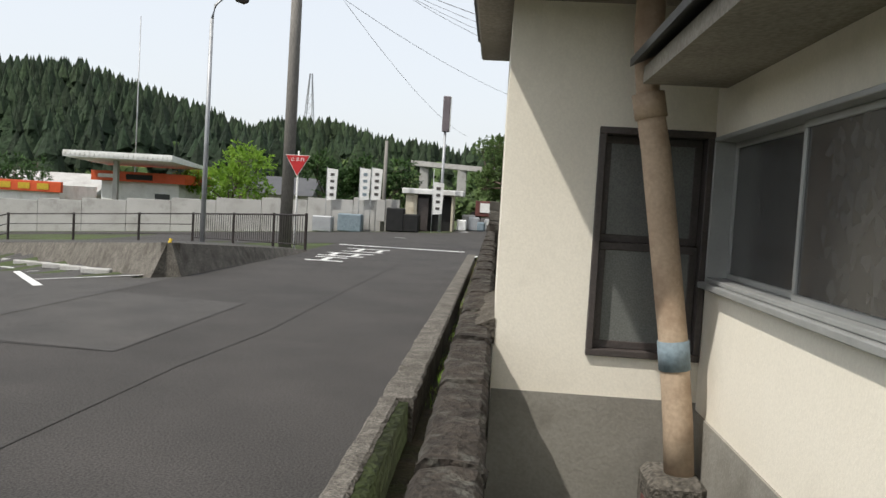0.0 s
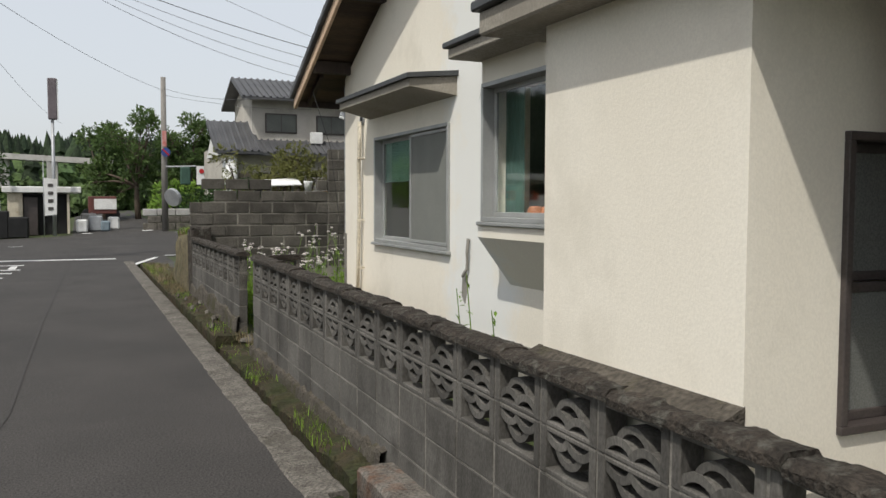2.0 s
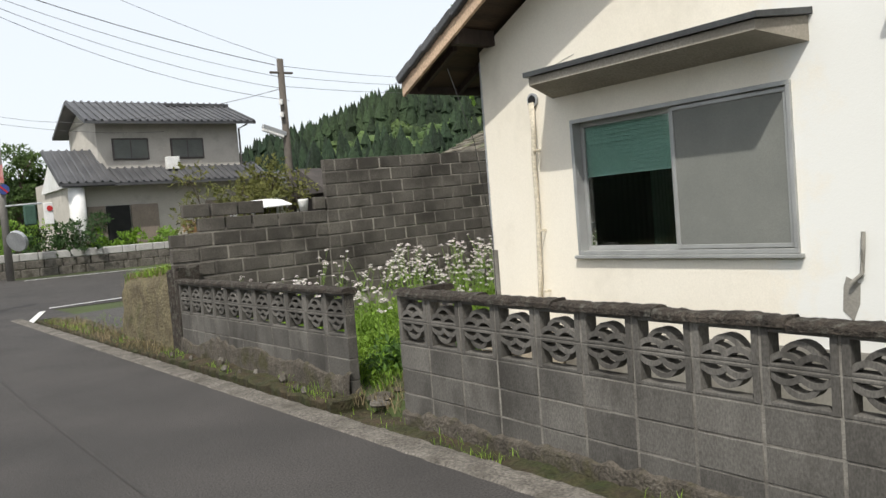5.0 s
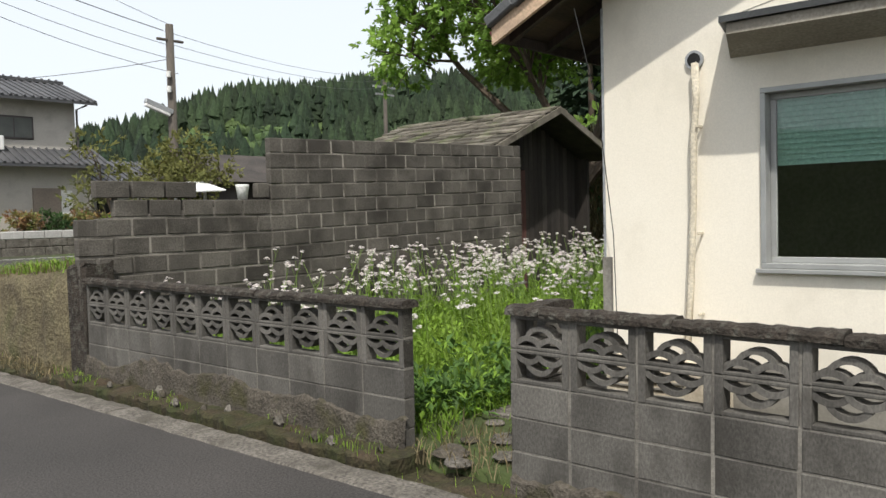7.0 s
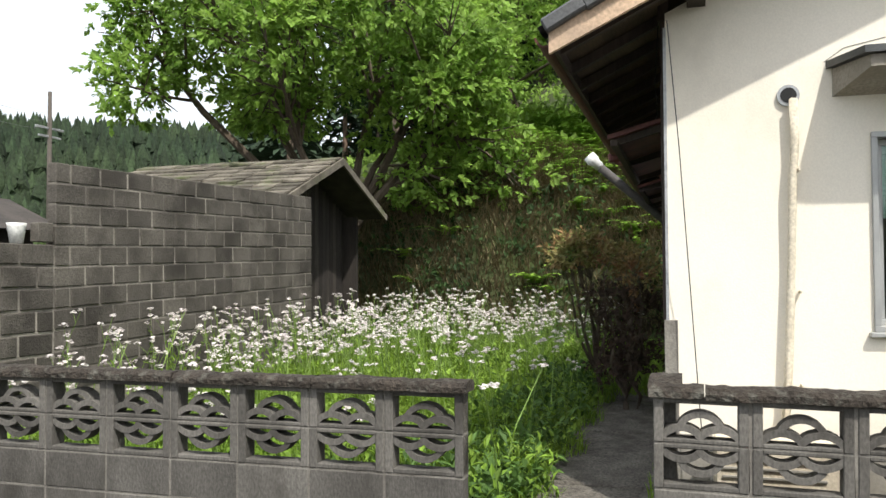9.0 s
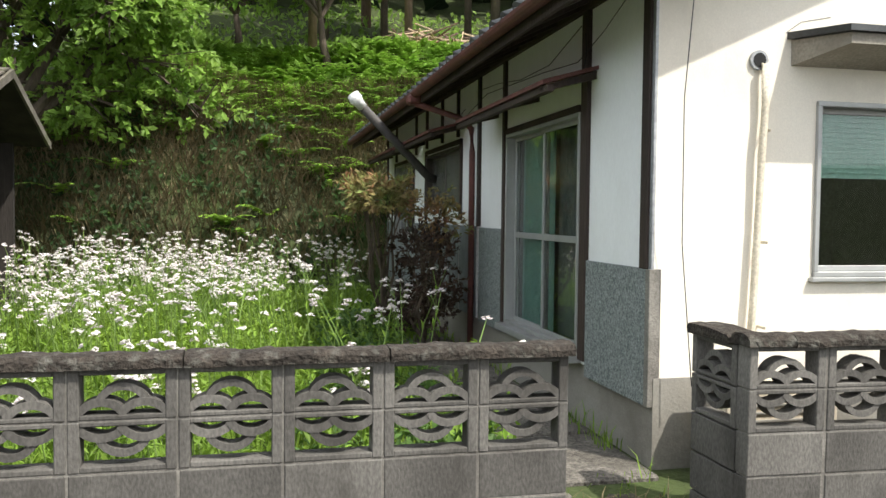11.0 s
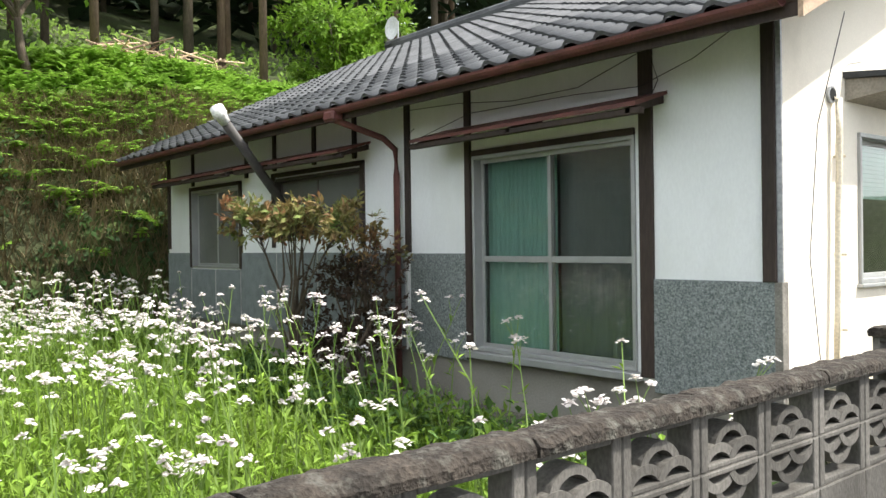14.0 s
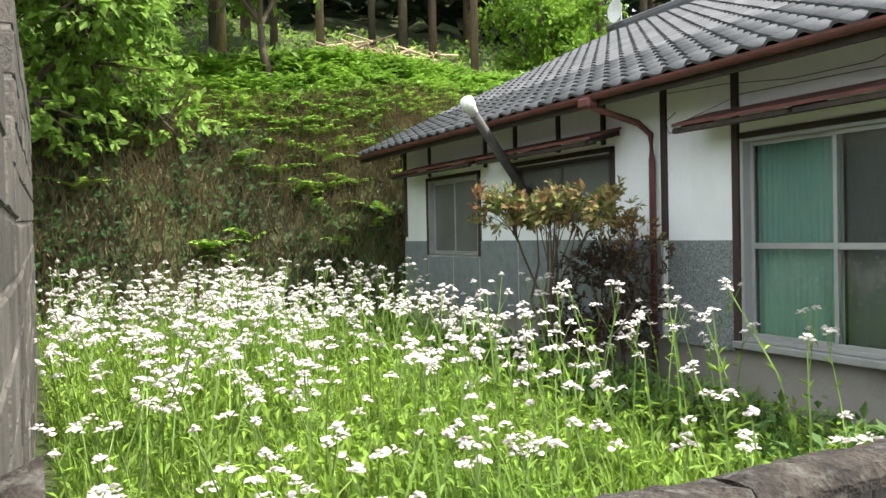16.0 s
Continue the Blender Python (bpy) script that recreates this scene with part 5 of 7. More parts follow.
for k in range(230):
    x, y = (g1.uniform(0.55, 6.5), g1.gauss(1.25, 0.3)) if k % 8 else (g1.uniform(0.4, 1.6), g1.gauss(1.4, 0.35))
    if y < 0.98:
        continue
    h = g1.uniform(0.15, 0.42) * (1 if x > 1.5 else 0.6)
    for j in range(22):
        leaf(lw, Vector((x + g1.gauss(0, 0.06), y + g1.gauss(0, 0.06), 0.1 + h * g1.random())), rdir(g1, 0.3), Vector((0, 0, 1)), g1.uniform(0.05, 0.12), 0.5)
single("leafy_weeds", lw, mat("weed_leaf", (0.11, 0.20, 0.045), (0.065, 0.13, 0.03), 1.5, 0.6, 0, 10, per_piece=0.3, trans=0.35), "dark green leafy weeds beside the garden path", "weeds", kind="stuff")


def flower_head(m, hd, R):
    """A flat cluster of small round florets."""
    for i in range(9):
        a, r = 2.4 * i + g1.uniform(-0.4, 0.4), R * math.sqrt((i + 0.3) / 9)
        c = hd + Vector((r * math.cos(a), r * math.sin(a), 0.018 * (1 - (r / R) ** 2) + g1.uniform(-0.008, 0.008)))
        s0 = g1.uniform(0.008, 0.016)
        n = (Vector((0, 0, 1)) + rdir(g1) * 0.55).normalized()
        u = n.cross(Vector((1, 0.3, 0))).normalized() * s0
        v = n.cross(u).normalized() * s0
        o = len(m.v)
        m.v.append((c + n * 0.006)[:])
        m.v += [(c + u * math.cos(b) + v * math.sin(b))[:] for b in (0, 1.047, 2.094, 3.142, 4.189, 5.236)]
        m.f += [(o, o + 1 + q, o + 1 + (q + 1) % 6) for q in range(6)]


for k in range(1000):
    x, y = g1.uniform(0.3, 11.2), g1.uniform(1.0, 5.35)
    dens = 0.14 + 0.86 * smooth01(1.4, 3.3, y + 0.25 * (x - 5) * (x > 5)) * (0.32 + 0.68 * smooth01(0.5, 5.5, x))
    dens *= 0.65 + 0.7 * (0.5 + noise.noise(Vector((x * 0.8, y * 0.8, 3))))
    if not garden_ok(x, y) or g1.random() > dens:
        continue
    z = ground_z(x, y)
    h = g1.uniform(0.5, 0.95) if g1.random() < 0.85 else g1.uniform(0.95, 1.15)
    if x < 1.6:
        h *= 0.85
    az, ln = g1.gauss(0.9, 1.5), g1.uniform(0.05, 0.45)
    top = Vector((x + math.cos(az) * ln * h, y + math.sin(az) * ln * h, z + h))
    midp = Vector((x + math.cos(az) * ln * h * 0.4, y + math.sin(az) * ln * h * 0.4, z + h * 0.55))
    sm.tube([(x, y, z), midp, top], [0.006, 0.005, 0.003], 3, cap=False)
    for j in range(11):
        t = g1.uniform(0.05, 0.85)
        c = Vector((x, y, z)).lerp(midp, min(1, t / 0.55)) if t < 0.55 else midp.lerp(top, (t - 0.55) / 0.45)
        leaf(lm, c, rdir(g1, 0.4), Vector((0, 0, 1)), g1.uniform(0.04, 0.13) * (1.2 - 0.7 * t), 0.3)
    for j in range(g1.choice((1, 2, 2, 3, 4, 5))):
        if j:
            b = midp.lerp(top, g1.uniform(0.4, 0.85))
            a = g1.uniform(0, 6.28)
            q = g1.uniform(0.03, 0.10)
            hd = b + Vector((math.cos(a) * q, math.sin(a) * q, g1.uniform(0.06, 0.18)))
            sm.tube([b, hd], [0.003, 0.002], 3, cap=False)
        else:
            hd = top
        flower_head(fm, hd, g1.uniform(0.016, 0.042))
STEM = mat("pale_stem", (0.24, 0.34, 0.09), (0.16, 0.26, 0.06), 1.5, 0.7, 0, 10, per_piece=0.2, trans=0.2)
fl = single("wild_flowers", fm, PETAL, "white wild flower heads on tall thin stems in the garden", "flowers", kind="stuff")
part("stems", sm, STEM, fl)
part("stem_leaves", lm, GRASS, fl)
# weeds along the gutter, at the gap and the lane's edge
wm = Mesh()
for k in range(2600):
    y = g1.uniform(-4.6, 13)
    x = g1.choice((g1.uniform(-0.39, -0.30), g1.uniform(-0.25, -0.04), g1.uniform(-0.30, -0.2)))
    if y > 5.5 and g1.random() < 0.5:
        x = g1.uniform(-0.1, 0.9)
    if 0.2 < y < 1.0 and g1.random() < 0.8:
        x = g1.uniform(-0.05, 0.9)
    z = -0.30 if -0.40 < x < -0.30 else (ledge_top(y) if x < 0.1 else ground_z(x, y))
    if noise.noise(Vector((y * 0.8, x * 2, 5))) < -0.05 and x < 0:
        continue
    blade(wm, x, y, z - 0.01, g1.uniform(0.03, 0.11), g1.uniform(0.002, 0.004), g1.uniform(0.1, 0.9), g1.uniform(0, 6.28))
for k in range(700):
    x = g1.uniform(0.6, 6.2)
    y = g1.choice((g1.uniform(0.13, 0.27), g1.uniform(0.96, 1.08)))
    if noise.noise(Vector((x * 1.6, y * 3, 8))) > -0.05:
        blade(wm, x, y, 0.11, g1.uniform(0.05, 0.2), g1.uniform(0.003, 0.006), g1.uniform(0.2, 0.9), g1.uniform(0, 6.28))
single("weeds", wm, GRASS, "green and yellowing weeds growing in the gutter and wall gap", "weeds", kind="stuff")
def bank_z(x, y):
    k = (1.10 - 0.06 * (y - 5.62)) * (1 - smooth01(8.1, 8.72, y))
    return ground_z(x, y) if not (5.62 < y < 8.7 and 0.05 < x < 1.6) else k * (1.0 if x < 0.5 else 1.03 - 0.62 * (x - 0.5))


bg = Mesh()
for k in range(2600):
    x, y = g1.uniform(0.08, 1.3), g1.uniform(5.7, 8.5)
    if noise.noise(Vector((x * 2, y * 2, 1))) > -0.1:
        blade(bg, x, y, bank_z(x, y) - 0.03, g1.uniform(0.08, 0.24), g1.uniform(0.004, 0.009), g1.uniform(0.4, 1.2), g1.uniform(0, 6.28))
single("bank_grass", bg, GRASS, "green grass on top of the earth bank", "grass", kind="stuff")
dm = Mesh()
for k in range(2400):
    x, y = (g1.uniform(-0.1, 0.5), g1.uniform(0.25, 0.98)) if k % 12 == 0 else ((g1.uniform(-0.12, 1.4), g1.uniform(5.6, 8.6)) if k % 7 == 1 else (g1.uniform(-0.3, 0.3), g1.uniform(5.6, 13)))
    blade(dm, x, y, bank_z(x, y) - 0.02, g1.uniform(0.05, 0.2), 0.004, g1.uniform(0.3, 1.0), g1.uniform(0, 6.28))
single("dry_grass", dm, DRY, "dry straw-coloured grass tufts beside the walls", "grass", kind="stuff")
wl1 = Mesh()
for (x, y, h) in ((0.45, -4.35, 1.16), (0.5, -4.1, 1.04), (0.42, -4.75, 0.98)):
    wl1.tube([(x, y, 0.1), (x + 0.03, y + 0.02, h * 0.6), (x, y + 0.05, h)], [0.006, 0.005, 0.003], 4)
    for j in range(13):
        leaf(wl1, Vector((x + 0.01, y + 0.02, g1.uniform(0.3, 1.0) * h)), rdir(g1, 0.4), Vector((0, 0, 1)), g1.uniform(0.03, 0.075), 0.35)
single("tall_weeds", wl1, GRASS, "tall leafy weeds between garden wall and house", "weeds", kind="stuff")


def tree(name, label, base, clumps, leaf_mat, n, size, trunk_r=0.14, seed=1, bark=None, droop=0.0, category="tree", fork=0.35, leaf_w=0.45):
    """Tapered trunk, a limb to every clump, and sprays of leaves round the clumps (x, y, z, radius)."""
    g = random.Random(seed)
    base = Vector(base)
    th = thing(name, label, category, at=base)
    cen = sum((Vector(c[:3]) for c in clumps), Vector()) / len(clumps)
    fk = base.lerp(Vector((cen.x, cen.y, cen.z)), fork)
    tm = Mesh()
    tm.tube([base - Vector((0, 0, 0.2)), base.lerp(fk, 0.5) + Vector((g.uniform(-.1, .1), g.uniform(-.1, .1), 0)), fk], [trunk_r * 1.25, trunk_r, trunk_r * 0.8], 9)
    part("trunk", tm, bark or BARK, th, smooth=True)
    lb, cr = Mesh(), Mesh()
    mains = [Vector(c[:3]) for c in clumps[::max(1, len(clumps) // 7)]]
    bends = []
    for e in mains:
        b = fk.lerp(e, 0.55) + Vector((g.uniform(-.25, .25), g.uniform(-.25, .25), g.uniform(0, .3))) * (e - fk).length * 0.25
        bends.append(b)
        lb.tube([fk, fk.lerp(b, 0.5) + Vector((g.uniform(-.1, .1), g.uniform(-.1, .1), 0.05)), b, e], [trunk_r * 0.6, trunk_r * 0.5, trunk_r * 0.36, trunk_r * 0.08], 7, cap=False)
    vol = sum(c[3] ** 2 for c in clumps)
    for cx, cy, cz, r in clumps:
        c = Vector((cx, cy, cz))
        near = min(range(len(mains)), key=lambda i: (mains[i] - c).length)
        root = bends[near].lerp(mains[near], g.uniform(0.0, 0.6))
        mid = root.lerp(c, 0.5) + Vector((g.uniform(-.3, .3), g.uniform(-.3, .3), g.uniform(-0.1, .3))) * r * 0.4
        lb.tube([root, mid, c], [trunk_r * 0.2, trunk_r * 0.14, trunk_r * 0.05], 5, cap=False)
        for k in range(int(6 + r * 3)):
            e = c + rdir(g) * r * g.uniform(0.5, 0.95)
            lb.tube([mid.lerp(c, g.random()), e], [trunk_r * 0.12, trunk_r * 0.04], 4, cap=False)
        for k in range(int(n * r * r / vol / 7)):
            d = rdir(g, 0.15)
            e = c + Vector((d.x, d.y, d.z * 0.75)) * r * (0.35 + 0.7 * g.random() ** 0.6) * (1 + 0.35 * noise.noise(d * 2.2 + c))
            axis = (d + rdir(g) * 0.7 + Vector((0, 0, -droop))).normalized()
            for j in range(7):
                dd = (axis + rdir(g) * 0.9).normalized()
                leaf(cr, e + axis * size * 0.4 * (j - 3) * 0.5, dd, (Vector((-0.45, -0.35, 0.9)) + rdir(g) * 0.6).normalized(), size * g.uniform(0.7, 1.3), leaf_w)
    tagged(part("limb_network", lb, bark or BARK, th), kind="stuff")
    tagged(part("crown", cr, leaf_mat, th), kind="stuff")
    return th


gt = random.Random(21)
big = []
for k in range(54):
    a, b = gt.uniform(0, 6.28), gt.uniform(-0.55, 1)
    r = math.sqrt(gt.random())
    u, v = 4.1 * r * math.cos(a), 3.0 * r * math.sin(a)
    big.append((11.6 - 0.5 * u + 0.85 * v, 7.5 + 0.86 * u + 0.4 * v, 6.0 + 2.7 * b * math.sqrt(max(0.05, 1 - r * r * 0.8)), gt.uniform(0.6, 1.05)))
big += [(12.6, 5.2, 3.6, 1.0), (13.0, 4.2, 4.4, 1.1), (12.8, 5.8, 4.8, 1.1), (13.3, 3.4, 3.5, 0.8), (12.4, 6.0, 5.9, 1.2), (13.2, 4.6, 6.0, 1.2)]
tree("broadleaf_tree", "large spreading broadleaf tree with fresh green leaves behind the shed", (12.6, 7.4, ground_z(12.6, 7.4)), big, LEAF, 36000, 0.165, 0.2, 5, droop=0.3, fork=0.3, leaf_w=0.62)


def blob(c, r, n, g, flat=0.7):
    return [(c[0] + r * g.uniform(-1, 1), c[1] + r * g.uniform(-1, 1), c[2] + r * flat * g.uniform(-1, 1), r * g.uniform(0.35, 0.6)) for _ in range(n)]


z = ground_z(17, 0.6)
tree("small_tree", "small dark green broadleaf tree on the bank", (17, 0.6, z), blob((16.6, 1.2, z + 3.4), 1.9, 16, gt), LEAF, 9000, 0.2, 0.09, 6)
z = ground_z(18.5, 4.5)
tree("small_tree", "small broadleaf tree on the wooded bank", (18.5, 4.5, z), blob((18.2, 4.5, z + 3.2), 2.4, 16, gt), LEAF, 9000, 0.2, 0.09, 7)
z = ground_z(21, -9.6)
tree("bright_shrub", "bright yellow-green leafy shrub on the bank", (21, -9.6, z), blob((21, -9.6, z + 1.6), 1.7, 20, gt), LEAFB, 9000, 0.22, 0.07, 8, category="shrub")
for k, (x, y, rr) in enumerate(((20, 8.5, 2.4), (24, 3, 2.6))):
    z = ground_z(x, y)
    tree("broadleaf_tree", "leafy green tree on the wooded slope", (x, y, z), blob((x, y, z + rr * 1.5), rr, 14, gt), LEAF if k % 2 else LEAFD, 6000, 0.26, 0.11, 30 + k)
for k, (x, y, r) in enumerate(((1.5, 7.0, 0.85), (2.4, 7.2, 0.7))):
    tree("garden_shrub", "loose yellowish-green garden shrub behind the block wall", (x, y, 0), [(x + gt.uniform(-r, r), y + gt.uniform(-.4, .4), 2.15 + gt.uniform(-.4, .45), 0.33) for _ in range(12)],
         mat("olive_leaf", (0.17, 0.17, 0.05), (0.11, 0.12, 0.035), 1.5, 0.7, 0, 10, per_piece=0.3, trans=0.3), 2400, 0.07, 0.045, 40 + k, category="shrub")
# shrub by the house side
NAND = mat("reddish_leaf", (0.30, 0.13, 0.075), (0.15, 0.23, 0.06), 2.5, 0.7, 0, 10, per_piece=0.35, trans=0.25)
tree("nandina_shrub", "leggy shrub with reddish and green leaves beside the house", (5.5, 1.0, 0.1), [(5.5 + gt.uniform(-1.15, 1.15), 1.0 + gt.uniform(-0.25, 0.3), 1.76 + gt.uniform(-0.1, 0.12), 0.17) for _ in range(26)], NAND, 3000, 0.075, 0.03, 50, category="shrub", fork=0.2)
tree("withered_shrub", "dense withered brown shrub beside the house wall", (4.95, 0.65, 0.1), [(4.95 + gt.uniform(-0.65, 0.75), 0.62 + gt.uniform(-0.2, 0.2), 0.9 + gt.uniform(-0.5, 0.42), 0.26) for _ in range(18)],
     mat("withered_leaf", (0.075, 0.045, 0.032), (0.04, 0.03, 0.022), 3, 0.9, 0, 10, per_piece=0.3, trans=0.1), 4200, 0.055, 0.03, 51, category="shrub", fork=0.2)
tree("twiggy_shrub", "bare twiggy shrub with a few dark leaves by the downpipe", (4.9, 0.6, 0.1), [(4.85 + gt.uniform(-0.2, 0.25), 0.55 + gt.uniform(-0.1, 0.2), 1.7 + gt.uniform(-0.5, 0.5), 0.2) for _ in range(10)], NAND, 700, 0.06, 0.022, 52, category="shrub", fork=0.2)

# bank cover: ferns above, dry brush and dark undergrowth below
g2 = random.Random(31)
fe, db, ud = Mesh(), Mesh(), Mesh()
for k in range(2500):
    x, y = g2.uniform(12.4, 21), g2.uniform(-8, 6.5)
    z = ground_z(x, y)
    if z < 3.4 + 1.4 * noise.noise(Vector((x * 0.6, y * 0.6, 4))) and g2.random() < 0.82:
        continue
    c = Vector((x, y, z))
    for j in range(7):
        a = g2.uniform(0, 6.28)
        L = g2.uniform(0.45, 0.85)
        d = Vector((math.cos(a), math.sin(a), 0))
        p0, prev = c.copy(), c.copy()
        for i in range(1, 7):
            t = i / 6
            p = c + d * L * t + Vector((0, 0, L * (0.75 * t - 0.55 * t * t)))
            for s in (-1, 1):
                sd = d.cross(Vector((0, 0, 1))) * s
                w = 0.24 * L * (1 - 0.75 * t)
                o = len(fe.v)
                fe.v += [prev[:], p[:], (prev.lerp(p, 0.7) + sd * w - Vector((0, 0, 0.25 * w)))[:]]
                fe.f.append((o, o + 1, o + 2))
            prev = p
FERN = mat("fern_leaf", (0.25, 0.42, 0.055), (0.16, 0.30, 0.04), 0.8, 0.65, 0, 10, per_piece=0.25, trans=0.35)
single("ferns", fe, FERN, "bright green ferns covering the bank", "ferns", kind="stuff")
for k in range(40000):
    x, y = g2.uniform(11.0, 15.8), g2.uniform(-4, 10)
    z = ground_z(x, y)
    if z < 0.35 or (z > 4.6 and g2.random() < 0.8):
        continue
    blade(db, x, y, z - 0.03, g2.uniform(0.15, 0.6), g2.uniform(0.005, 0.015), g2.uniform(0.7, 1.6), g2.choice((math.pi, math.pi, 0)) + g2.uniform(-1.3, 1.3))
single("dry_brush", db, DRY, "dry brown brush hanging over the earth bank", "brush", kind="stuff")
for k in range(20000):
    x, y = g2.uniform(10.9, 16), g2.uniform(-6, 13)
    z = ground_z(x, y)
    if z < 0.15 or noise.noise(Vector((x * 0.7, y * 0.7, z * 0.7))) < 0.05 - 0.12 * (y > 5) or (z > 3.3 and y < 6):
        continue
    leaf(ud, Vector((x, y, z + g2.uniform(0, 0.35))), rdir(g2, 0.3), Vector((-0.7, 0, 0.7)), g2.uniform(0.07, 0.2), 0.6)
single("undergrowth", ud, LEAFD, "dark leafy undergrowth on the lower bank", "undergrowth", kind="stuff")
ug = Mesh()
for k in range(9000):
    x, y = g2.uniform(15, 34), g2.uniform(-16, 20)
    leaf(ug, Vector((x, y, ground_z(x, y) + g2.uniform(0, 0.3))), rdir(g2, 0.5), Vector((-0.5, 0, 0.8)), g2.uniform(0.15, 0.4), 0.6)
single("slope_plants", ug, LEAF, "green plants on the forest slope", "undergrowth", kind="stuff")
lp = thing("brushwood_pile", "heap of cut orange-brown brushwood on the slope", "brushwood", at=(19, -2.5, ground_z(19, -2.5)))
for k in range(90):
    x, y = 19.0 + g2.gauss(0, 0.5), -2.5 + g2.gauss(0, 0.75)
    z = ground_z(19.0, -2.5) + g2.uniform(0.02, 0.6)
    a = g2.uniform(0, 6.28)
    d = Vector((math.cos(a), math.sin(a), g2.uniform(-0.5, 0.5))) * 0.5
    part("stick", Mesh().tube([Vector((x, y, z)) - d, Vector((x, y, z)) + d], 0.022, 5), BARGE if k % 2 else BARKRED, lp)
# tall cedars up the slope
def cedar(x, y, h, seed):
    g = random.Random(seed)
    z = ground_z(x, y)
    th = thing("cedar_tree", "tall straight cedar with reddish-grey trunk on the slope", "tree", group="cedars on the slope", at=(x, y, z))
    r = g.uniform(0.13, 0.22)
    part("trunk", Mesh().tube([(x, y, z - 0.3), (x + g.uniform(-.1, .1), y, z + h * 0.5), (x, y, z + h)], [r, r * 0.75, 0.03], 8), BARKRED if g.random() < 0.5 else BARK, th, smooth=True)
    m = Mesh()
    for k in range(420):
        t = g.random() ** 0.8
        zz = z + h * (0.32 + 0.68 * t)
        a = g.uniform(0, 6.28)
        rr = (1 - t) * h * 0.17 * g.uniform(0.3, 1) + 0.15
        d = Vector((math.cos(a), math.sin(a), -0.35))
        leaf(m, Vector((x, y, zz)) + d * rr, (d + rdir(g) * 0.5), Vector((0, 0, 1)), g.uniform(0.5, 0.95), 0.55)
    tagged(part("crown", m, CONIFER, th), kind="stuff")


gc = random.Random(77)
for k in range(72):
    x, y = gc.uniform(20, 46), gc.uniform(-24, 24)
    if (y + 2.5) / (x + 4) > 0.6:
        continue
    cedar(x, y, gc.uniform(11, 16), 100 + k)
fw = Mesh()
for k in range(420):
    x, y = gc.uniform(34, 75), gc.uniform(-60, 45)
    if (y + 2.5) / (x + 4) > 0.62:
        continue
    z, h, w = ground_z(x, y), gc.uniform(8, 14), gc.uniform(1.6, 2.6)
    for q in range(60):
        t = gc.random()
        a = gc.uniform(0, 6.28)
        d = Vector((math.cos(a), math.sin(a), -0.3))
        leaf(fw, Vector((x, y, z + h * (0.1 + 0.9 * t))) + d * w * (1 - t) * gc.uniform(0.4, 1), d + rdir(gc) * 0.5, Vector((0, 0, 1)), gc.uniform(0.9, 1.7), 0.7)
single("cedar_forest", fw, CONIFER, "dense dark cedar forest above the bank", "forest", kind="stuff")


# ---- far side of the junction ----
def gz(x, y):
    return ground_z(x, y)


# wooded hills
gh = random.Random(5)
hm, hd = Mesh(), Mesh()


def far_conifer(m, x, y, z, h, w):
    """A pointed crown of ragged rings."""
    o = len(m.v)
    for r, (t, k) in enumerate(((0.0, 0.75), (0.16, 1.0), (0.38, 0.62), (0.44, 0.78), (0.66, 0.36), (0.71, 0.48))):
        for q in range(7):
            a = 0.898 * q + 0.45 * (r % 2)
            rr = w * k * gh.uniform(0.6, 1.25)
            m.v.append((x + rr * math.cos(a), y + rr * math.sin(a), z + h * (t + gh.uniform(-0.05, 0.03))))
    m.v.append((x, y, z + h))
    m.f += [(o + r * 7 + q, o + r * 7 + (q + 1) % 7, o + r * 7 + 7 + (q + 1) % 7, o + r * 7 + 7 + q) for r in range(5) for q in range(7)]
    m.f += [(o + 35 + q, o + 35 + (q + 1) % 7, o + 42) for q in range(7)]


def far_broadleaf(m, x, y, z, w):
    """An uneven crown of several lumps with loose leaf masses on its outline."""
    for lump in range(4):
        c = Vector((x + gh.uniform(-0.7, 0.7) * w, y + gh.uniform(-0.7, 0.7) * w, z + w * gh.uniform(0.5, 1.3)))
        r = w * gh.uniform(0.4, 0.7)
        o = len(m.v)
        for i in range(1, 5):
            for j in range(7):
                a, b = math.pi * i / 5, 0.898 * j + 0.45 * (i % 2)
                d = Vector((math.sin(a) * math.cos(b), math.sin(a) * math.sin(b), math.cos(a)))
                m.v.append((c + d * r * gh.uniform(0.65, 1.25))[:])
        m.v.append((c + Vector((0, 0, r)))[:])
        m.f += [(o + i * 7 + j, o + i * 7 + (j + 1) % 7, o + i * 7 + 7 + (j + 1) % 7, o + i * 7 + 7 + j) for i in range(3) for j in range(7)]
        m.f += [(o + j, o + (j + 1) % 7, o + 28) for j in range(7)]
        for q in range(9):
            d = rdir(gh, 0.3)
            leaf(m, c + d * r * gh.uniform(0.7, 1.05), d + rdir(gh) * 0.8, d, gh.uniform(0.4, 0.8), 0.8)


for k in range(8200):
    az = math.radians(gh.uniform(-52, 64))
    r = math.sqrt(gh.uniform(80 ** 2, 217 ** 2))
    x, y = r * math.sin(az), r * math.cos(az)
    if (20 < x < 60 and y < 30) or (r < 97 and -0.16 < az < 0.10):
        continue
    if r < 92 and az > 0.1:
        continue
    z = ground_z(x, y)
    con = noise.noise(Vector((x * 0.022, y * 0.022, 9))) + gh.uniform(-0.2, 0.2) + 0.020 * (z - 7) > -0.22
    if con:
        h = gh.uniform(8.0, 11.5)
        far_conifer(hm, x, y, z - 0.5, h * min(1, 0.55 + r / 300), gh.uniform(1.7, 2.5))
    else:
        far_broadleaf(hd, x, y, z, gh.uniform(2.0, 3.4))
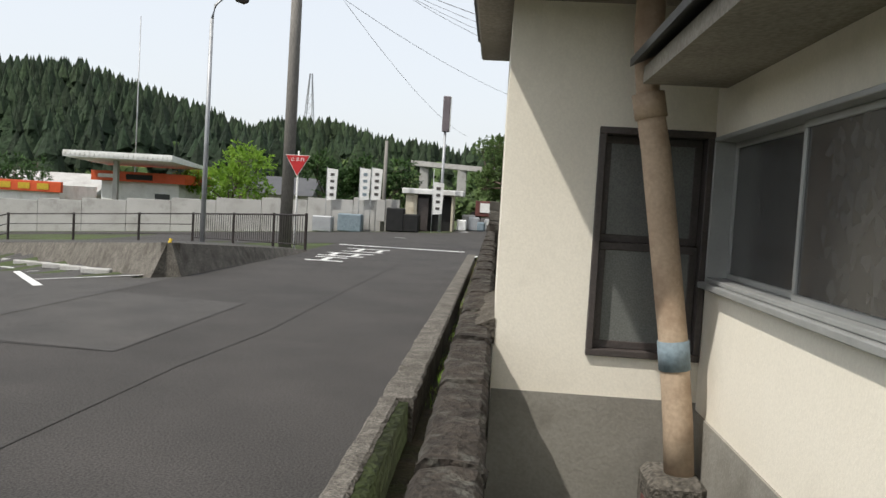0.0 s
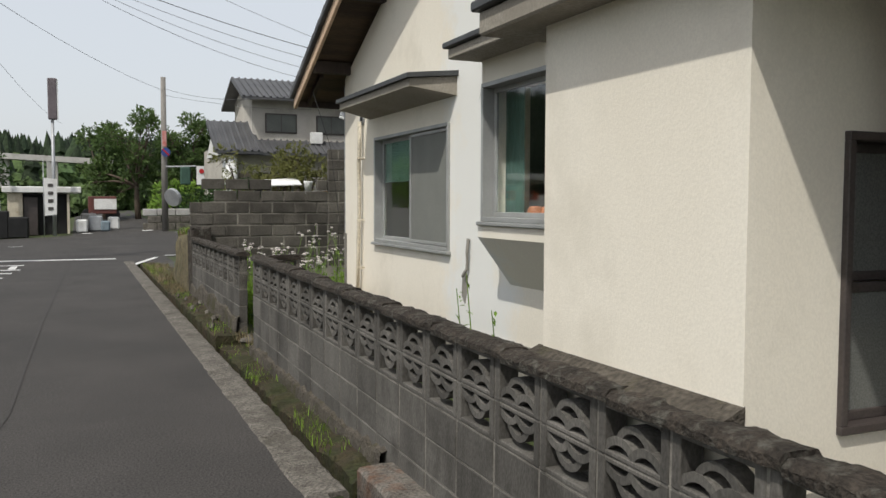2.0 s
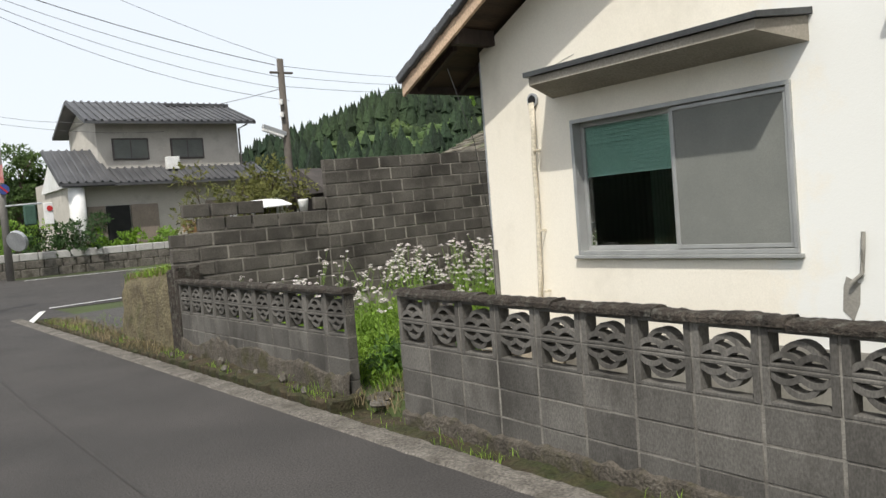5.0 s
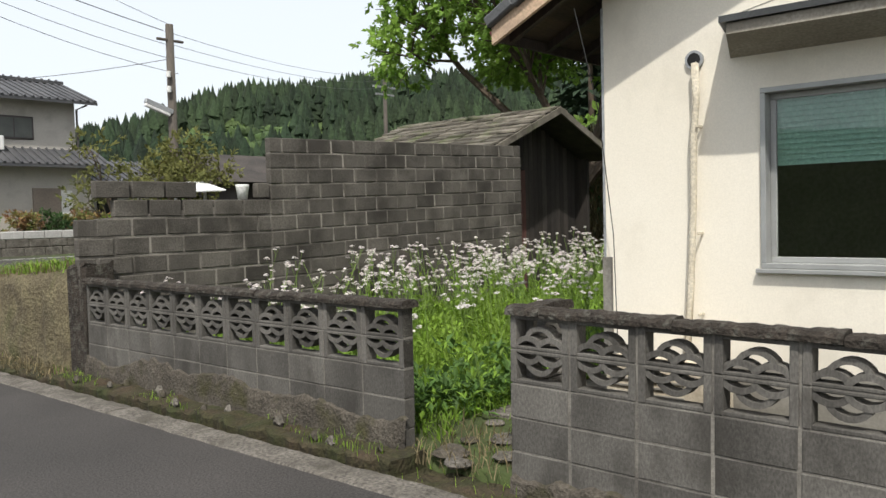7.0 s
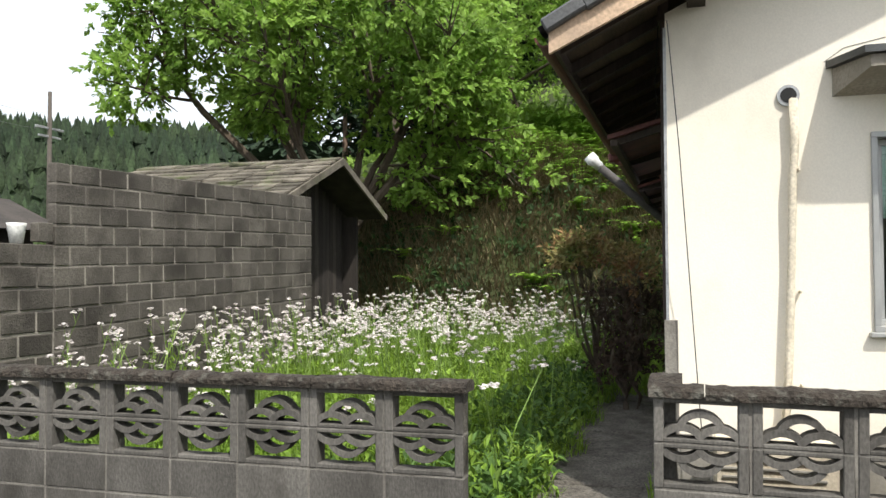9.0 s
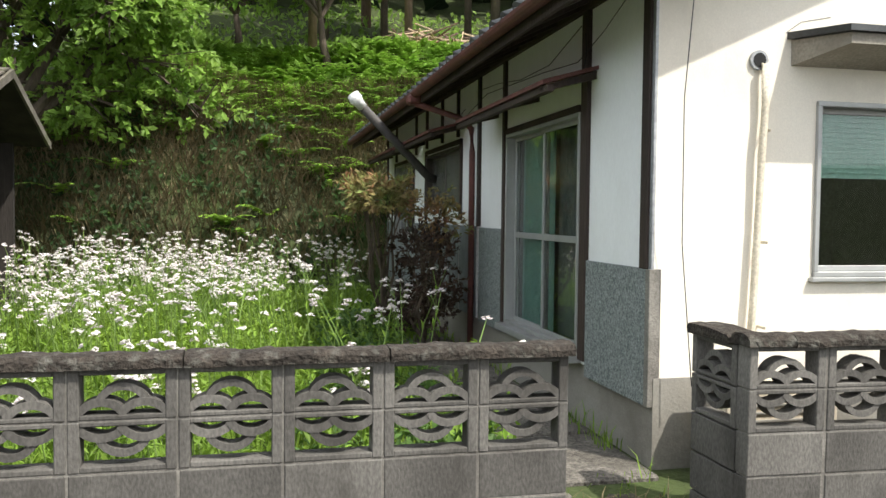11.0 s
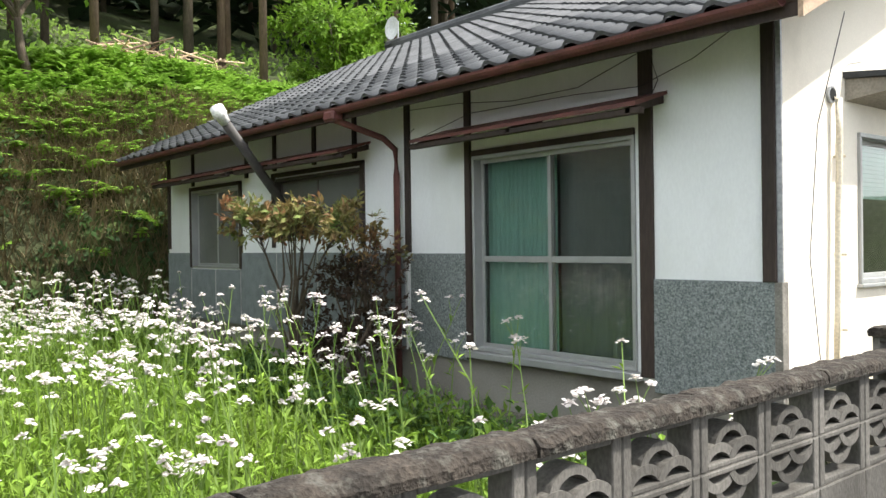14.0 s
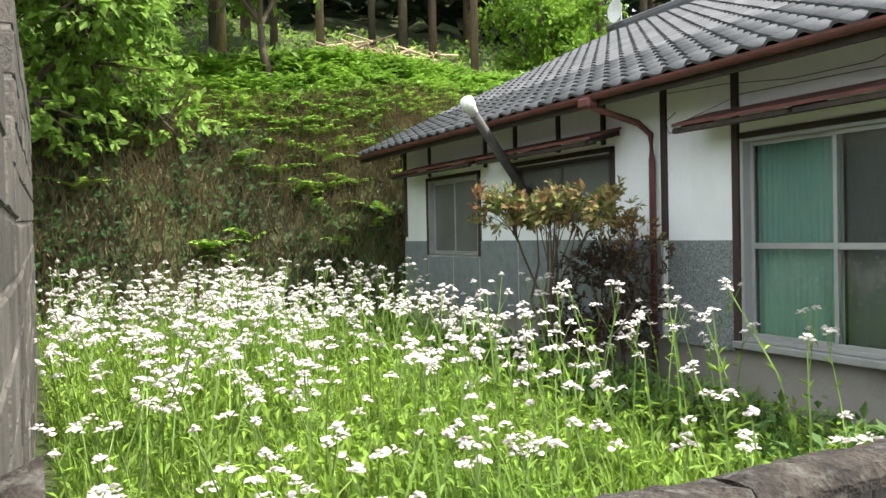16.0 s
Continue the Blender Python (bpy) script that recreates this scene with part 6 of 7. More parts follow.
for k in range(130):
    az, r = gh.uniform(-0.20, 0.05), gh.uniform(60, 84)
    far_broadleaf(hd, r * math.sin(az), r * math.cos(az), ground_z(r * math.sin(az), r * math.cos(az)) - 0.2, gh.uniform(0.9, 1.6))
single("conifer_forest", hm, HILLCON, "dark conifer forest on the distant hills", "forest", kind="stuff")
FARLEAF = mat("far_broadleaf", (0.085, 0.125, 0.036), (0.042, 0.074, 0.024), 0.05, 0.8, 0.9, 1.6, per_piece=0.4, dist=0.4, contrast=1.6)
single("broadleaf_wood", hd, FARLEAF, "mixed green broadleaf woods at the foot of the hills", "forest", kind="stuff")

# retaining wall between parking lot and road
A, Bp = Vector((-5.35, 2.9)), Vector((-18.4, 17.6))
m = Mesh()
for k in range(13):
    p = A.lerp(Bp, k / 12)
    top = 0.56 - 1.40 * k / 12
    base = -0.10 * (-p.x - 5.2) - 0.5
    m.v += [(p.x - 0.35, p.y - 0.3, base), (p.x, p.y, top), (p.x + 0.15, p.y + 0.18, top), (p.x + 0.15, p.y + 0.18, base)]
m.f = [(4 * k + i, 4 * k + 4 + i, 4 * k + 5 + i, 4 * k + 1 + i) for k in range(12) for i in range(3)] + [(0, 1, 2, 3), (48, 49, 50, 51)]
single("retaining_wall", m, KERB, "low sloping concrete retaining wall round the parking lot", "wall", kind="structure")
m = Mesh()
for k in range(9):
    p = Vector((-5.3, 2.9)).lerp(Vector((-5.0, 11.3)), k / 8)
    top = 0.56 - 0.5 * k / 8
    m.v += [(p.x + 0.28, p.y, -0.2), (p.x + 0.02, p.y, top), (p.x - 0.16, p.y, top), (p.x - 0.16, p.y, -0.2)]
m.f = [(4 * k + i, 4 * k + 4 + i, 4 * k + 5 + i, 4 * k + 1 + i) for k in range(8) for i in range(3)] + [(0, 1, 2, 3), (32, 33, 34, 35)]
single("embankment_wall", m, KERB, "battered concrete wall along the lane holding the raised corner", "wall", kind="structure")
rim = [(-5.35, 2.95, 0.54), (-5.05, 11.4, 0.05), (-6.3, 13.2, -0.03), (-8.2, 15.4, -0.15), (-10.2, 17.2, -0.27), (-12.5, 18.1, -0.41), (-15, 18.3, -0.56), (-18.4, 18.4, -0.76), (-18.4, 17.6, -0.82)]
single("pavement", Mesh().add([(-7.5, 9.0, 0.12)] + rim, [(0, i + 1, (i + 1) % len(rim) + 1) for i in range(len(rim))]), ASPHALT_OLD, "raised grey pavement at the street corner", "pavement", kind="structure")
for k in range(9):
    x, y = -7.2 - k * 1.05, 5.4 + k * 1.2 - 1.2
    single("wheel_stop", C(x - 0.28, x + 0.28, y - 0.07, y + 0.07, gz(x, y) + 0.0, gz(x, y) + 0.12, 0.02), CONC, "pale concrete wheel stop on the parking lot", "wheel stop", group="wheel stops")

# dark railing round the corner
fence = thing("railing", "dark brown metal pedestrian railing round the street corner", "railing", at=(-5, 11.5, 0))
fpts = [Vector((-5.0, 11.5)), Vector((-6.3, 13.0)), Vector((-8.2, 15.2)), Vector((-10.2, 17.0)), Vector((-12.5, 17.9)), Vector((-15, 18.1)), Vector((-17.5, 18.2)), Vector((-20, 18.3)), Vector((-22.5, 18.4)), Vector((-25, 18.5)), Vector((-28, 18.6))]
for a, b in zip(fpts, fpts[1:]):
    za, zb = gz(a.x, a.y), gz(b.x, b.y)
    if a.x < -10.5 or True:
        for h in (0.98, 0.16) if a.x > -10 else (0.98, 0.62, 0.28):
            part("rail", Mesh().tube([(a.x, a.y, za + h), (b.x, b.y, zb + h)], 0.028 if h > 0.9 else 0.018, 6), BLACKRAIL, fence)
    n = int((b - a).length / 0.14)
    for k in range(n if a.x > -10 else 0):
        p = a.lerp(b, (k + 0.5) / n)
        zz = za + (zb - za) * (k + 0.5) / n
        part("baluster", B(p.x - 0.008, p.x + 0.008, p.y - 0.008, p.y + 0.008, zz + 0.16, zz + 0.97), BLACKRAIL, fence)
for p in fpts:
    part("post", C(p.x - 0.035, p.x + 0.035, p.y - 0.035, p.y + 0.035, gz(p.x, p.y) - 0.1, gz(p.x, p.y) + 1.03, 0.008), BLACKRAIL, fence)


def pole(name, x, y, h, r, material, label, category="pole", lean=0.0):
    z = gz(x, y)
    th = thing(name, label, category, at=(x, y, z))
    part("shaft", Mesh().tube([(x, y, z - 0.3), (x + lean * h, y, z + h)], [r, r * 0.72], 14), material, th, smooth=True)
    return th, z


up1, z = pole("utility_pole", -6.1, 13.6, 12, 0.19, POLE, "tall grey concrete utility pole by the railing", "utility pole")
part("crossarm", C(-7.1, -5.1, 13.52, 13.6, 9.2, 9.3, 0.01), STEEL, up1)
lp1, z = pole("street_lamp", -9.35, 15.6, 7.25, 0.085, STEEL, "tall galvanised street lamp with curved arm", "street lamp")
part("lamp_arm", Mesh().tube([(-9.35, 15.6, z + 7.2), (-9.25, 15.6, z + 7.7), (-8.98, 15.6, z + 7.95), (-8.6, 15.6, z + 7.97)], [0.06, 0.05, 0.045, 0.04], 8), STEEL, lp1, smooth=True)
part("lamp_head", Mesh().tube([(-8.65, 15.6, z + 7.97), (-8.55, 15.6, z + 7.95), (-8.3, 15.6, z + 7.9), (-8.18, 15.6, z + 7.86)], [0.06, 0.13, 0.15, 0.06], 10), ALUDARK, lp1, smooth=True)
# stop sign
ss, z = pole("stop_sign", -5.45, 12.1, 2.75, 0.032, WHITEP, "red triangular stop sign on a white post", "sign")
tri = lambda s, cz: [(-5.45 - s, cz + s * 0.58), (-5.45 + s, cz + s * 0.58), (-5.45, cz - s * 1.15)]
part("sign_border", Mesh().prism(tri(0.35, 2.42), "y", 12.02, 12.045), WHITEP, ss)
part("sign_plate", Mesh().prism(tri(0.325, 2.42), "y", 12.008, 12.0185), REDP, ss, "red plate")
for k, gl in enumerate("止まれ"):
    cu = bpy.data.curves.new("letter", "FONT")
    cu.body, cu.size, cu.align_x, cu.extrude = gl, 0.13, "CENTER", 0.001
    cu.materials.append(WHITEP)
    ob = new("letter", cu)
    ob.matrix_world = pose(-5.45 - 0.135 + k * 0.135, 12.003, 2.46, 90, 0, 0)
    me = bpy.data.meshes.new_from_object(ob)
    bpy.data.objects.remove(ob)
    lo = new("letter", me)
    lo.parent = ss
    lo.matrix_parent_inverse = Matrix.Translation(-Vector(ss.location))
    lo.matrix_basis = pose(-5.45 - 0.135 + k * 0.135, 12.003, 2.46, 90, 0, 0)
single("marker_post", Mesh().tube([(-5.5, 2.95, -0.1), (-5.44, 3.0, 0.28), (-5.35, 3.05, 0.62)], [0.04, 0.038, 0.03], 8), YELLOWP, "leaning worn yellow marker post at the lot's edge", "post", smooth=True)
# board on a pole
sb, z = pole("sign_board", -2.7, 31.4, 5.2, 0.09, STEEL, "tall pole carrying a narrow sign board", "sign")
part("board", C(-2.87, -2.5, 31.25, 31.55, z + 5.1, z + 6.9, 0.03), mat("faded_mauve", (0.17, 0.145, 0.155), (0.13, 0.11, 0.12), 2, 0.6, 0.1, 30), sb, "faded mauve-grey board")
part("board_edge", C(-2.49, -2.46, 31.27, 31.53, z + 5.12, z + 6.88, 0.005), WHITEP, sb)
# corner pole with signs and signal
cp, z = pole("signal_pole", 1.85, 30.2, 6.9, 0.15, POLE, "concrete pole with road signs, mirror and traffic signal", "pole")
part("sign_strip", C(1.76, 1.94, 30.0, 30.03, z + 3.8, z + 4.5, 0.005), mat("red_white_board", (0.6, 0.35, 0.33), (0.5, 0.12, 0.1), 6, 0.6, 0, 30), cp)
part("round_sign", Mesh().tube([(1.9, 30.02, z + 3.55), (1.9, 29.99, z + 3.55)], 0.2, 18), BLUEP, cp, "round blue sign")
part("sign_bar", Mesh().cbox(-0.19, 0.19, -0.005, 0.005, -0.03, 0.03, 0.002, pose(1.9, 29.98, z + 3.55, 0, 45, 0)), REDP, cp)
part("signal_arm", Mesh().tube([(1.9, 30.1, z + 2.9), (3.2, 30.0, z + 2.95)], 0.04, 6), STEEL, cp)
sg = part("signal_box", C(2.5, 2.95, 29.85, 30.05, z + 2.1, z + 2.9, 0.05), mat("signal_green", (0.05, 0.10, 0.075), (0.04, 0.08, 0.06), 3, 0.6, 0.1, 30), cp)
part("signal_plate", C(3.2, 3.55, 29.82, 29.86, z + 2.1, z + 2.95, 0.02), WHITEP, sg)
part("signal_lens", Mesh().tube([(3.42, 29.82, z + 2.72), (3.42, 29.79, z + 2.72)], 0.11, 12), REDP, sg)
mr = part("convex_mirror", Mesh().tube([(2.2, 29.85, z + 1.55), (2.1, 29.75, z + 1.5)], [0.42, 0.40], 16), STEEL, cp, "round convex road mirror")
# grey wall along the crossing with flags and bins
for k in range(13):
    x0 = -36 + k * 2.4
    single("block_panel", C(x0, x0 + 2.38, 31.4, 31.55, gz(x0, 31.4) - 0.4, gz(x0, 31.4) + 1.75, 0.01), CONC, "pale concrete wall panel along the crossroad", "wall", group="concrete wall panels", kind="structure")
for k, (x, c) in enumerate(((-8.6, "w"), (-6.9, "l"), (-6.3, "w"), (-3.1, "w"))):
    f, z = pole("banner", x, 31.2 if k < 3 else 30.9, 3.3, 0.022, STEEL, "advertising banner on a thin pole", "banner")
    bz = z + (1.6 if k < 3 else 0.9)
    part("cloth", Mesh().prism([(x + 0.02, bz + 1.65), (x + 0.55, bz + 1.6), (x + 0.5, bz + 0.05), (x + 0.03, bz)], "y", 31.19 if k < 3 else 30.88, 31.2 if k < 3 else 30.89), WHITEP, f, "white banner cloth")
    for q in range(4):
        part("print", C(x + 0.17, x + 0.38, (31.17 if k < 3 else 30.86), (31.185 if k < 3 else 30.875), bz + 0.24 + q * 0.34, bz + 0.38 + q * 0.34, 0.004), GREYBLUE if c == "l" else SOOT, f)
sp2, z = pole("short_pole", -5.6, 31.0, 4.6, 0.11, POLE, "weathered pole with a meter box", "pole")
part("meter_box", C(-5.9, -5.45, 30.7, 30.9, z + 0.5, z + 1.6, 0.02), CONC, sp2)
for x, w, h, mt in ((-8.6, 1.0, 0.8, STEEL), (-7.2, 1.2, 0.9, GREYBLUE), (-4.9, 0.9, 1.2, BLACK), (-4.1, 0.8, 0.9, BLACK)):
    single("bin", C(x - w / 2, x + w / 2, 30.4, 31.1, gz(x, 30.6), gz(x, 30.6) + h, 0.05), mt, "grey metal bin against the concrete wall", "bin", group="bins by the wall")
hut = thing("hut", "small cream shed with open dark front by the crossroad", "hut", at=(-3.3, 33, 0))
HUTM = mat("cream_metal", (0.62, 0.56, 0.44), (0.52, 0.47, 0.37), 2, 0.7, 0.1, 30, stain=(0.35, 0.27, 0.18))
part("wall", B(-4.6, -4.0, 32.2, 34.2, 0.0, 2.0).box(-4.0, -2.1, 34.1, 34.2, 0, 2.0).box(-2.2, -2.1, 32.2, 34.1, 0, 2.0), HUTM, hut)
part("roof", C(-4.8, -1.6, 32.0, 34.4, 2.0, 2.28, 0.03), WHITEP, hut)
# black sheet set in the open front, standing for the shade inside
part("dark_front", B(-4.0, -2.2, 32.6, 32.65, 0, 1.95), BLACK, hut)
part("door_panel", C(-3.95, -3.4, 32.3, 32.36, 0.1, 1.8, 0.01), ALUDARK, hut)
for k, (x, y, s) in enumerate(((-1.6, 32.3, 0.5), (-1.0, 32.8, 0.6), (-0.6, 32.2, 0.4), (-1.3, 33.3, 0.7), (-0.2, 33.4, 0.5))):
    single("scrap", C(x - s / 2, x + s / 2, y - s / 2, y + s / 2, gz(x, y), gz(x, y) + s * 1.2, 0.06), (WHITEP, STEEL, GREYBLUE, CONC, WHITEP)[k], "pale scrap appliance piled beside the hut", "scrap", group="scrap beside the hut")
# red trailer and road embankment
tr = thing("truck_bed", "red and white truck bed parked by the climbing side road", "truck", at=(-0.8, 43, 0))
zt = gz(-0.5, 42)
part("bed_panel", C(-1.2, 0.3, 42.4, 45, zt + 0.5, zt + 1.5, 0.03), RUST, tr)
part("bed_side", C(-0.9, 0.3, 42.36, 42.4, zt + 0.75, zt + 1.35, 0.01), WHITEP, tr)
part("tyre", Mesh().tube([(-1.2, 42.5, zt + 0.4), (-1.2, 42.8, zt + 0.4)], 0.4, 14), BLACK, tr)
part("tyre", Mesh().tube([(0.1, 42.5, zt + 0.4), (0.1, 42.8, zt + 0.4)], 0.4, 14), BLACK, tr)
# stone edging and hedge of the two-storey house
st = thing("stone_edging", "low grey stone retaining wall in front of the house garden", "wall", at=(8, 31.5, 0), kind="structure")
x = 1.0
while x < 19:
    w = rnd.uniform(0.5, 0.9)
    for r in range(3):
        z0 = gz(x, 31.6) + r * 0.33
        part("stone", C(x + (0.2 if r == 1 else 0), x + w - 0.02 + (0.2 if r == 1 else 0), 31.45, 31.8 + rnd.uniform(-.03, .03), z0 - (0.3 if r == 0 else 0), z0 + 0.32, 0.03), CONC if r == 2 else KERB, st)
    x += w
gg = random.Random(8)
for k, (x, y, r, mt) in enumerate(((6.4, 32.6, 0.7, LEAFB), (7.6, 32.5, 0.7, LEAFB), (8.8, 32.6, 0.65, LEAF), (4.9, 32.3, 1.1, LEAFD), (3.6, 32.4, 0.9, LEAFD), (10.2, 32.8, 0.7, NAND), (11.6, 32.8, 0.8, LEAFD), (12.9, 32.6, 0.7, NAND), (14.5, 32.8, 0.8, LEAFB), (2.7, 33.5, 1.0, LEAF), (17, 33, 0.9, LEAFD))):
    z = gz(x, y) + 0.3
    tree("hedge_shrub", "clipped garden shrub in front of the two-storey house", (x, y, z), blob((x, y, z + r), r, 9, gg), mt, 1500, 0.16, 0.05, 60 + k, category="shrub")
PINE = mat("layered_green", (0.115, 0.175, 0.052), (0.06, 0.105, 0.032), 1.0, 0.65, 0, 10, per_piece=0.35, trans=0.4)
for k, (x, y, h, r) in enumerate(((1.6, 44, 6.2, 2.6), (4.3, 42.5, 5.8, 2.2), (-0.2, 47, 5.4, 2.2), (6.0, 44, 4.6, 1.7))):
    z = gz(x, y)
    cl = [(x + gg.uniform(-r, r) * (1 - 0.5 * q / 15), y + gg.uniform(-r, r) * 0.7, z + 1.6 + (h - 1.6) * q / 15, r * gg.uniform(0.26, 0.42)) for q in range(16)]
    tree("pine_tree", "dark green layered garden tree beyond the junction", (x, y, z), cl, PINE, 5200, 0.24, 0.16, 80 + k, fork=0.5)

for k, (x, y, r, h, mt) in enumerate(((-18.6, 46.4, 2.3, 5.0, LEAFB), (-11.9, 48.2, 1.9, 4.4, LEAFD), (-8.1, 48.9, 1.9, 4.4, LEAFD), (-21.5, 52, 2.0, 4.2, LEAF), (-35.5, 50, 2.6, 4.8, LEAFD))):
    z = gz(x, y)
    tree("valley_tree", "leafy tree behind the crossroad wall", (x, y, z), blob((x, y, z + h - r * 0.8), r, 14, gg), mt, 3600, 0.3, 0.12, 120 + k)

# two-storey house
h2 = thing("two_storey_house", "two-storey cream Japanese house with dark ribbed tile roofs", "house", at=(10, 37, 0))
CREAM = mat("house_cream", (0.52, 0.49, 0.44), (0.46, 0.43, 0.385), 1, 0.9, 0.1, 30, stain=(0.38, 0.35, 0.31))
RIB = mat("ribbed_dark_tile", (0.085, 0.085, 0.088), (0.055, 0.056, 0.06), 1, 0.5, 0.1, 30, spec=0.5)
g0 = gz(9, 36)
part("upper_wall", B(6.6, 13.5, 35.9, 41, g0 + 4.0, 7.25), CREAM, h2)
part("lower_wall", B(5.0, 13.8, 35.2, 42, g0, g0 + 4.1), CREAM, h2)
part("annex_wall", B(13.8, 17.5, 36.4, 42, g0, g0 + 3.2), CREAM, h2)
part("gable_wall", Mesh().prism([(35.9, 7.2), (41, 7.2), (38.4, 8.0)], "x", 6.6, 13.5), CREAM, h2)


def ribbed(x0, x1, y0, z0, y1, z1, name="roof"):
    """A pitched roof plane with raised ribs down the slope."""
    o = part(name, Mesh().add([(x0, y0, z0), (x1, y0, z0), (x1, y1, z1), (x0, y1, z1), (x0, y0, z0 - 0.14), (x1, y0, z0 - 0.14), (x1, y1, z1 - 0.14), (x0, y1, z1 - 0.14)],
                              [(0, 1, 2, 3), (4, 7, 6, 5), (0, 4, 5, 1), (1, 5, 6, 2), (2, 6, 7, 3), (3, 7, 4, 0)]), RIB, h2)
    m = Mesh()
    x = x0 + 0.1
    while x < x1:
        m.tube([(x, y0 - 0.02, z0 + 0.01), (x, y1, z1 + 0.01)], 0.07, 5)
        x += 0.34
    tagged(part("rib_tiles", m, RIB, o), kind="stuff")


ribbed(5.95, 10.6, 35.1, 7.0, 38.4, 8.35)
ribbed(10.6, 14.2, 35.1, 7.0, 38.4, 8.15)
ribbed(5.95, 14.2, 41.7, 7.0, 38.4, 8.35)
ribbed(4.6, 14.4, 34.3, g0 + 3.7, 36.2, g0 + 4.6, "lower_roof")
ribbed(14.0, 18.2, 35.4, g0 + 3.0, 38.5, g0 + 4.2, "annex_roof")
ribbed(4.45, 6.8, 34.2, g0 + 3.75, 37.2, g0 + 5.45, "porch_roof")
part("porch_gable", Mesh().prism([(34.6, g0 + 3.6), (40, g0 + 3.6), (37.4, g0 + 5.2)], "x", 4.85, 5.0), WHITEP, h2)
part("porch_column", Mesh().tube([(5.25, 34.7, g0), (5.25, 34.7, g0 + 3.6)], 0.35, 12), WHITEP, h2, "stout white porch column", smooth=True)
for x0, x1, z0, z1 in ((7.27, 8.95, 5.25, 6.27), (10.0, 11.65, 5.25, 6.25)):
    fr = part("window", Mesh().cbox(x0, x1, 35.84, 35.9, z0, z1, 0.01), ALUDARK, h2)
    for k in (0, 1):
        w = (x1 - x0 - 0.2) / 2
        part("pane", B(x0 + 0.08 + k * (w + 0.04), x0 + 0.08 + w + k * (w + 0.04), 35.825, 35.838, z0 + 0.08, z1 - 0.08), FROST, fr)
TAUPE = mat("taupe_shutter", (0.28, 0.23, 0.19), (0.23, 0.19, 0.155), 1, 0.8, 0.1, 30)
for x0, x1, mt in ((5.75, 6.5, TAUPE), (6.55, 7.6, BLACK), (7.65, 8.9, TAUPE), (11.2, 12.4, TAUPE)):
    part("shutter", C(x0, x1, 35.12, 35.2, g0 + 0.5, g0 + 2.7, 0.01), mt, h2)
part("window_strip", C(12.4, 12.9, 35.12, 35.2, g0 + 0.5, g0 + 2.6, 0.01), WHITEP, h2)
part("annex_window", C(14.6, 15.6, 36.34, 36.4, g0 + 1.4, g0 + 2.4, 0.01), BLACK, h2)
part("outdoor_unit", C(9.6, 10.2, 35.3, 35.7, g0 + 4.3, g0 + 4.9, 0.02), WHITEP, h2)
part("downpipe", Mesh().tube([(13.9, 35.5, 6.9), (13.55, 35.8, 6.7), (13.55, 35.8, g0 + 4.2)], 0.05, 6), ALUDARK, h2)

h2.location = (10, 35.5, 0)

# filling station
gs = thing("filling_station", "small filling station with flat white canopy and orange-red band", "filling station", at=(-23, 42, 0))
z0 = gz(-23, 40)
part("kiosk", B(-26.3, -21.0, 43, 47, z0, z0 + 3.0), WHITEP, gs)
part("kiosk_band", C(-26.8, -20.4, 42.5, 47.4, z0 + 2.9, z0 + 3.55, 0.02), ORANGE, gs, "orange-red fascia band")
part("band_print", C(-26.3, -25.3, 42.45, 42.49, z0 + 3.1, z0 + 3.35, 0.005), WHITEP, gs)
part("band_print", C(-24.4, -22.6, 42.45, 42.49, z0 + 3.05, z0 + 3.4, 0.005), BLACK, gs)
part("canopy_slab", Mesh().prism([(39.2, z0 + 4.25), (45, z0 + 4.0), (45, z0 + 4.25), (39.2, z0 + 4.65)], "x", -27.0, -20.0), WHITEP, gs, "white corrugated canopy")
for k in range(23):
    part("canopy_lip", Mesh().tube([(-26.9 + k * 0.31, 39.15, z0 + 4.46), (-26.9 + k * 0.31, 39.3, z0 + 4.46)], 0.12, 8), WHITEP, gs)
for x in (-24.2,):
    part("canopy_post", C(x - 0.15, x + 0.15, 40.5, 40.8, z0, z0 + 4.2, 0.01), CONC, gs)
# dark sheet on the solid kiosk, standing for a shaded open doorway
part("doorway", B(-22.6, -21.6, 42.96, 43, z0, z0 + 2.2), ROOMSHADE, gs)
for x in (-26, -21.9):
    p = single("fuel_pump", C(x - 0.4, x + 0.4, 38.8, 39.3, gz(x, 39), gz(x, 39) + 1.7, 0.05), WHITEP, "white and red fuel pump under the canopy", "fuel pump", group="fuel pumps")
    part("pump_band", C(x - 0.42, x + 0.42, 38.77, 39.0, gz(x, 39) + 0.9, gz(x, 39) + 1.25, 0.01), REDP, p)
    part("pump_display", C(x - 0.3, x + 0.3, 38.76, 38.79, gz(x, 39) + 1.28, gz(x, 39) + 1.6, 0.01), BLACK, p)
side = thing("station_garage", "low white garage with orange sign band", "garage", at=(-32, 42, 0))
part("garage_wall", B(-37, -28.6, 42, 47, z0 - 0.4, z0 + 2.4), WHITEP, side)
part("garage_band", C(-37.2, -28.4, 41.7, 42, z0 + 1.9, z0 + 2.6, 0.02), ORANGE, side)
for k in range(6):
    part("band_print", C(-36.5 + k * 1.3, -35.7 + k * 1.3, 41.66, 41.69, z0 + 2.05, z0 + 2.45, 0.005), YELLOWP, side)
ms, z = pole("radio_mast", -27.2, 50, 15.6, 0.05, STEEL, "thin tall radio mast behind the station", "mast")
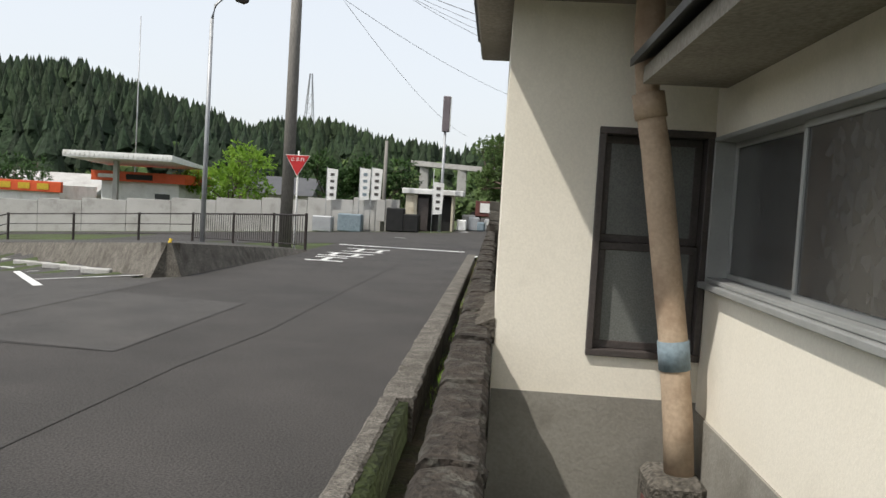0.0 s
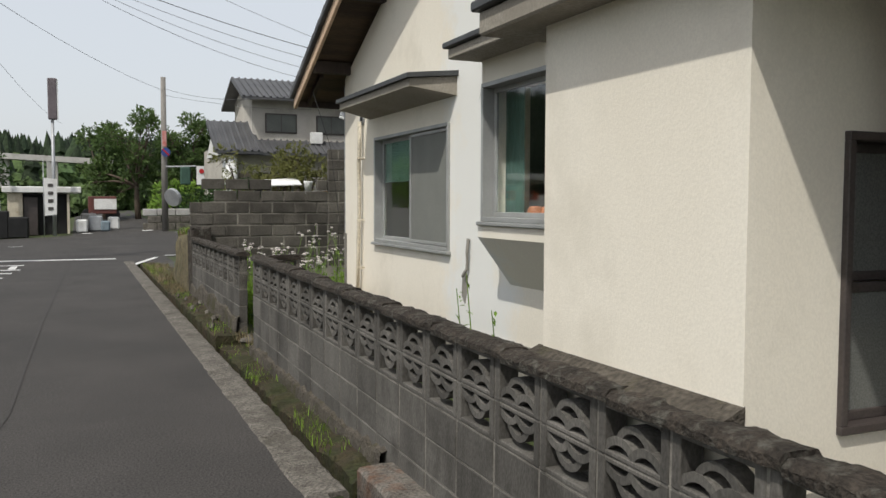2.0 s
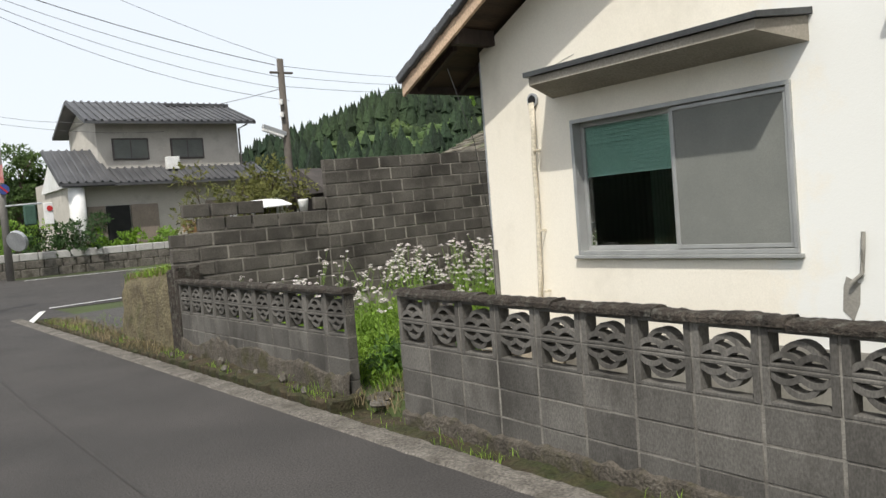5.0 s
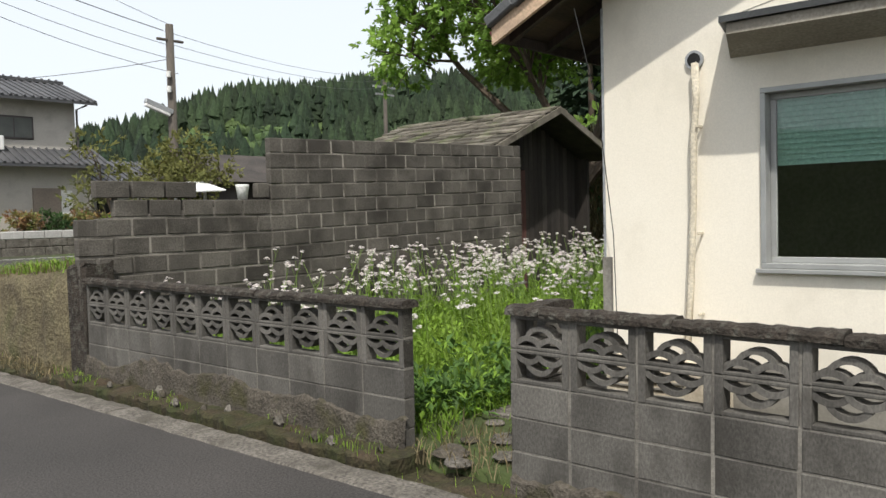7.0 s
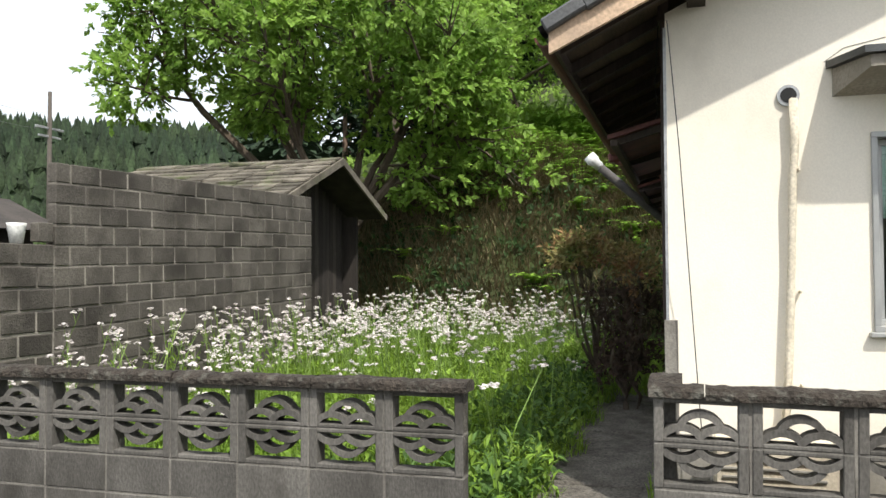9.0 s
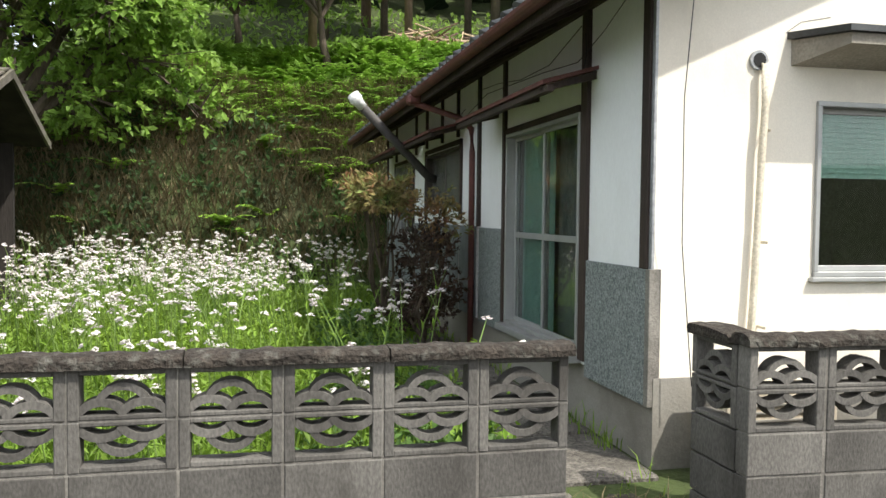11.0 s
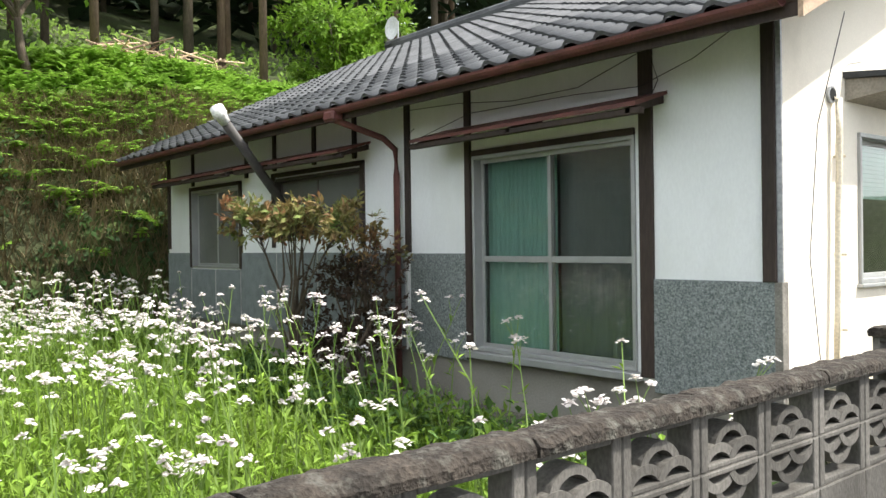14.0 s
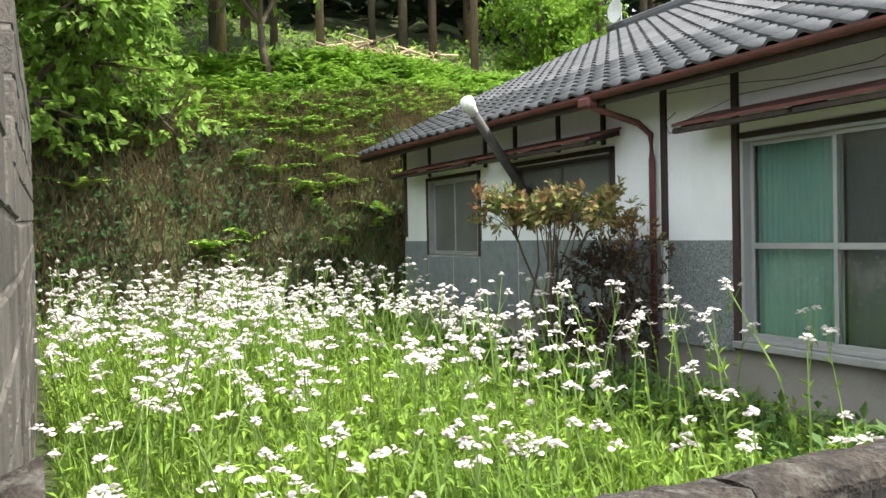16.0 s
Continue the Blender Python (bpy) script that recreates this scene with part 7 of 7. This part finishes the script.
# roofs in the valley
for k, (x, y, w, d, c) in enumerate(((-30, 62, 9, 6, WHITEP), (-38, 58, 10, 6, CONC), (-20, 66, 6, 5, RIB), (-46, 60, 10, 6, WHITEP), (-26, 72, 8, 6, RIB))):
    z = gz(x, y)
    hh = thing("valley_house", "small distant house with pitched roof in the valley", "house", group="houses in the valley", at=(x, y, z))
    part("wall", B(x - w / 2, x + w / 2, y - d / 2, y + d / 2, z - 1, z + 2.6), CREAM, hh)
    part("roof", Mesh().prism([(y - d / 2 - 0.5, z + 2.5), (y + d / 2 + 0.5, z + 2.5), (y, z + 4.2)], "x", x - w / 2 - 0.5, x + w / 2 + 0.5), c, hh)
    for q in (-0.25, 0.2):
        part("window", C(x + q * w - 0.6, x + q * w + 0.6, y - d / 2 - 0.04, y - d / 2, z + 0.8, z + 1.9, 0.01), BLACK, hh)
# viaduct
br = thing("viaduct", "distant concrete road viaduct on tall piers", "bridge", at=(-10, 92, 0))
part("deck", Mesh().add([(-10.7, 91, 6.3), (3, 86, 5.5), (3, 88, 5.5), (-10.7, 94, 6.3), (-10.7, 91, 6.9), (3, 86, 6.1), (3, 88, 6.1), (-10.7, 94, 6.9)], [(0, 1, 2, 3), (4, 7, 6, 5), (0, 4, 5, 1), (1, 5, 6, 2), (2, 6, 7, 3), (3, 7, 4, 0)]), CONC, br)
for x, y in ((-9.0, 91.3), (-4.2, 89.3)):
    part("pier", C(x - 0.55, x + 0.55, y - 0.5, y + 0.6, 0, 6.3, 0.05), CONC, br)
# lattice tower on the hill
tw = thing("pylon", "lattice transmission tower on the wooded hill", "pylon", at=(-45.6, 184, 20))
zb = ground_z(-45.6, 184)
for sx in (-1, 1):
    for sy in (-1, 1):
        part("leg", Mesh().tube([(-45.6 + sx * 1.6, 184 + sy * 1.6, zb), (-45.6 + sx * 0.25, 184 + sy * 0.25, 31.0)], 0.12, 4), STEEL, tw)
for k in range(7):
    w = 1.6 - 0.19 * k
    part("brace", Mesh().tube([(-45.6 - w, 184 - w, zb + 2.3 * k), (-45.6 + w, 184 - w, zb + 2.3 * k + 2), (-45.6 - w, 184 - w, zb + 2.3 * k + 2.3)], 0.07, 4), STEEL, tw)

# pole behind the block wall and the overhead wires
p2, z = pole("utility_pole", 5.4, 12.7, 5.6, 0.11, OLDPOLE, "grey utility pole behind the garden", "utility pole")
part("crossarm", C(5.1, 5.7, 12.66, 12.72, 5.25, 5.30, 0.01), OLDPOLE, p2)
part("lamp_bracket", Mesh().cbox(-0.62, 0.0, -0.05, 0.05, 0, 0.10, 0.01, pose(5.35, 12.65, 3.75, 0, 18, 0)), STEEL, p2)
part("lamp_tube", Mesh().cbox(-0.62, -0.05, -0.04, 0.04, -0.07, -0.01, 0.01, pose(5.35, 12.62, 3.75, 0, 18, 0)), WHITEP, p2)
for k, z in enumerate((4.2, 4.5)):
    part("insulator", Mesh().tube([(5.28, 12.6, z), (5.28, 12.6, z + 0.12)], 0.05, 8), WHITEP, p2)
p3, z = pole("utility_pole", 28, 29, 10.0, 0.13, OLDPOLE, "distant grey utility pole among the trees", "utility pole")
part("crossarm", C(27.1, 28.9, 28.96, 29.04, z + 8.2, z + 8.3, 0.01), STEEL, p3)
part("crossarm", C(27.3, 28.7, 28.96, 29.04, z + 7.8, z + 7.9, 0.01), STEEL, p3)


CABLE = mat("weathered_cable", (0.10, 0.10, 0.105), (0.07, 0.07, 0.075), 3, 0.7, 0.1, 40)


def wire(name, a, b, sag, r=0.012, label="black overhead cable between poles"):
    a, b = Vector(a), Vector(b)
    pts = [a.lerp(b, k / 14) - Vector((0, 0, sag * 4 * (k / 14) * (1 - k / 14))) for k in range(15)]
    single(name, Mesh().tube(pts, r * 0.62, 5), CABLE, label, "cable", group="overhead cables")


for k in range(4):
    wire("overhead_cable", (-6.9 + 0.5 * k, 13.55, 9.35 - 0.1 * k), (5.25 + 0.1 * k, 12.68, 5.45 - 0.28 * k), 0.45 + 0.12 * k, 0.010 if k else 0.016)
wire("overhead_cable", (-6.1, 13.6, 10.8), (5.4, 12.7, 5.6), 0.5, 0.009)
wire("overhead_cable", (-6.1, 13.6, 8.2), (1.85, 30.2, 6.6), 0.4, 0.012)
wire("overhead_cable", (-6.1, 13.6, 9.0), (-2.7, 60, 7.5), 0.8, 0.014)
wire("overhead_cable", (1.85, 30.2, 6.7), (5.4, 12.7, 4.9), 0.5, 0.012)
wire("overhead_cable", (1.85, 30.2, 6.4), (12, 35.6, 6.9), 0.3, 0.012)
for k in range(3):
    wire("overhead_cable", (5.3 + 0.1 * k, 12.7, 5.45 - 0.25 * k), (27.6 + 0.4 * k, 29, 9.2 - 0.3 * k), 0.35, 0.010)
wire("overhead_cable", (-6.1, 13.6, 10.6), (-14, -30, 11), 0.8, 0.014)
